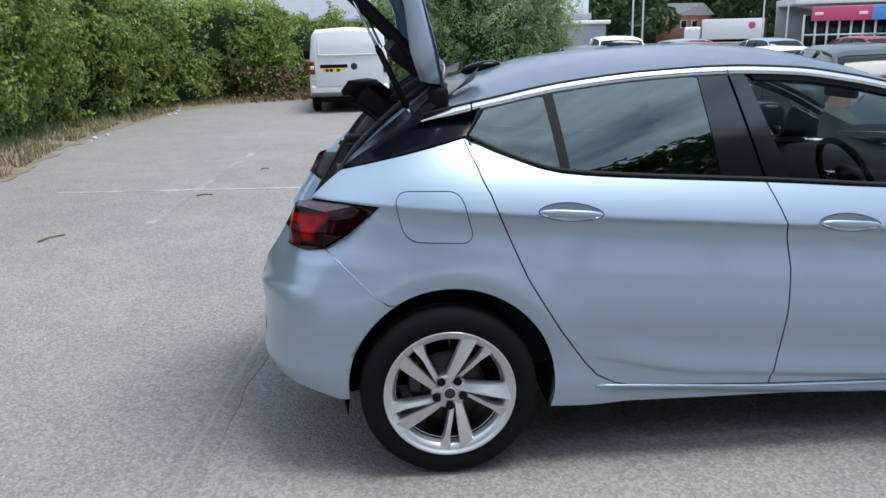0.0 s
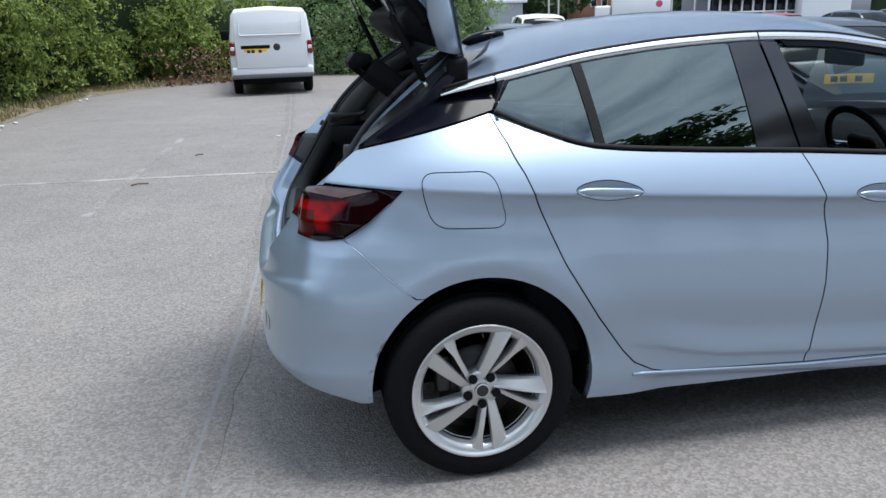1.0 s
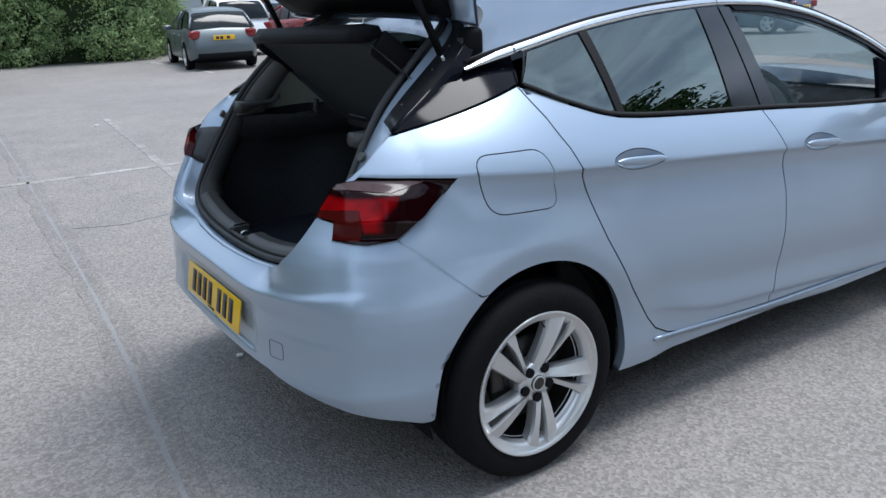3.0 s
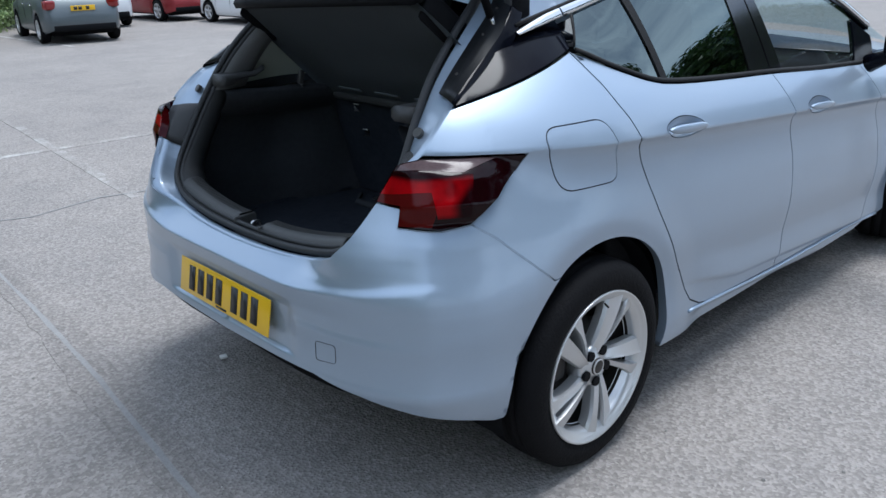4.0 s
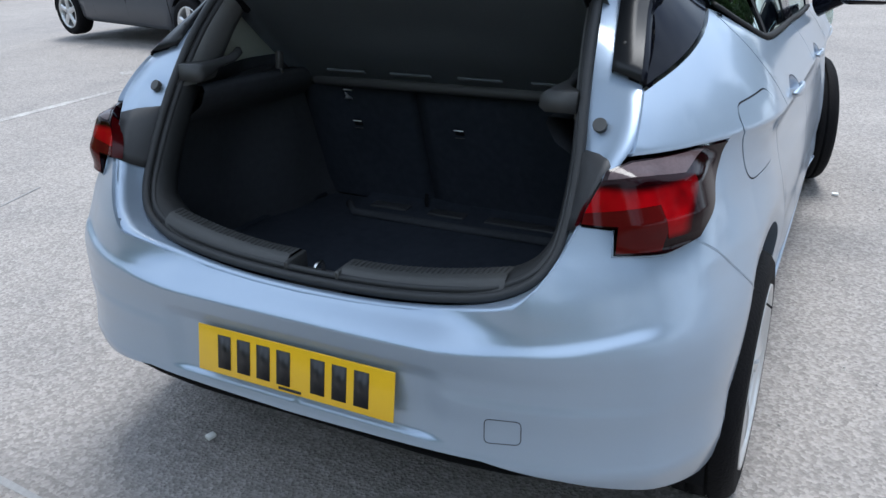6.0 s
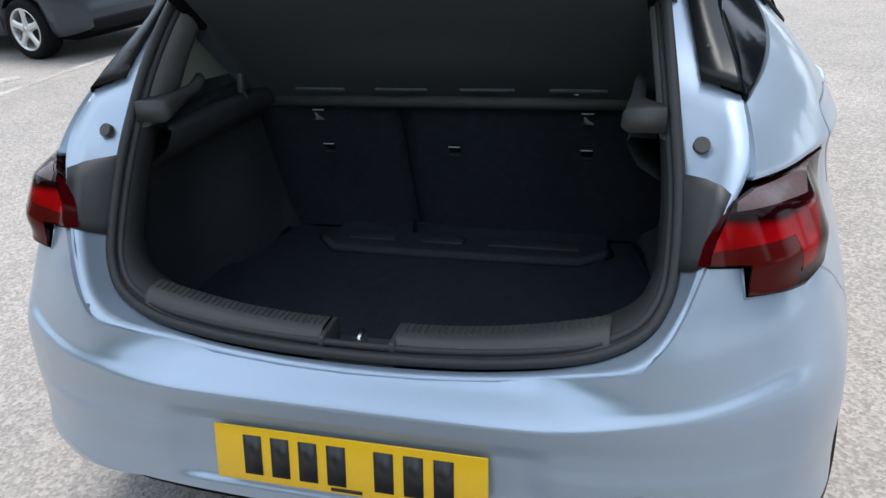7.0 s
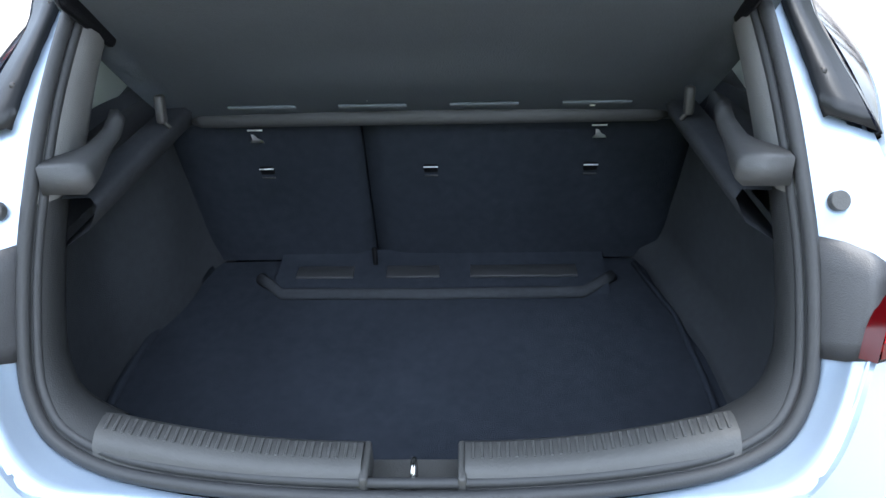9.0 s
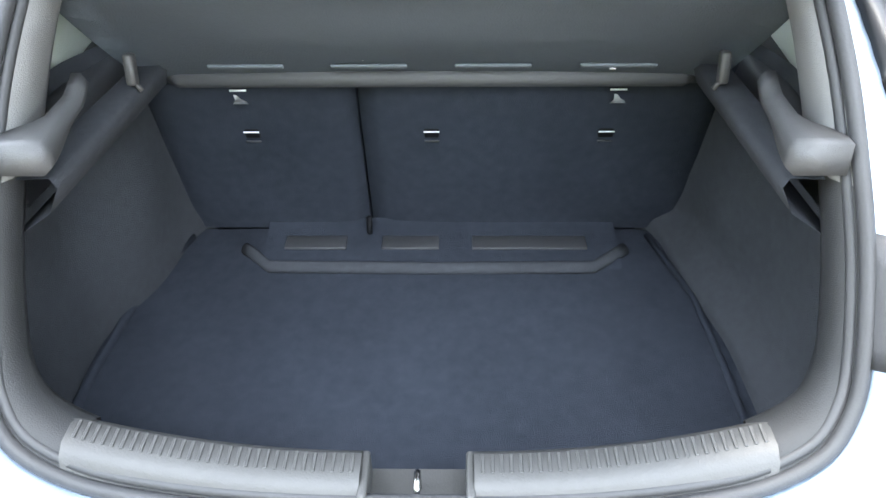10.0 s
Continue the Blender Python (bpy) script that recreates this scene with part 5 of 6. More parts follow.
# ---- the car park ----
def asphalt(name, tone=1.0):
    """Old asphalt: pale chippings in a grey binder, with stains and worn lanes."""
    m = material(name, (0.20, 0.198, 0.196), rough=0.88, spec=0.3)
    n, l = m.node_tree.nodes, m.node_tree.links
    p = n["Principled BSDF"]
    tc = n.new("ShaderNodeTexCoord")

    def noise_at(scale, detail, rough=0.5):
        o = n.new("ShaderNodeTexNoise")
        o.inputs["Scale"].default_value, o.inputs["Detail"].default_value, o.inputs["Roughness"].default_value = scale, detail, rough
        l.new(tc.outputs["Object"], o.inputs["Vector"])
        return o

    def ramp_of(src, a, b, ca, cb):
        r = n.new("ShaderNodeValToRGB")
        e = r.color_ramp.elements
        e[0].position, e[1].position, e[0].color, e[1].color = a, b, (*ca, 1), (*cb, 1)
        l.new(src, r.inputs["Fac"])
        return r

    def mul(a, b, fac=1.0):
        x = n.new("ShaderNodeMix")
        x.data_type, x.blend_type = "RGBA", "MULTIPLY"
        x.inputs["Factor"].default_value = fac
        l.new(a, x.inputs["A"])
        l.new(b, x.inputs["B"])
        return x.outputs["Result"]

    stones = n.new("ShaderNodeTexVoronoi")
    stones.inputs["Scale"].default_value, stones.inputs["Randomness"].default_value = 95, 1.0
    l.new(tc.outputs["Object"], stones.inputs["Vector"])
    per_stone = n.new("ShaderNodeSeparateColor")
    l.new(stones.outputs["Color"], per_stone.inputs["Color"])
    chips = ramp_of(per_stone.outputs[0], 0.15, 0.95, (0.206 * tone, 0.191 * tone, 0.178 * tone), (0.316 * tone, 0.294 * tone, 0.276 * tone))
    big = ramp_of(noise_at(0.35, 6, 0.6).outputs["Fac"], 0.3, 0.7, (0.88, 0.88, 0.89), (1.06, 1.055, 1.05))
    mid = ramp_of(noise_at(2.3, 5, 0.62).outputs["Fac"], 0.34, 0.66, (0.91, 0.915, 0.925), (1.05, 1.045, 1.04))
    grit = ramp_of(noise_at(28, 4, 0.7).outputs["Fac"], 0.3, 0.7, (0.86, 0.86, 0.865), (1.11, 1.105, 1.10))
    col = mul(mul(mul(chips.outputs["Color"], big.outputs["Color"]), mid.outputs["Color"]), grit.outputs["Color"])
    l.new(col, p.inputs["Base Color"])
    b = n.new("ShaderNodeBump")
    b.inputs["Strength"].default_value, b.inputs["Distance"].default_value = 0.75, 0.006
    l.new(stones.outputs["Distance"], b.inputs["Height"])
    b2 = n.new("ShaderNodeBump")
    b2.inputs["Strength"].default_value, b2.inputs["Distance"].default_value = 0.5, 0.02
    l.new(noise_at(14, 6, 0.7).outputs["Fac"], b2.inputs["Height"])
    l.new(b.outputs["Normal"], b2.inputs["Normal"])
    l.new(b2.outputs["Normal"], p.inputs["Normal"])
    return m


def leaf_material(name, dark, light, back=0.35):
    """Leaves, each of its own green, that let some light through."""
    m = bpy.data.materials.new(name)
    m.use_nodes = True
    n, l = m.node_tree.nodes, m.node_tree.links
    p, geo, ramp_n = n["Principled BSDF"], n.new("ShaderNodeNewGeometry"), n.new("ShaderNodeValToRGB")
    ramp_n.color_ramp.elements[0].color, ramp_n.color_ramp.elements[1].color = (*dark, 1), (*light, 1)
    l.new(geo.outputs["Random Per Island"], ramp_n.inputs["Fac"])
    l.new(ramp_n.outputs["Color"], p.inputs["Base Color"])
    p.inputs["Roughness"].default_value = 0.45
    tr, mix = n.new("ShaderNodeBsdfTranslucent"), n.new("ShaderNodeMixShader")
    l.new(ramp_n.outputs["Color"], tr.inputs["Color"])
    mix.inputs["Fac"].default_value = back
    l.new(p.outputs[0], mix.inputs[1])
    l.new(tr.outputs[0], mix.inputs[2])
    l.new(mix.outputs[0], n["Material Output"].inputs["Surface"])
    return m


ASPHALT = asphalt("worn_asphalt")
TAR = material("tar_joint", (0.225, 0.224, 0.222), rough=0.9, vary=0.4, scale=6, bump=0.5, bump_scale=90)
HEDGE_LEAF = leaf_material("hedge_leaf", (0.085, 0.150, 0.032), (0.42, 0.50, 0.12), 0.45)
BUSH_LEAF = leaf_material("bush_leaf", (0.15, 0.24, 0.10), (0.44, 0.56, 0.26), 0.5)
TREE_LEAF = leaf_material("tree_leaf", (0.018, 0.045, 0.012), (0.060, 0.110, 0.028))
# near-black green, coloured as the shade deep between the leaves
HEDGE_SHADE = material("hedge_core", (0.022, 0.038, 0.012), rough=1.0, vary=0.5, scale=2)
STRAW = leaf_material("dry_grass", (0.16, 0.14, 0.06), (0.38, 0.32, 0.17), 0.2)
WEED = leaf_material("green_weed", (0.07, 0.12, 0.03), (0.16, 0.21, 0.06), 0.3)
SOIL = material("dry_soil", (0.20, 0.165, 0.115), rough=1.0, vary=0.4, scale=3, bump=0.8, bump_scale=30)
DEAD = leaf_material("dead_brown_leaf", (0.06, 0.030, 0.016), (0.20, 0.10, 0.05), 0.2)
BARK = material("bark", (0.09, 0.07, 0.05), rough=0.95, vary=0.4, scale=5, bump=0.8, bump_scale=25)
VAN_WHITE = material("white_van_paint", (0.74, 0.75, 0.77), rough=0.3, coat=0.6, vary=0.05, scale=2)
CLADDING = material("white_cladding", (0.72, 0.74, 0.76), rough=0.5, vary=0.06, scale=0.6)
GREY_CLAD = material("grey_cladding", (0.30, 0.32, 0.34), rough=0.5, vary=0.1, scale=0.8)
BRICK = material("red_brick", (0.26, 0.13, 0.085), rough=0.9, vary=0.25, scale=4, bump=0.4, bump_scale=20)
PINK = material("pink_fascia", (0.52, 0.07, 0.16), rough=0.4)
SIGN_BLUE = material("blue_fascia", (0.08, 0.28, 0.62), rough=0.4)
LITTER = material("litter", (0.7, 0.7, 0.68), rough=0.7, vary=0.2, scale=40)
WOOD = material("twig", (0.14, 0.105, 0.07), rough=0.9)


def road_paint(name, low, full):
    """Faded white line: worn paint with the asphalt showing through."""
    m = asphalt(name)
    n, l = m.node_tree.nodes, m.node_tree.links
    p = n["Principled BSDF"]
    under = p.inputs["Base Color"].links[0].from_socket
    tc = n.new("ShaderNodeTexCoord")
    a, r, x = n.new("ShaderNodeTexNoise"), n.new("ShaderNodeValToRGB"), n.new("ShaderNodeMix")
    a.inputs["Scale"].default_value, a.inputs["Detail"].default_value, a.inputs["Roughness"].default_value = 2.2, 9, 0.75
    r.color_ramp.elements[0].position, r.color_ramp.elements[1].position = low, full
    r.color_ramp.elements[1].color = (0.8, 0.8, 0.8, 1)
    x.data_type = "RGBA"
    x.inputs["B"].default_value = (0.58, 0.58, 0.56, 1)
    l.new(tc.outputs["Object"], a.inputs["Vector"])
    l.new(a.outputs["Fac"], r.inputs["Fac"])
    l.new(r.outputs["Color"], x.inputs["Factor"])
    l.new(under, x.inputs["A"])
    l.new(x.outputs["Result"], p.inputs["Base Color"])
    return m


LINE = road_paint("faded_line_paint", 0.42, 0.72)
FAINT_LINE = road_paint("nearly_gone_line_paint", 0.47, 0.80)


def ground_z(x, y):
    """The car park is level round the car and falls gently away beyond it."""
    return -(0.026 * min(10.0, max(0.0, y - 6)) + 0.008 * min(10.0, max(0.0, x)) * min(1.0, max(0.0, (y - 6) / 6)))


def far(x, y):
    """A place on level ground carried along its line of sight to the fallen ground."""
    k = 1.0
    for _ in range(3):
        k = 1 - ground_z(-0.8 + (x + 0.8) * k, -3.1 + (y + 3.1) * k) / 1.5
    return (-0.8 + (x + 0.8) * k, -3.1 + (y + 3.1) * k)


gx = np.r_[np.linspace(-1200, -40, 12), np.linspace(-30, 40, 36), np.linspace(50, 1200, 12)]
bm = loft([[(x, y, ground_z(x, y)) for x in gx] for y in gx])
tagged(part("ground", bm, ASPHALT), "worn light grey asphalt car park with pale chippings", "ground", kind="structure")


def strip(name, pts, wide, mat, label, z=0.004, rag=0.25, seed=1):
    """A flat band on the ground with uneven edges."""
    line = [Vector((*p, 0)) for p in dense([far(*q) for q in pts], 0.06)]
    rows = []
    for i, p in enumerate(line):
        d = (line[min(i + 1, len(line) - 1)] - line[max(i - 1, 0)]).normalized()
        s = Vector((-d.y, d.x, 0)) * wide / 2
        a, b = (1 + rag * (noise.noise(Vector((i * 0.11, seed + e0, 0))) + 0.5 * noise.noise(Vector((i * 0.45, seed + e0, 3)))) for e0 in (0.3, 7.7))
        g = z + ground_z(p.x, p.y)
        e = 0.03 if i in (0, len(line) - 1) else 0.0
        rows.append([(p.x + s.x * (a + 0.15), p.y + s.y * (a + 0.15), g - 0.015), (p.x + s.x * a, p.y + s.y * a, g - e), (p.x - s.x * b, p.y - s.y * b, g - e), (p.x - s.x * (b + 0.15), p.y - s.y * (b + 0.15), g - 0.015)])
    bm = loft(rows)
    bm.normal_update()
    for f in bm.faces:
        if f.normal.z < 0:
            f.normal_flip()
    return tagged(part(name, bm, mat, smooth=False), label, "road marking" if mat in (LINE, FAINT_LINE) else "joint", kind="structure")


strip("bay_line", [(-3.7, 5.22), (-2.14, 5.10), (-0.35, 4.93), (1.6, 4.80), (2.5, 4.78), (3.7, 4.74), (5.0, 4.7)], 0.085, LINE, "faded white parking bay line", seed=2)
strip("bay_line", [(-1.90, 8.6), (-2.14, 5.12), (-2.24, 3.4)], 0.08, FAINT_LINE, "faded white parking bay line", z=0.0035, seed=3)
strip("bay_line", [(0.72, 8.4), (0.43, 4.96), (0.27, 2.9)], 0.08, FAINT_LINE, "faded white parking bay line", z=0.0035, seed=4)
strip("bay_line", [(3.55, 5.35), (4.1, 5.0)], 0.16, LINE, "faded white parking bay line", z=0.006, seed=5)
strip("bay_line", [(3.9, 13.2), (3.7, 17.5)], 0.10, LINE, "faded white parking bay line", z=0.006, seed=6)
seam_pts = [(-0.48, 14.0), (-0.55, 8.43), (-0.68, 5.28), (-0.73, 3.74), (-0.81, 1.71), (-0.87, 0.72), (-0.94, -0.02), (-1.05, -1.6), (-1.2, -4.0)]
strip("worn_seam", seam_pts, 0.15, asphalt("stained_asphalt", 0.90), "darker stained band along the joint", z=0.003, rag=0.6, seed=17)
strip("tar_joint", seam_pts, 0.018, TAR, "dark cracked joint in the asphalt", rag=0.8, seed=7)
strip("tar_joint", [(-0.64, 5.33), (-0.69, 5.22), (-0.74, 5.13)], 0.11, TAR, "dark patched spot on the joint", z=0.005, rag=0.6, seed=8)
strip("tar_joint", [(-0.7, 3.2), (-0.35, 3.05), (0.1, 3.15), (0.6, 3.0), (1.0, 3.1)], 0.012, TAR, "hairline crack in the asphalt", rag=0.8, seed=9)


# ---- planting ----
def leaves(name, places, normals, size, mat, seed=0, slim=0.55, parent=None):
    """Many small folded leaves at the given places, facing roughly along the normals."""
    rng = np.random.default_rng(seed)
    k = len(places)
    n = normals + rng.normal(0, 0.55, (k, 3))
    n /= np.linalg.norm(n, axis=1)[:, None]
    a = np.cross(n, rng.normal(0, 1, (k, 3)))
    a[:, 2] -= 0.35
    a -= n * (a * n).sum(1)[:, None]
    a /= np.linalg.norm(a, axis=1)[:, None]
    b = np.cross(n, a)
    s = (size * rng.uniform(0.6, 1.35, k))[:, None]
    v = np.stack([places - a * s * 0.5, places + b * s * slim * 0.5 + n * s * 0.10, places + a * s * 0.5 - n * s * 0.12, places - b * s * slim * 0.5 + n * s * 0.10], 1).reshape(-1, 3)
    idx = np.arange(k)[:, None] * 4
    f = np.concatenate([idx + [0, 1, 2], idx + [0, 2, 3]], 0)
    me = bpy.data.meshes.new(name)
    me.from_pydata(v.tolist(), [], f.tolist())
    return put(name, me, mat, parent, smooth=False)


def lump(x, y, seed):
    return noise.noise(Vector((x * 0.55, y * 0.55, seed))) * 0.8 + noise.noise(Vector((x * 1.7, y * 1.7, seed + 9))) * 0.42 + noise.noise(Vector((x * 4.1, y * 4.1, seed + 5))) * 0.10


def hedge(name, line, high, deep, count, leaf, mat, label, seed, tuft=0.3):
    """A wall of leaves along a line on the ground; the leaves lie on a lumpy skin round a dark sheet that stands in for
    the shade within.
    """
    rng = np.random.default_rng(seed)
    raw = np.array(dense([far(*q) for q in line], 0.5), float)
    wide = np.pad(raw, ((2, 2), (0, 0)), mode="edge")
    pts = np.array([wide[i:i + 5].mean(0) for i in range(len(raw))])
    seg = np.diff(pts, axis=0)
    ln = np.hypot(seg[:, 0], seg[:, 1])
    total = ln.sum()

    def at(s):
        i = min(np.searchsorted(np.cumsum(ln), s), len(ln) - 1)
        t = (s - (np.cumsum(ln)[i] - ln[i])) / ln[i]
        d = seg[i] / ln[i]
        return pts[i] + seg[i] * t, np.array([d[1], -d[0]])

    marks = np.linspace(0, total, len(high))
    core, places, norms = [], [], []

    def skin(s, v):
        """v: 0 at the foot, 1 at the front top, 2 at the back of the top."""
        p, o = at(s)
        h = float(np.interp(s, marks, high))
        bulge = lump(s, v * 2.2, seed)
        if v <= 1:
            out = 0.25 * math.sin(v * math.pi * 0.55) + bulge * 0.75 - 0.45 * max(0, v - 0.7)
            q = p + o * out
            return np.array([q[0], q[1], ground_z(*q) + h * v * (1 + 0.02 * bulge)]), np.array([o[0], o[1], 0.35 + 0.6 * max(0, v - 0.6)])
        q = p - o * (v - 1) * deep + o * bulge * 0.2
        return np.array([q[0], q[1], ground_z(*q) + h * (1 + 0.10 * bulge)]), np.array([0, 0, 1.0])

    # sheet behind the leaf skin, added to darken the gaps
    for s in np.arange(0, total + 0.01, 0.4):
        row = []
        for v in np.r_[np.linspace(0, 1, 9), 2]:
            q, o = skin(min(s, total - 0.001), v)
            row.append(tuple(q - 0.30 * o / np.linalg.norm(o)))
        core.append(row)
    # bushy clumps of uneven size that stand off the skin, each leafy on its outer side, and loose shoots between
    lots = 260
    for k in range(count // lots):
        v = rng.uniform(0.03, 1.0) if rng.random() < 0.82 else rng.uniform(1, 1.5)
        q, o = skin(rng.uniform(0, total - 0.001), v)
        o = o / np.linalg.norm(o)
        r = tuft * rng.uniform(0.55, 1.5)
        b = rng.normal(0, 1, (lots, 3)) + o * 0.7 + np.array([0, 0, 0.35])
        b /= np.linalg.norm(b, axis=1)[:, None]
        ripple = 1 + 0.28 * np.sin(b @ rng.normal(0, 4, 3) + rng.uniform(0, 6)) + 0.16 * np.sin(b @ rng.normal(0, 9, 3))
        places.append(q + o * rng.normal(-0.05, 0.16) + b * (r * ripple * rng.uniform(0.72, 1.06, lots))[:, None] * np.array([1, 1, 0.85]))
        norms.append(b + 0.4 * o)
        if k % 3 == 0:
            t = rng.uniform(0, 1, (24, 1))
            way = o * rng.uniform(0.2, 0.5) + np.array([0, 0, rng.uniform(0.1, 0.6)]) + rng.normal(0, 0.2, 3)
            places.append(q + o * r * 0.8 + way * t - np.array([0, 0, 0.35]) * t * t + rng.normal(0, 0.04, (24, 3)))
            norms.append(np.tile(o + np.array([0, 0, 0.6]), (24, 1)))
    places, norms = np.concatenate(places), np.concatenate(norms)
    ob = tagged(leaves(name, np.array(places), np.array(norms), leaf, mat, seed), label, "hedge", kind="stuff")
    inner = part("hedge_core", loft(core), HEDGE_SHADE, ob)
    return ob


hedge("hedge", [(-10.5, -9), (-9.0, -2), (-6.2, 4.5), (-6.2, 8.0), (-6.3, 12), (-5.6, 15.6), (-4.2, 18.0), (-2.4, 19.0)], [1.8, 1.9, 2.8, 4.6, 5.2, 5.0, 5.0, 4.0, 2.9, 2.6], 4, 120000, 0.105, HEDGE_LEAF, "tall dense green hedge along the car park edge", 3, tuft=0.46)
hedge("hedge", [(-5.4, 18.0), (-2.5, 19.6), (0.5, 20.0), (2.6, 19.8)], [2.7, 2.5, 2.45, 2.7], 3, 24000, 0.105, HEDGE_LEAF, "lower green hedge behind the van", 11, tuft=0.40)


def tree(name, at, high, spread, leaf_n, leaf, mat, label, seed, trunk=0.16, low=0.3):
    """Tapered trunk, bent limbs and clumps of leaves with gaps between."""
    rng = np.random.default_rng(seed)
    t = thing(name, label, "tree", m=pose(*at))
    top = high * 0.8
    stem = [(0.05 * math.sin(z * 1.7 + seed), 0.05 * math.cos(z * 1.3), z) for z in np.linspace(0, top, 9)]
    part("trunk", tube(stem, list(np.linspace(trunk, trunk * 0.25, 9)), 9), BARK, t)
    clumps = []
    for k in range(13):
        z0 = high * (low + (0.85 - low) * k / 12)
        a = k * 2.4 + rng.uniform(-0.5, 0.5)
        r = spread * (1.0 - 0.62 * (k / 12) ** 1.6) * rng.uniform(0.7, 1.05)
        end = Vector((r * math.cos(a), r * math.sin(a), z0 + high * 0.10))
        part("limb", tube([(0, 0, z0 - high * 0.06), tuple(end * 0.5 + Vector((0, 0, z0 * 0.5 - 0.05))), tuple(end)], [trunk * 0.35, trunk * 0.22, trunk * 0.08], 6), BARK, t)
        clumps += [end, end * 0.62 + Vector((0, 0, z0 * 0.38 + 0.2))]
    clumps.append(Vector((0, 0, high * 0.93)))
    clumps = np.array([tuple(c) for c in clumps])
    pick = rng.integers(0, len(clumps), leaf_n)
    d = rng.normal(0, 1, (leaf_n, 3))
    d /= np.linalg.norm(d, axis=1)[:, None]
    rad = spread * 0.40 * rng.uniform(0.35, 1.0, leaf_n) ** 0.5
    pos = clumps[pick] + d * rad[:, None] * np.array([1, 1, 0.75])
    pos[:, 2] = np.maximum(pos[:, 2], 0.05)
    leaves("crown", pos, d + np.array([0, 0, 0.4]), leaf, mat, seed, parent=t)
    return t


# soft feathery bush beside the van
hedge("bush", [(-0.4, 19.4), (0.9, 19.0), (2.2, 18.5), (3.6, 18.2), (4.3, 19.0), (5.0, 21.0)], [3.0, 3.8, 4.4, 4.2, 3.8, 3.2], 2.5, 70000, 0.085, BUSH_LEAF, "feathery grey-green bush at the car park edge", 23, tuft=0.42)
# tall trees behind the filmer, mirrored in the side windows
for k, (x, y, h) in enumerate([(-16 + 3.3 * q, -12.6 - 1.4 * (q % 3), 8.6 + (q * 37 % 11) * 0.34) for q in range(12)] + [(26 + 4.6 * q, -11.5 - 1.6 * (q % 2), 8.8 + (q * 29 % 7) * 0.45) for q in range(9)]):
    tree("tree", (x, y, 0), h, 3.0, 4200, 0.40, TREE_LEAF, "tall leafy tree behind the car park", 40 + k, trunk=0.2)
# far trees on the skyline
for k, (x, y, h) in enumerate(((14, 62, 9), (18, 64, 10.5), (22.5, 70, 11), (27, 92, 13.5), (44, 98, 14), (33, 104, 15), (37, 106, 14), (41, 105, 15), (22, 96, 14), (43, 84, 14), (48, 84, 13), (55, 86, 14), (63, 84, 13.5), (72, 84, 14))):
    tree("tree", (x, y, 0), h, 4.2, 3000, 0.75, TREE_LEAF, "distant dark green tree on the skyline", 60 + k, trunk=0.3, low=0.12)

hedge("tree_belt", [(6, 86), (30, 92), (60, 92), (100, 84)], [11, 13, 12, 13], 6, 30000, 0.75, TREE_LEAF, "dark belt of trees along the skyline", 77, tuft=1.5)

# verge: dry soil strip with straw and weeds
EDGE = [(-3.9, -10), (-4.0, 0), (-4.2, 4.0), (-4.49, 5.82), (-5.0, 9.2), (-5.1, 12.1), (-4.75, 14.9), (-3.9, 16.4), (-3.1, 17.3), (-1.0, 18.6), (1.0, 18.9)]
EDGE = [far(*q) for q in EDGE]
BACK = [(-6.6, -10), (-6.5, 0), (-6.6, 4), (-6.7, 6), (-7.0, 9.2), (-7.0, 12.1), (-6.6, 15.2), (-5.5, 17.5), (-4.4, 19.2), (-1.0, 20.4), (1.2, 20.6)]
BACK = [far(*q) for q in BACK]
rows = []
par = np.linspace(0, 1, 520)
cum = lambda p: np.r_[0, np.cumsum(np.hypot(*np.diff(np.array(p), axis=0).T))]
ce, cb = cum(EDGE), cum(BACK)
for q in par:
    a = [np.interp(q * ce[-1], ce, [p[i] for p in EDGE]) for i in (0, 1)]
    b = [np.interp(q * cb[-1], cb, [p[i] for p in BACK]) for i in (0, 1)]
    wob = 0.20 * noise.noise(Vector((a[0] * 1.3, a[1] * 1.3, 0))) + 0.12 * noise.noise(Vector((a[0] * 4.1, a[1] * 4.1, 5))) + 0.07 * noise.noise(Vector((a[0] * 11, a[1] * 11, 2)))
    rows.append([(a[0] + wob + (b[0] - a[0]) * t, a[1] + wob + (b[1] - a[1]) * t, ground_z(a[0] + (b[0] - a[0]) * t, a[1] + (b[1] - a[1]) * t) + 0.006 + 0.08 * t * (2 - t)) for t in np.linspace(0, 1, 5)])
tagged(part("verge", loft(rows), SOIL), "dry sandy verge along the hedge", "verge", kind="structure")


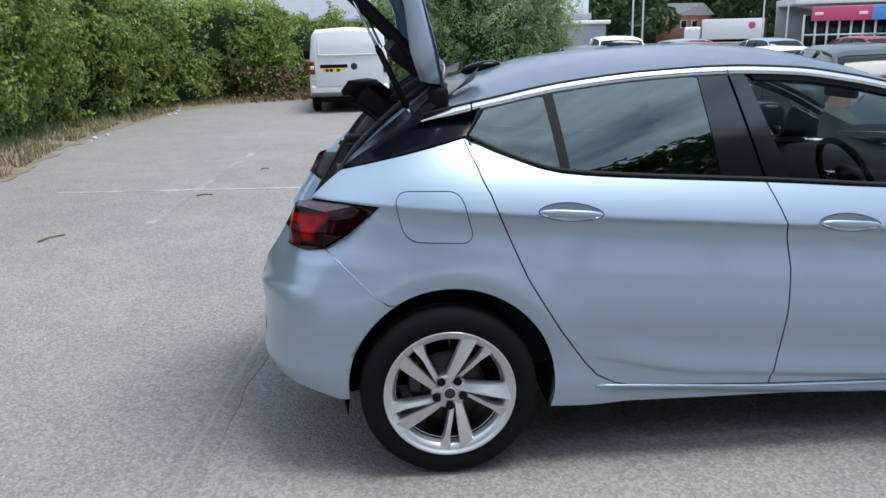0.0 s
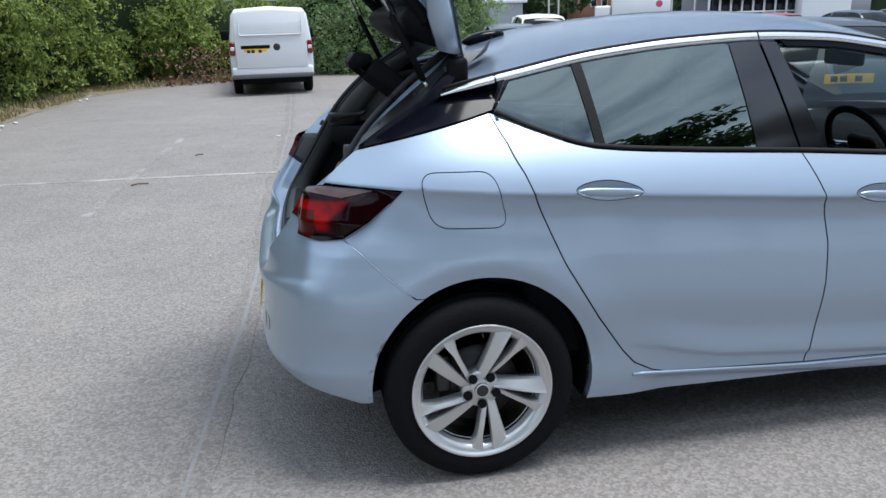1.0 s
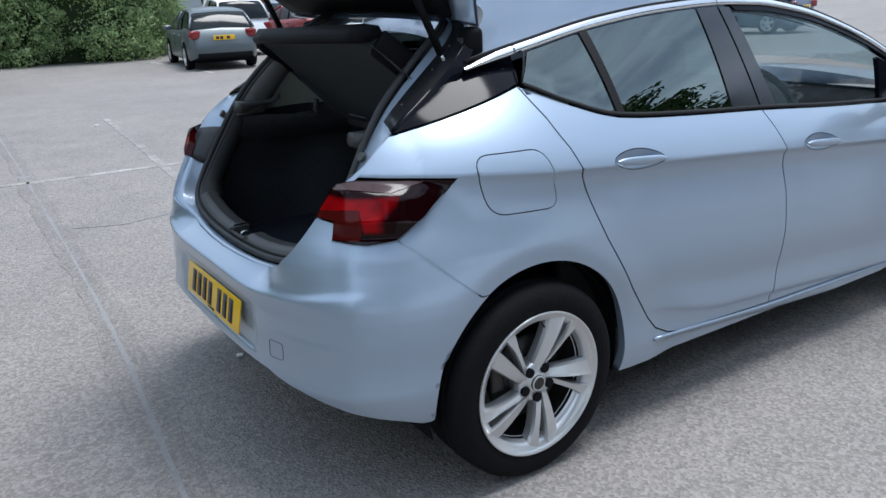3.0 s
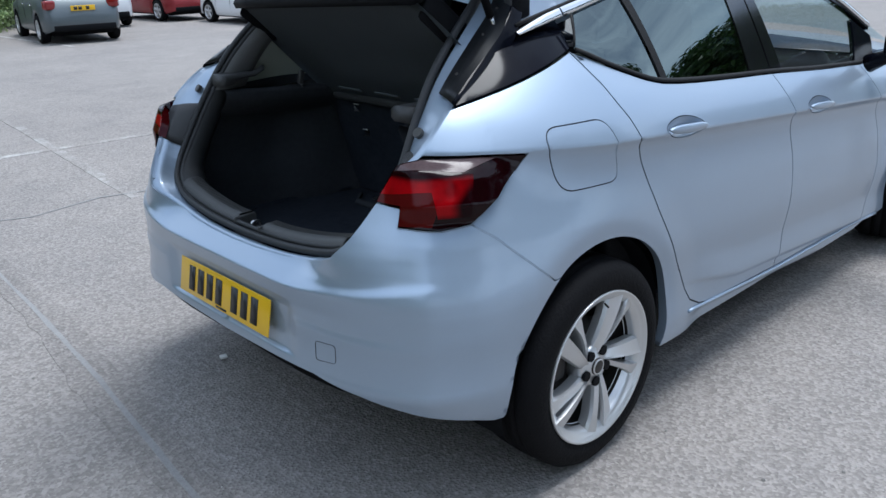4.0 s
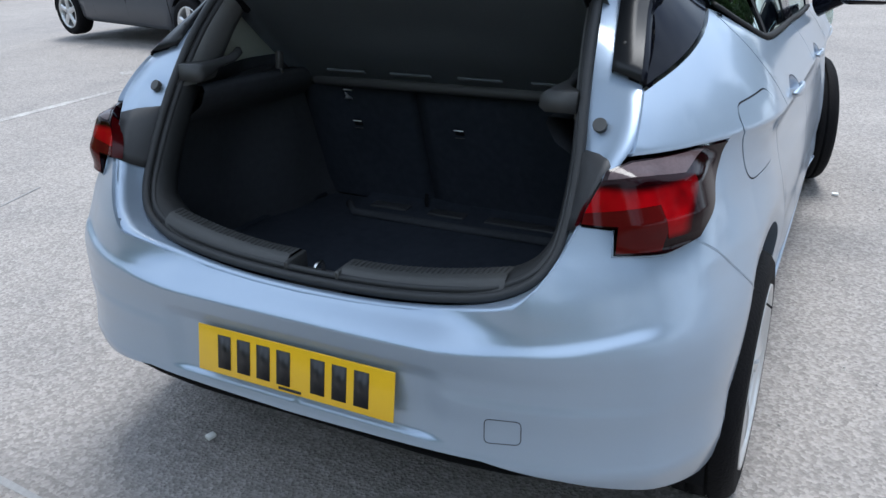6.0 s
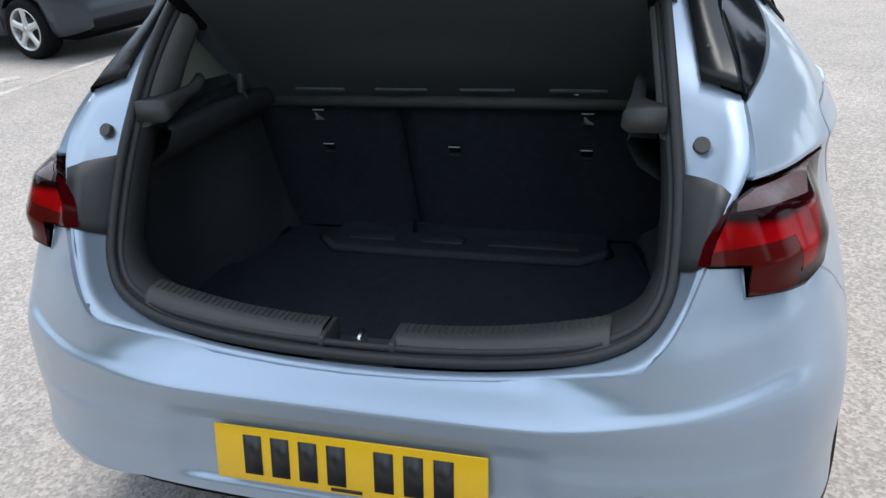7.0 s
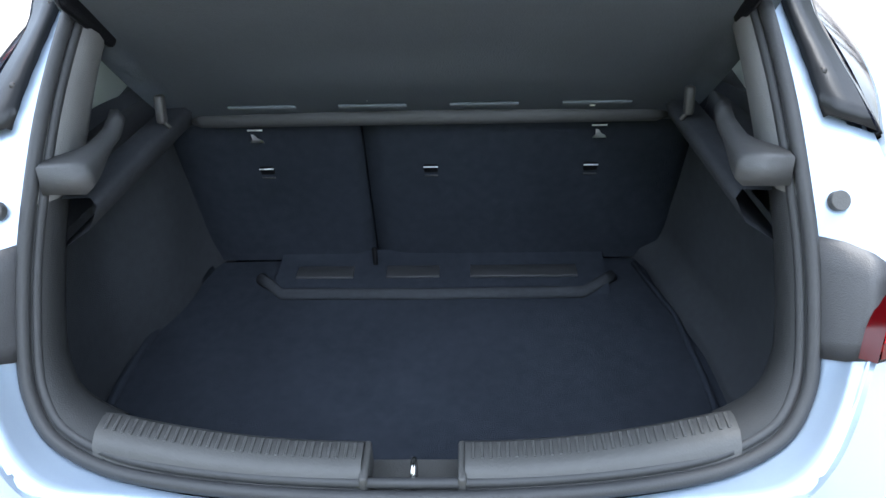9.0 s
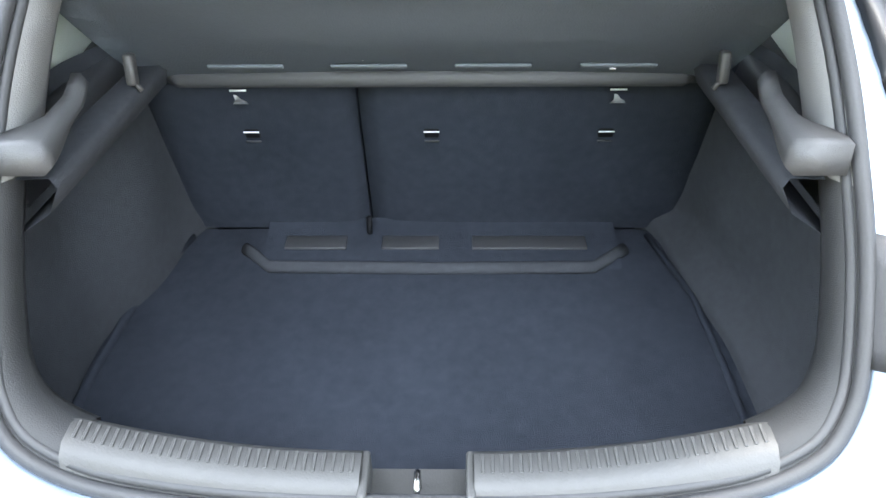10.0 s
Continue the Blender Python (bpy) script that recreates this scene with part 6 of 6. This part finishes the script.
def blades(name, count, t0, t1, high, mat, label, seed):
    rng = np.random.default_rng(seed)
    v, f = [], []
    for k in range(count):
        q, t = rng.uniform(0.0, 1), rng.uniform(t0, t1)
        a = np.array([np.interp(q * ce[-1], ce, [p[i] for p in EDGE]) for i in (0, 1)])
        b = np.array([np.interp(q * cb[-1], cb, [p[i] for p in BACK]) for i in (0, 1)])
        p = a + (b - a) * t
        if noise.noise(Vector((p[0] * 1.1, p[1] * 1.1, seed))) < -0.15:
            continue
        h, an, lean = high * rng.uniform(0.4, 1.3), rng.uniform(0, math.tau), rng.uniform(0.1, 0.8)
        w = np.array([math.cos(an), math.sin(an)]) * 0.012
        o = np.array([-math.sin(an), math.cos(an)]) * h * lean
        z = ground_z(*p) + 0.01 + 0.08 * t * (2 - t)
        i = len(v)
        v += [(*(p - w), z), (*(p + w), z), (*(p + o), z + h)]
        f.append((i, i + 1, i + 2))
    me = bpy.data.meshes.new(name)
    me.from_pydata([tuple(map(float, q)) for q in v], [], f)
    return tagged(put(name, me, mat, smooth=False), label, "grass", kind="stuff")


blades("dry_grass", 22000, 0.03, 0.66, 0.10, STRAW, "straw-coloured dry grass on the verge", 5)
blades("weeds", 12000, 0.34, 0.85, 0.17, WEED, "green weeds at the hedge foot", 6)
rng = np.random.default_rng(8)
pl = np.array([(rng.normal(-2.6, 0.9), 0, 0) for _ in range(500)])
pl[:, 1] = 21.4 + 0.28 * (pl[:, 0] + 2) + rng.normal(0, 0.3, 500)
pl[:, 2] = rng.uniform(0.0, 1.0, 500) ** 1.6 - 0.25
tagged(leaves("dead_bracken", pl, np.tile([0, -1, 0.6], (500, 1)), 0.13, DEAD, 9), "reddish brown dead growth at the hedge foot", "undergrowth", kind="stuff")
rng = np.random.default_rng(12)
for k in range(26):
    q = rng.uniform(0.55, 0.98)
    a = [np.interp(q * ce[-1], ce, [p[i] for p in EDGE]) for i in (0, 1)]
    sx = rng.uniform(0.03, 0.10)
    o = part("litter", box(sx, sx * 0.7, 0.03, (0, 0, 0), 0.008), LITTER)
    o.matrix_world = pose(a[0] + rng.uniform(-0.5, 0.3), a[1] + rng.uniform(-0.2, 0.5), ground_z(*a) + 0.02, 0, 0, rng.uniform(0, 180))
    tagged(o, "small scrap of pale litter on the verge", "litter", "litter")
for x, y, an, ln in ((-2.0, 4.75, 15, 0.16), (-2.9, 3.1, 60, 0.26), (-1.6, 6.4, 30, 0.1)):
    o = part("twig", tube([(-ln / 2, 0, 0.008), (0, 0.02, 0.014), (ln / 2, 0, 0.008)], 0.007, 6), WOOD)
    o.matrix_world = pose(x, y, ground_z(x, y), 0, 0, an)
    tagged(o, "short dry twig lying on the asphalt", "twig", "twigs")
for x, y, sx in ((-0.459, 0.542, 0.028), (0.55, 8.3, 0.05), (-0.70, 7.9, 0.05), (3.0, 6.9, 0.08), (2.4, -1.0, 0.03)):
    o = part("paper_scrap", box(sx, sx * 0.8, 0.012, (0, 0, 0.006), 0.003), LITTER)
    o.matrix_world = pose(x, y, ground_z(x, y) + 0.002, 0, 0, 37 * x)
    tagged(o, "small white scrap on the asphalt", "litter", "litter")


# loose chippings on the asphalt
rng = np.random.default_rng(21)
v, f = [], []
for _ in range(900):
    x, y = (rng.uniform(-2.6, 3.2), rng.uniform(-3.6, -0.95)) if rng.random() < 0.6 else (rng.uniform(-4.2, -0.8), rng.uniform(-1.5, 4.5))
    r, a = rng.uniform(0.0025, 0.007), rng.uniform(0, math.tau)
    i = len(v)
    v += [(x + r * math.cos(a + q), y + r * math.sin(a + q), 0.0) for q in (0, 1.5, 3.0, 4.6)]
    v += [(x + 0.5 * r * math.cos(a + q), y + 0.5 * r * math.sin(a + q), r * rng.uniform(0.6, 1.1)) for q in (0.4, 2.4, 4.2)]
    f += [(i, i + 1, i + 4), (i + 1, i + 5, i + 4), (i + 1, i + 2, i + 5), (i + 2, i + 3, i + 5), (i + 3, i + 6, i + 5), (i + 3, i, i + 6), (i, i + 4, i + 6), (i + 4, i + 5, i + 6)]
me = bpy.data.meshes.new("loose_chippings")
me.from_pydata([tuple(map(float, q)) for q in v], [], f)
CHIPPING = leaf_material("stone_chipping", (0.10, 0.095, 0.09), (0.52, 0.50, 0.47), 0.0)
tagged(put("loose_chippings", me, CHIPPING, smooth=False), "loose grey stone chippings on the asphalt", "gravel", kind="stuff")


# ---- parked cars ----
def paint(name, c, metal=0.5):
    return material(name, c, rough=0.40, metal=metal, coat=0.3, vary=0.05, scale=3)


SILVER = paint("silver_paint", (0.26, 0.31, 0.37), 0.5)
MID_GREY = paint("mid_grey_paint", (0.105, 0.125, 0.135), 0.4)
SUV_WHITE = paint("white_paint", (0.72, 0.73, 0.74), 0.0)
DARK_RED = paint("dark_red_paint", (0.24, 0.015, 0.02), 0.2)
CHARCOAL = paint("charcoal_paint", (0.036, 0.045, 0.060), 0.35)
BLUE_GREY = paint("blue_grey_paint", (0.035, 0.048, 0.062), 0.1)
NAVY = paint("navy_paint", (0.03, 0.045, 0.09), 0.3)
CAR_GLASS = material("car_glass", (0.010, 0.013, 0.016), rough=0.08, coat=0.0, spec=0.22)
LAMP_RED = material("lamp_red", (0.20, 0.007, 0.008), rough=0.15, coat=0.5)


def small_wheel(parent, x, y, r, s):
    w = tagged(new("wheel"))
    w.parent = parent
    w.matrix_local = pose(x, y, r, 0, 0, 0 if s < 0 else 180)
    part("tyre", lathe([(r * 0.68, -0.09), (r * 0.86, -0.105), (r * 0.97, -0.085), (r, -0.05), (r, 0.06), (r * 0.95, 0.1), (r * 0.68, 0.1)], 32), TYRE, w)
    part("rim", lathe([(r * 0.70, -0.092), (r * 0.67, -0.098), (r * 0.63, -0.08), (r * 0.60, 0.05)], 32), ALLOY, w)
    for k in range(5):
        a = math.radians(90 + 72 * k)
        ca, sa = math.cos(a), math.sin(a)
        rows = []
        for t, wd in ((0.10, 0.05), (0.4, 0.034), (0.68, 0.05)):
            rows.append([(r * t * ca - o * wd * sa, yy, r * t * sa + o * wd * ca) for o, yy in ((-1, -0.075), (-0.5, -0.09), (0.5, -0.09), (1, -0.075), (0, -0.05))])
        bm = loft(rows, closed=True)
        bmesh.ops.recalc_face_normals(bm, faces=bm.faces[:])
        part("spoke", bm, ALLOY, w, smooth=False)
    part("brake_disc", lathe([(0.0, -0.03), (r * 0.45, -0.03), (r * 0.45, 0.0)], 24), BRAKE, w)
    part("wheel_hub", lathe([(0.0, -0.092), (r * 0.14, -0.088), (r * 0.16, -0.06)], 20), ALLOY, w)
    return w


def parked_car(name, label, mat, m, deck, roof_line, half=0.87, wheelbase=2.6, r=0.315, plate_z=0.78, group="parked cars", lamps=(0.86, 0.10), trim=None):
    """A saloon, hatchback or off-roader: x ahead, rear axle at 0. deck: (x, height) of the body's top; roof_line: (x, height) of the glasshouse."""
    car2 = thing(name, label, "car", group, m)
    tail, nose = deck[0][0], deck[-1][0]
    dz = spline([p[0] for p in deck], [p[1] for p in deck])
    xs = np.linspace(tail, nose, 44)
    rows = []
    for x in xs:
        e = min(1, (x - tail) / 0.55)
        g = min(1, (nose - x) / 0.7)
        w = half * (1 - 0.20 * (1 - e) ** 2.2 - 0.24 * (1 - g) ** 2.2)
        top = float(dz(x))
        lift = 0.0
        for cx in (0.0, wheelbase):
            d = abs(x - cx)
            if d < r + 0.06:
                lift = math.sqrt((r + 0.06) ** 2 - d * d)
        base = max(0.23 + 0.10 * (1 - e) ** 2, r + lift if lift else 0)
        half_row = [(x, w * 0.93, base), (x, w * 0.985, base + 0.08 * (top - base)), (x, w, base + 0.40 * (top - base)), (x, w * 0.985, base + 0.72 * (top - base)), (x, w * 0.94, top - 0.02), (x, w * 0.86, top), (x, 0, top + 0.03)]
        rows.append([(a, -b, c) for a, b, c in half_row] + [(a, b, c) for a, b, c in half_row[-2::-1]])
    bm = loft(rows)
    for end in (rows[0], rows[-1]):
        bm.faces.new([bm.verts.new(p) for p in end])
    bmesh.ops.remove_doubles(bm, verts=bm.verts[:], dist=1e-4)
    bmesh.ops.recalc_face_normals(bm, faces=bm.faces[:])
    part("body", bm, mat, car2)
    part("underbody", box(nose - tail - 0.6, half * 1.5, 0.2, ((tail + nose) / 2, 0, 0.28)), BLACK_PLASTIC, car2)
    # glasshouse
    rz = spline([p[0] for p in roof_line], [p[1] for p in roof_line])
    gx = np.linspace(roof_line[0][0], roof_line[-1][0], 26)
    rows, skin = [], []
    for x in gx:
        zt, zb = float(rz(x)), float(dz(np.clip(x, tail, nose))) - 0.01
        t = min(1, max(0.0, (zt - zb) / 0.5))
        wb, wt = half * 0.90, half * (0.90 - 0.20 * t)
        hr = [(x, wb, zb), (x, (wb + wt) / 2 + 0.02, (zb + zt) / 2), (x, wt, zt - 0.05 * t), (x, wt * 0.86, zt), (x, 0, zt + 0.03 * t)]
        rows.append([(a, -b, c) for a, b, c in hr] + [(a, b, c) for a, b, c in hr[-2::-1]])
    bm = loft(rows)
    bmesh.ops.recalc_face_normals(bm, faces=bm.faces[:])
    part("glasshouse", bm, CAR_GLASS, car2, "dark glass all round")
    hi = max(p[1] for p in roof_line)
    skin = [[(a, b, c + 0.006) for a, b, c in row[2:7]] for row, x in zip(rows, gx) if float(rz(x)) > hi - 0.13]
    if len(skin) > 1:
        part("roof", loft(skin), mat, car2)
    for s in (-1, 1):
        for f in (0.0, 0.40, 0.62, 1.0):
            x = roof_line[0][0] + (roof_line[-1][0] - roof_line[0][0]) * f
            k = int(round(f * 25))
            row = rows[k]
            seq = row[:3] if s < 0 else row[-3:][::-1]
            if f in (0.0, 1.0):
                edge = [row[2 if s < 0 else -3] for row in (rows[:9] if f == 0 else rows[-9:])]
                part("pillar", tube(edge, 0.03, 6), mat, car2)
            else:
                part("pillar", tube([(p[0], p[1] + s * 0.004, p[2]) for p in seq], 0.022, 6), BLACK_GLOSS if f == 0.40 else mat, car2)
        zl, hl = lamps
        part("tail_lamp", box(0.16, 0.26, hl * 2, (tail + 0.10, s * (half - 0.19), zl), 0.04, (0, 0, s * 24), seg=3), LAMP_RED, car2, "red tail lamp")
        part("headlamp", box(0.2, 0.28, 0.14, (nose - 0.16, s * (half - 0.27), 0.66), 0.05, (0, 0, -s * 28), seg=3), CHROME, car2)
        part("door_mirror", box(0.12, 0.2, 0.13, (1.75, s * (half + 0.09), 0.98), 0.04, seg=3), mat, car2)
        for x in (0.35, 1.28, 2.1):
            part("door_joint", tube([(x, s * (half * 0.987), 0.90), (x + 0.02, s * half * 1.002, 0.6), (x, s * half * 0.985, 0.34)], 0.004, 5), RUBBER, car2)
        for x in (0.5, 1.42):
            part("door_handle", box(0.17, 0.03, 0.03, (x, s * (half * 1.0), 0.84), 0.01), trim or mat, car2)
        for x in (0.0, wheelbase):
            small_wheel(car2, x, s * (half - 0.095), r, s)
            arc2 = [[(x + (r + 0.055) * math.cos(a), s * yy, r + (r + 0.055) * math.sin(a)) for yy in (half - 0.02, half - 0.3)] for a in np.linspace(0, math.pi, 14)]
            part("arch_liner", loft(arc2), BLACK_PLASTIC, car2)
    part("bumper_lower", box(0.10, half * 1.55, 0.14, (tail + 0.04, 0, 0.36), 0.03), BLACK_PLASTIC, car2)
    p = part("number_plate", box(0.012, 0.52, 0.111, (tail - 0.012, 0, plate_z), 0.002), PLATE_YELLOW, car2, "yellow rear number plate")
    for y in (0.16, 0.06, -0.10):
        part("plate_bar", box(0.004, 0.075, 0.07, (tail - 0.019, y, plate_z)), INK, p, "plain black bar")
    return car2


HATCH_DECK = [(-0.78, 0.55), (-0.74, 0.92), (-0.5, 1.0), (0.2, 0.99), (1.0, 0.95), (2.0, 0.93), (2.3, 0.93), (2.9, 0.84), (3.3, 0.70), (3.42, 0.5)]
HATCH_ROOF = [(-0.62, 1.0), (-0.42, 1.25), (-0.15, 1.40), (0.5, 1.45), (1.1, 1.45), (1.5, 1.38), (2.25, 0.95)]
SUV_DECK = [(-0.80, 0.65), (-0.78, 1.05), (-0.5, 1.10), (1.0, 1.06), (2.1, 1.04), (2.9, 0.98), (3.35, 0.8), (3.45, 0.55)]
SUV_ROOF = [(-0.74, 1.08), (-0.62, 1.45), (-0.4, 1.62), (0.6, 1.68), (1.3, 1.64), (2.1, 1.06)]


def spot(x, y, turn):
    x, y = far(x, y)
    return pose(x, y, ground_z(x, y), 0, 0, turn)


parked_car("hatchback_car", "mid-grey hatchback with chrome tail trim, parked nose to the hedge", MID_GREY, spot(4.42, 14.25, 82), HATCH_DECK, HATCH_ROOF, trim=CHROME)
parked_car("off_roader", "white tall estate car parked beside other cars", SUV_WHITE, spot(6.0, 17.3, 84), SUV_DECK, SUV_ROOF, r=0.34, half=0.9)
parked_car("hatchback_car", "dark red hatchback parked behind a white car", DARK_RED, spot(8.3, 17.5, 92), HATCH_DECK, HATCH_ROOF)
parked_car("saloon_car", "white car parked with its nose to the hedge", SUV_WHITE, spot(8.9, 13.9, 90) @ Matrix.Diagonal((1, 1, 0.93, 1)), HATCH_DECK, HATCH_ROOF)
parked_car("estate_car", "charcoal estate car with five-spoke alloy wheels", CHARCOAL, spot(5.58, 5.27, 76.9) @ Matrix.Diagonal((0.95, 1, 0.90, 1)), HATCH_DECK, HATCH_ROOF, wheelbase=2.86, r=0.32)
for x, y, an, mt, lb in ((12.5, 21.5, 95, SILVER, "silver hatchback in the far row"), (15.4, 21.0, 95, DARK_RED, "dark red hatchback in the far row"), (18.2, 20.6, 95, BLUE_GREY, "grey-blue hatchback in the far row"),
                         (21.2, 22.0, 95, NAVY, "navy hatchback in the far row"), (10.2, 24.5, 20, SILVER, "silver hatchback crossing the far row"), (15.2, 11.5, 100, CHARCOAL, "charcoal hatchback in the far row"), (18.4, 10.5, 100, NAVY, "dark blue hatchback in the far row")):
    parked_car("hatchback_car", lb, mt, spot(x, y, an), HATCH_DECK, HATCH_ROOF)

# ---- white panel van ----
van = thing("panel_van", "white panel van parked with its tail to the car park", "van", m=spot(-0.80, 13.6, 92) @ Matrix.Diagonal((1, 1.02, 1.03, 1)))
rows = []
for x, w, zt, zb in ((0.0, 0.90, 1.86, 0.50), (0.03, 0.935, 1.91, 0.44), (0.12, 0.95, 1.95, 0.40), (1.5, 0.955, 1.97, 0.34), (3.3, 0.955, 1.96, 0.34), (3.9, 0.94, 1.70, 0.34), (4.5, 0.92, 1.12, 0.34), (5.0, 0.84, 0.95, 0.38)):
    hr = [(x, w * 0.94, zb), (x, w, zb + 0.12), (x, w * 1.0, zb + 0.50), (x, w * 0.985, zb + (zt - zb) * 0.50), (x, w * 0.90, zt - 0.16), (x, w * 0.80, zt - 0.03), (x, 0, zt + 0.02)]
    rows.append([(a, -b, c) for a, b, c in hr] + [(a, b, c) for a, b, c in hr[-2::-1]])
bm = loft(rows)
for end in (rows[0], rows[-1]):
    bm.faces.new([bm.verts.new(p) for p in end])
bmesh.ops.remove_doubles(bm, verts=bm.verts[:], dist=1e-4)
bmesh.ops.recalc_face_normals(bm, faces=bm.faces[:])
part("body", bm, VAN_WHITE, van)
gate2 = part("tailgate", box(0.03, 1.62, 1.24, (-0.012, 0, 1.24), 0.012, (0, 4, 0)), VAN_WHITE, van, "white blank tailgate")
part("blank_window_panel", box(0.02, 1.42, 0.48, (0.005, 0, 1.58), 0.05, (0, 8, 0), seg=3), VAN_WHITE, gate2)
part("plate_recess", box(0.03, 0.66, 0.085, (-0.034, 0.36, 1.085), 0.02), BLACK_PLASTIC, gate2)
p = part("number_plate", box(0.01, 0.52, 0.11, (-0.040, 0.36, 0.995), 0.002), PLATE_YELLOW, gate2, "yellow rear number plate")
for y in (0.52, 0.42, 0.26):
    part("plate_bar", box(0.004, 0.075, 0.07, (-0.047, y, 0.995)), INK, p, "plain black bar")
bm = lathe([(0.0, -0.01), (0.075, -0.01), (0.085, 0.0), (0.085, 0.02)], 28)
o = part("round_badge", bm, BRAKE, gate2, "plain round dark badge")
o.matrix_local = pose(-0.034, -0.12, 1.07, 0, 0, -90)
part("gate_handle", box(0.02, 0.34, 0.03, (-0.035, 0.36, 0.76), 0.01), BLACK_PLASTIC, gate2)
part("model_badge", box(0.01, 0.13, 0.025, (-0.032, -0.62, 0.80), 0.004), CHROME, gate2)
part("rear_bumper", box(0.20, 1.86, 0.26, (0.04, 0, 0.52), 0.06, seg=3), VAN_WHITE, van)
part("bumper_strip", box(0.06, 1.84, 0.10, (-0.05, 0, 0.44), 0.02), GREY_PLASTIC, van)
for s in (-1, 1):
    part("tail_lamp", box(0.10, 0.12, 0.30, (0.015, s * 0.875, 1.06), 0.03, seg=3), LAMP_RED, van, "red tail lamp")
    part("clear_lens", box(0.02, 0.09, 0.08, (-0.038, s * 0.875, 1.06), 0.01), SUV_WHITE, van)
    part("door_mirror", box(0.14, 0.22, 0.26, (3.7, s * 1.12, 1.30), 0.05, seg=3), BLACK_PLASTIC, van)
    for x in (0.85, 3.85):
        small_wheel(van, x, s * 0.83, 0.335, s)
part("underbody", box(4.6, 1.5, 0.2, (2.4, 0, 0.36)), BLACK_PLASTIC, van)
# black board added below the tail as the shade beneath the van
part("shadow_skirt", box(0.05, 1.5, 0.16, (0.12, 0, 0.36)), BLACK_PLASTIC, van)

# ---- buildings ----
shed = thing("warehouse", "large white clad warehouse behind the hedge", "building", m=pose(0, 0, -0.3))
part("wall", box(21.5, 14, 9.0, (1.2, 49, 4.5), 0.05), CLADDING, shed)
part("gutter", box(21.7, 0.3, 0.35, (1.2, 41.9, 2.65), 0.04), GREY_CLAD, shed)
for k in range(22):
    part("cladding_rib", box(0.06, 0.05, 9.0, (-9.4 + k * 1.0, 41.97, 4.5)), CLADDING, shed, smooth=False)
part("side_wing", box(1.9, 4.0, 2.0, (11.3, 41.5, 1.2), 0.05), GREY_CLAD, shed)
part("wing_roof", box(2.3, 4.4, 0.2, (11.3, 41.5, 2.3), 0.05), CLADDING, shed)
house = thing("house", "small red brick house among the trees", "house", m=pose(36.5, 91, -0.3, 0, 0, 10) @ Matrix.Diagonal((0.75, 0.75, 0.75, 1)))
part("wall", box(6, 6, 4.6, (0, 0, 2.3)), BRICK, house)
bm = loft([[(-3.4, -3.3, 4.5), (-3.4, 0, 6.4), (-3.4, 3.3, 4.5)], [(3.4, -3.3, 4.5), (3.4, 0, 6.4), (3.4, 3.3, 4.5)]])
part("roof", thick(bm, 0.15), GREY_CLAD, house)
for x in (-1.8, 0.1, 1.9):
    w = part("window", box(1.1, 0.12, 1.2, (x, -3.03, 3.2), 0.02), CLADDING, house)
    part("pane", box(0.9, 0.04, 1.0, (x, -3.1, 3.2)), CAR_GLASS, w)
lorry = thing("lorry", "white box lorry with a plain round red emblem", "lorry", m=pose(38.5, 82, -0.5, 0, 0, 155))
part("box_body", box(6.2, 2.4, 2.1, (0, 0, 1.95), 0.05), SUV_WHITE, lorry)
part("cab", box(1.7, 2.2, 1.9, (4.1, 0, 1.3), 0.25, seg=4), SUV_WHITE, lorry)
for s in (-1, 1):
    for x in (-1.9, 3.9):
        small_wheel(lorry, x, s * 1.0, 0.45, s)
    bm = bmesh.new()
    bmesh.ops.create_uvsphere(bm, u_segments=18, v_segments=10, radius=1, matrix=pose(-1.9, s * 1.205, 2.30) @ Matrix.Diagonal((0.36, 0.015, 0.36, 1)))
    part("red_emblem", bm, PINK, lorry, "plain round red emblem")
part("chassis", box(7.5, 0.9, 0.25, (0.8, 0, 0.75)), BLACK_PLASTIC, lorry)
shop = thing("car_showroom", "white glazed showroom with a pink and blue fascia", "building", m=pose(37.2, 56.5, -0.3, 0, 0, -18))
part("roof_slab", box(14, 9, 0.5, (2, 4, 3.75), 0.06), CLADDING, shop)
part("fascia", box(4.2, 0.25, 1.05, (-1.7, -0.55, 2.75), 0.03), PINK, shop, "pink sign band")
part("fascia_end", box(1.9, 0.26, 1.06, (1.36, -0.56, 2.75), 0.03), SIGN_BLUE, shop, "blue sign band")
for x in (-3.3, -0.2):
    part("sign_bar", box(0.6, 0.05, 0.2, (x, -0.70, 2.75), 0.01), SUV_WHITE, shop, "plain white bar")
part("back_wall", box(16, 0.3, 3.8, (3, 8, 1.9)), GREY_CLAD, shop)
for k in range(9):
    part("mullion", box(0.14, 0.2, 2.7, (-4.2 + k * 0.85, 0.0, 1.35)), CLADDING, shop)
for k in range(8):
    part("pane", box(0.70, 0.03, 2.6, (-3.78 + k * 0.85, 0.03, 1.32)), CAR_GLASS, shop)
part("transom", box(7.0, 0.2, 0.12, (-0.7, -0.01, 1.2)), CLADDING, shop)
part("entrance_tower", box(3.6, 4, 7.5, (4.2, 0.2, 3.75), 0.05), CLADDING, shop)
for x, y, h in ((13.2, 38, 9), (13.9, 38.5, 9), (24.6, 47, 10), (26.2, 47, 10)):
    pole = thing("street_lamp", "slim grey lamp post in the car park", "street lamp", "lamp posts", pose(x, y, 0))
    part("post", tube([(0, 0, 0), (0, 0, h * 0.5), (0, 0, h)], [0.05, 0.045, 0.035], 8), CLADDING, pole)
    part("lamp_head", box(0.7, 0.25, 0.12, (0.3, 0, h), 0.04), GREY_PLASTIC, pole)
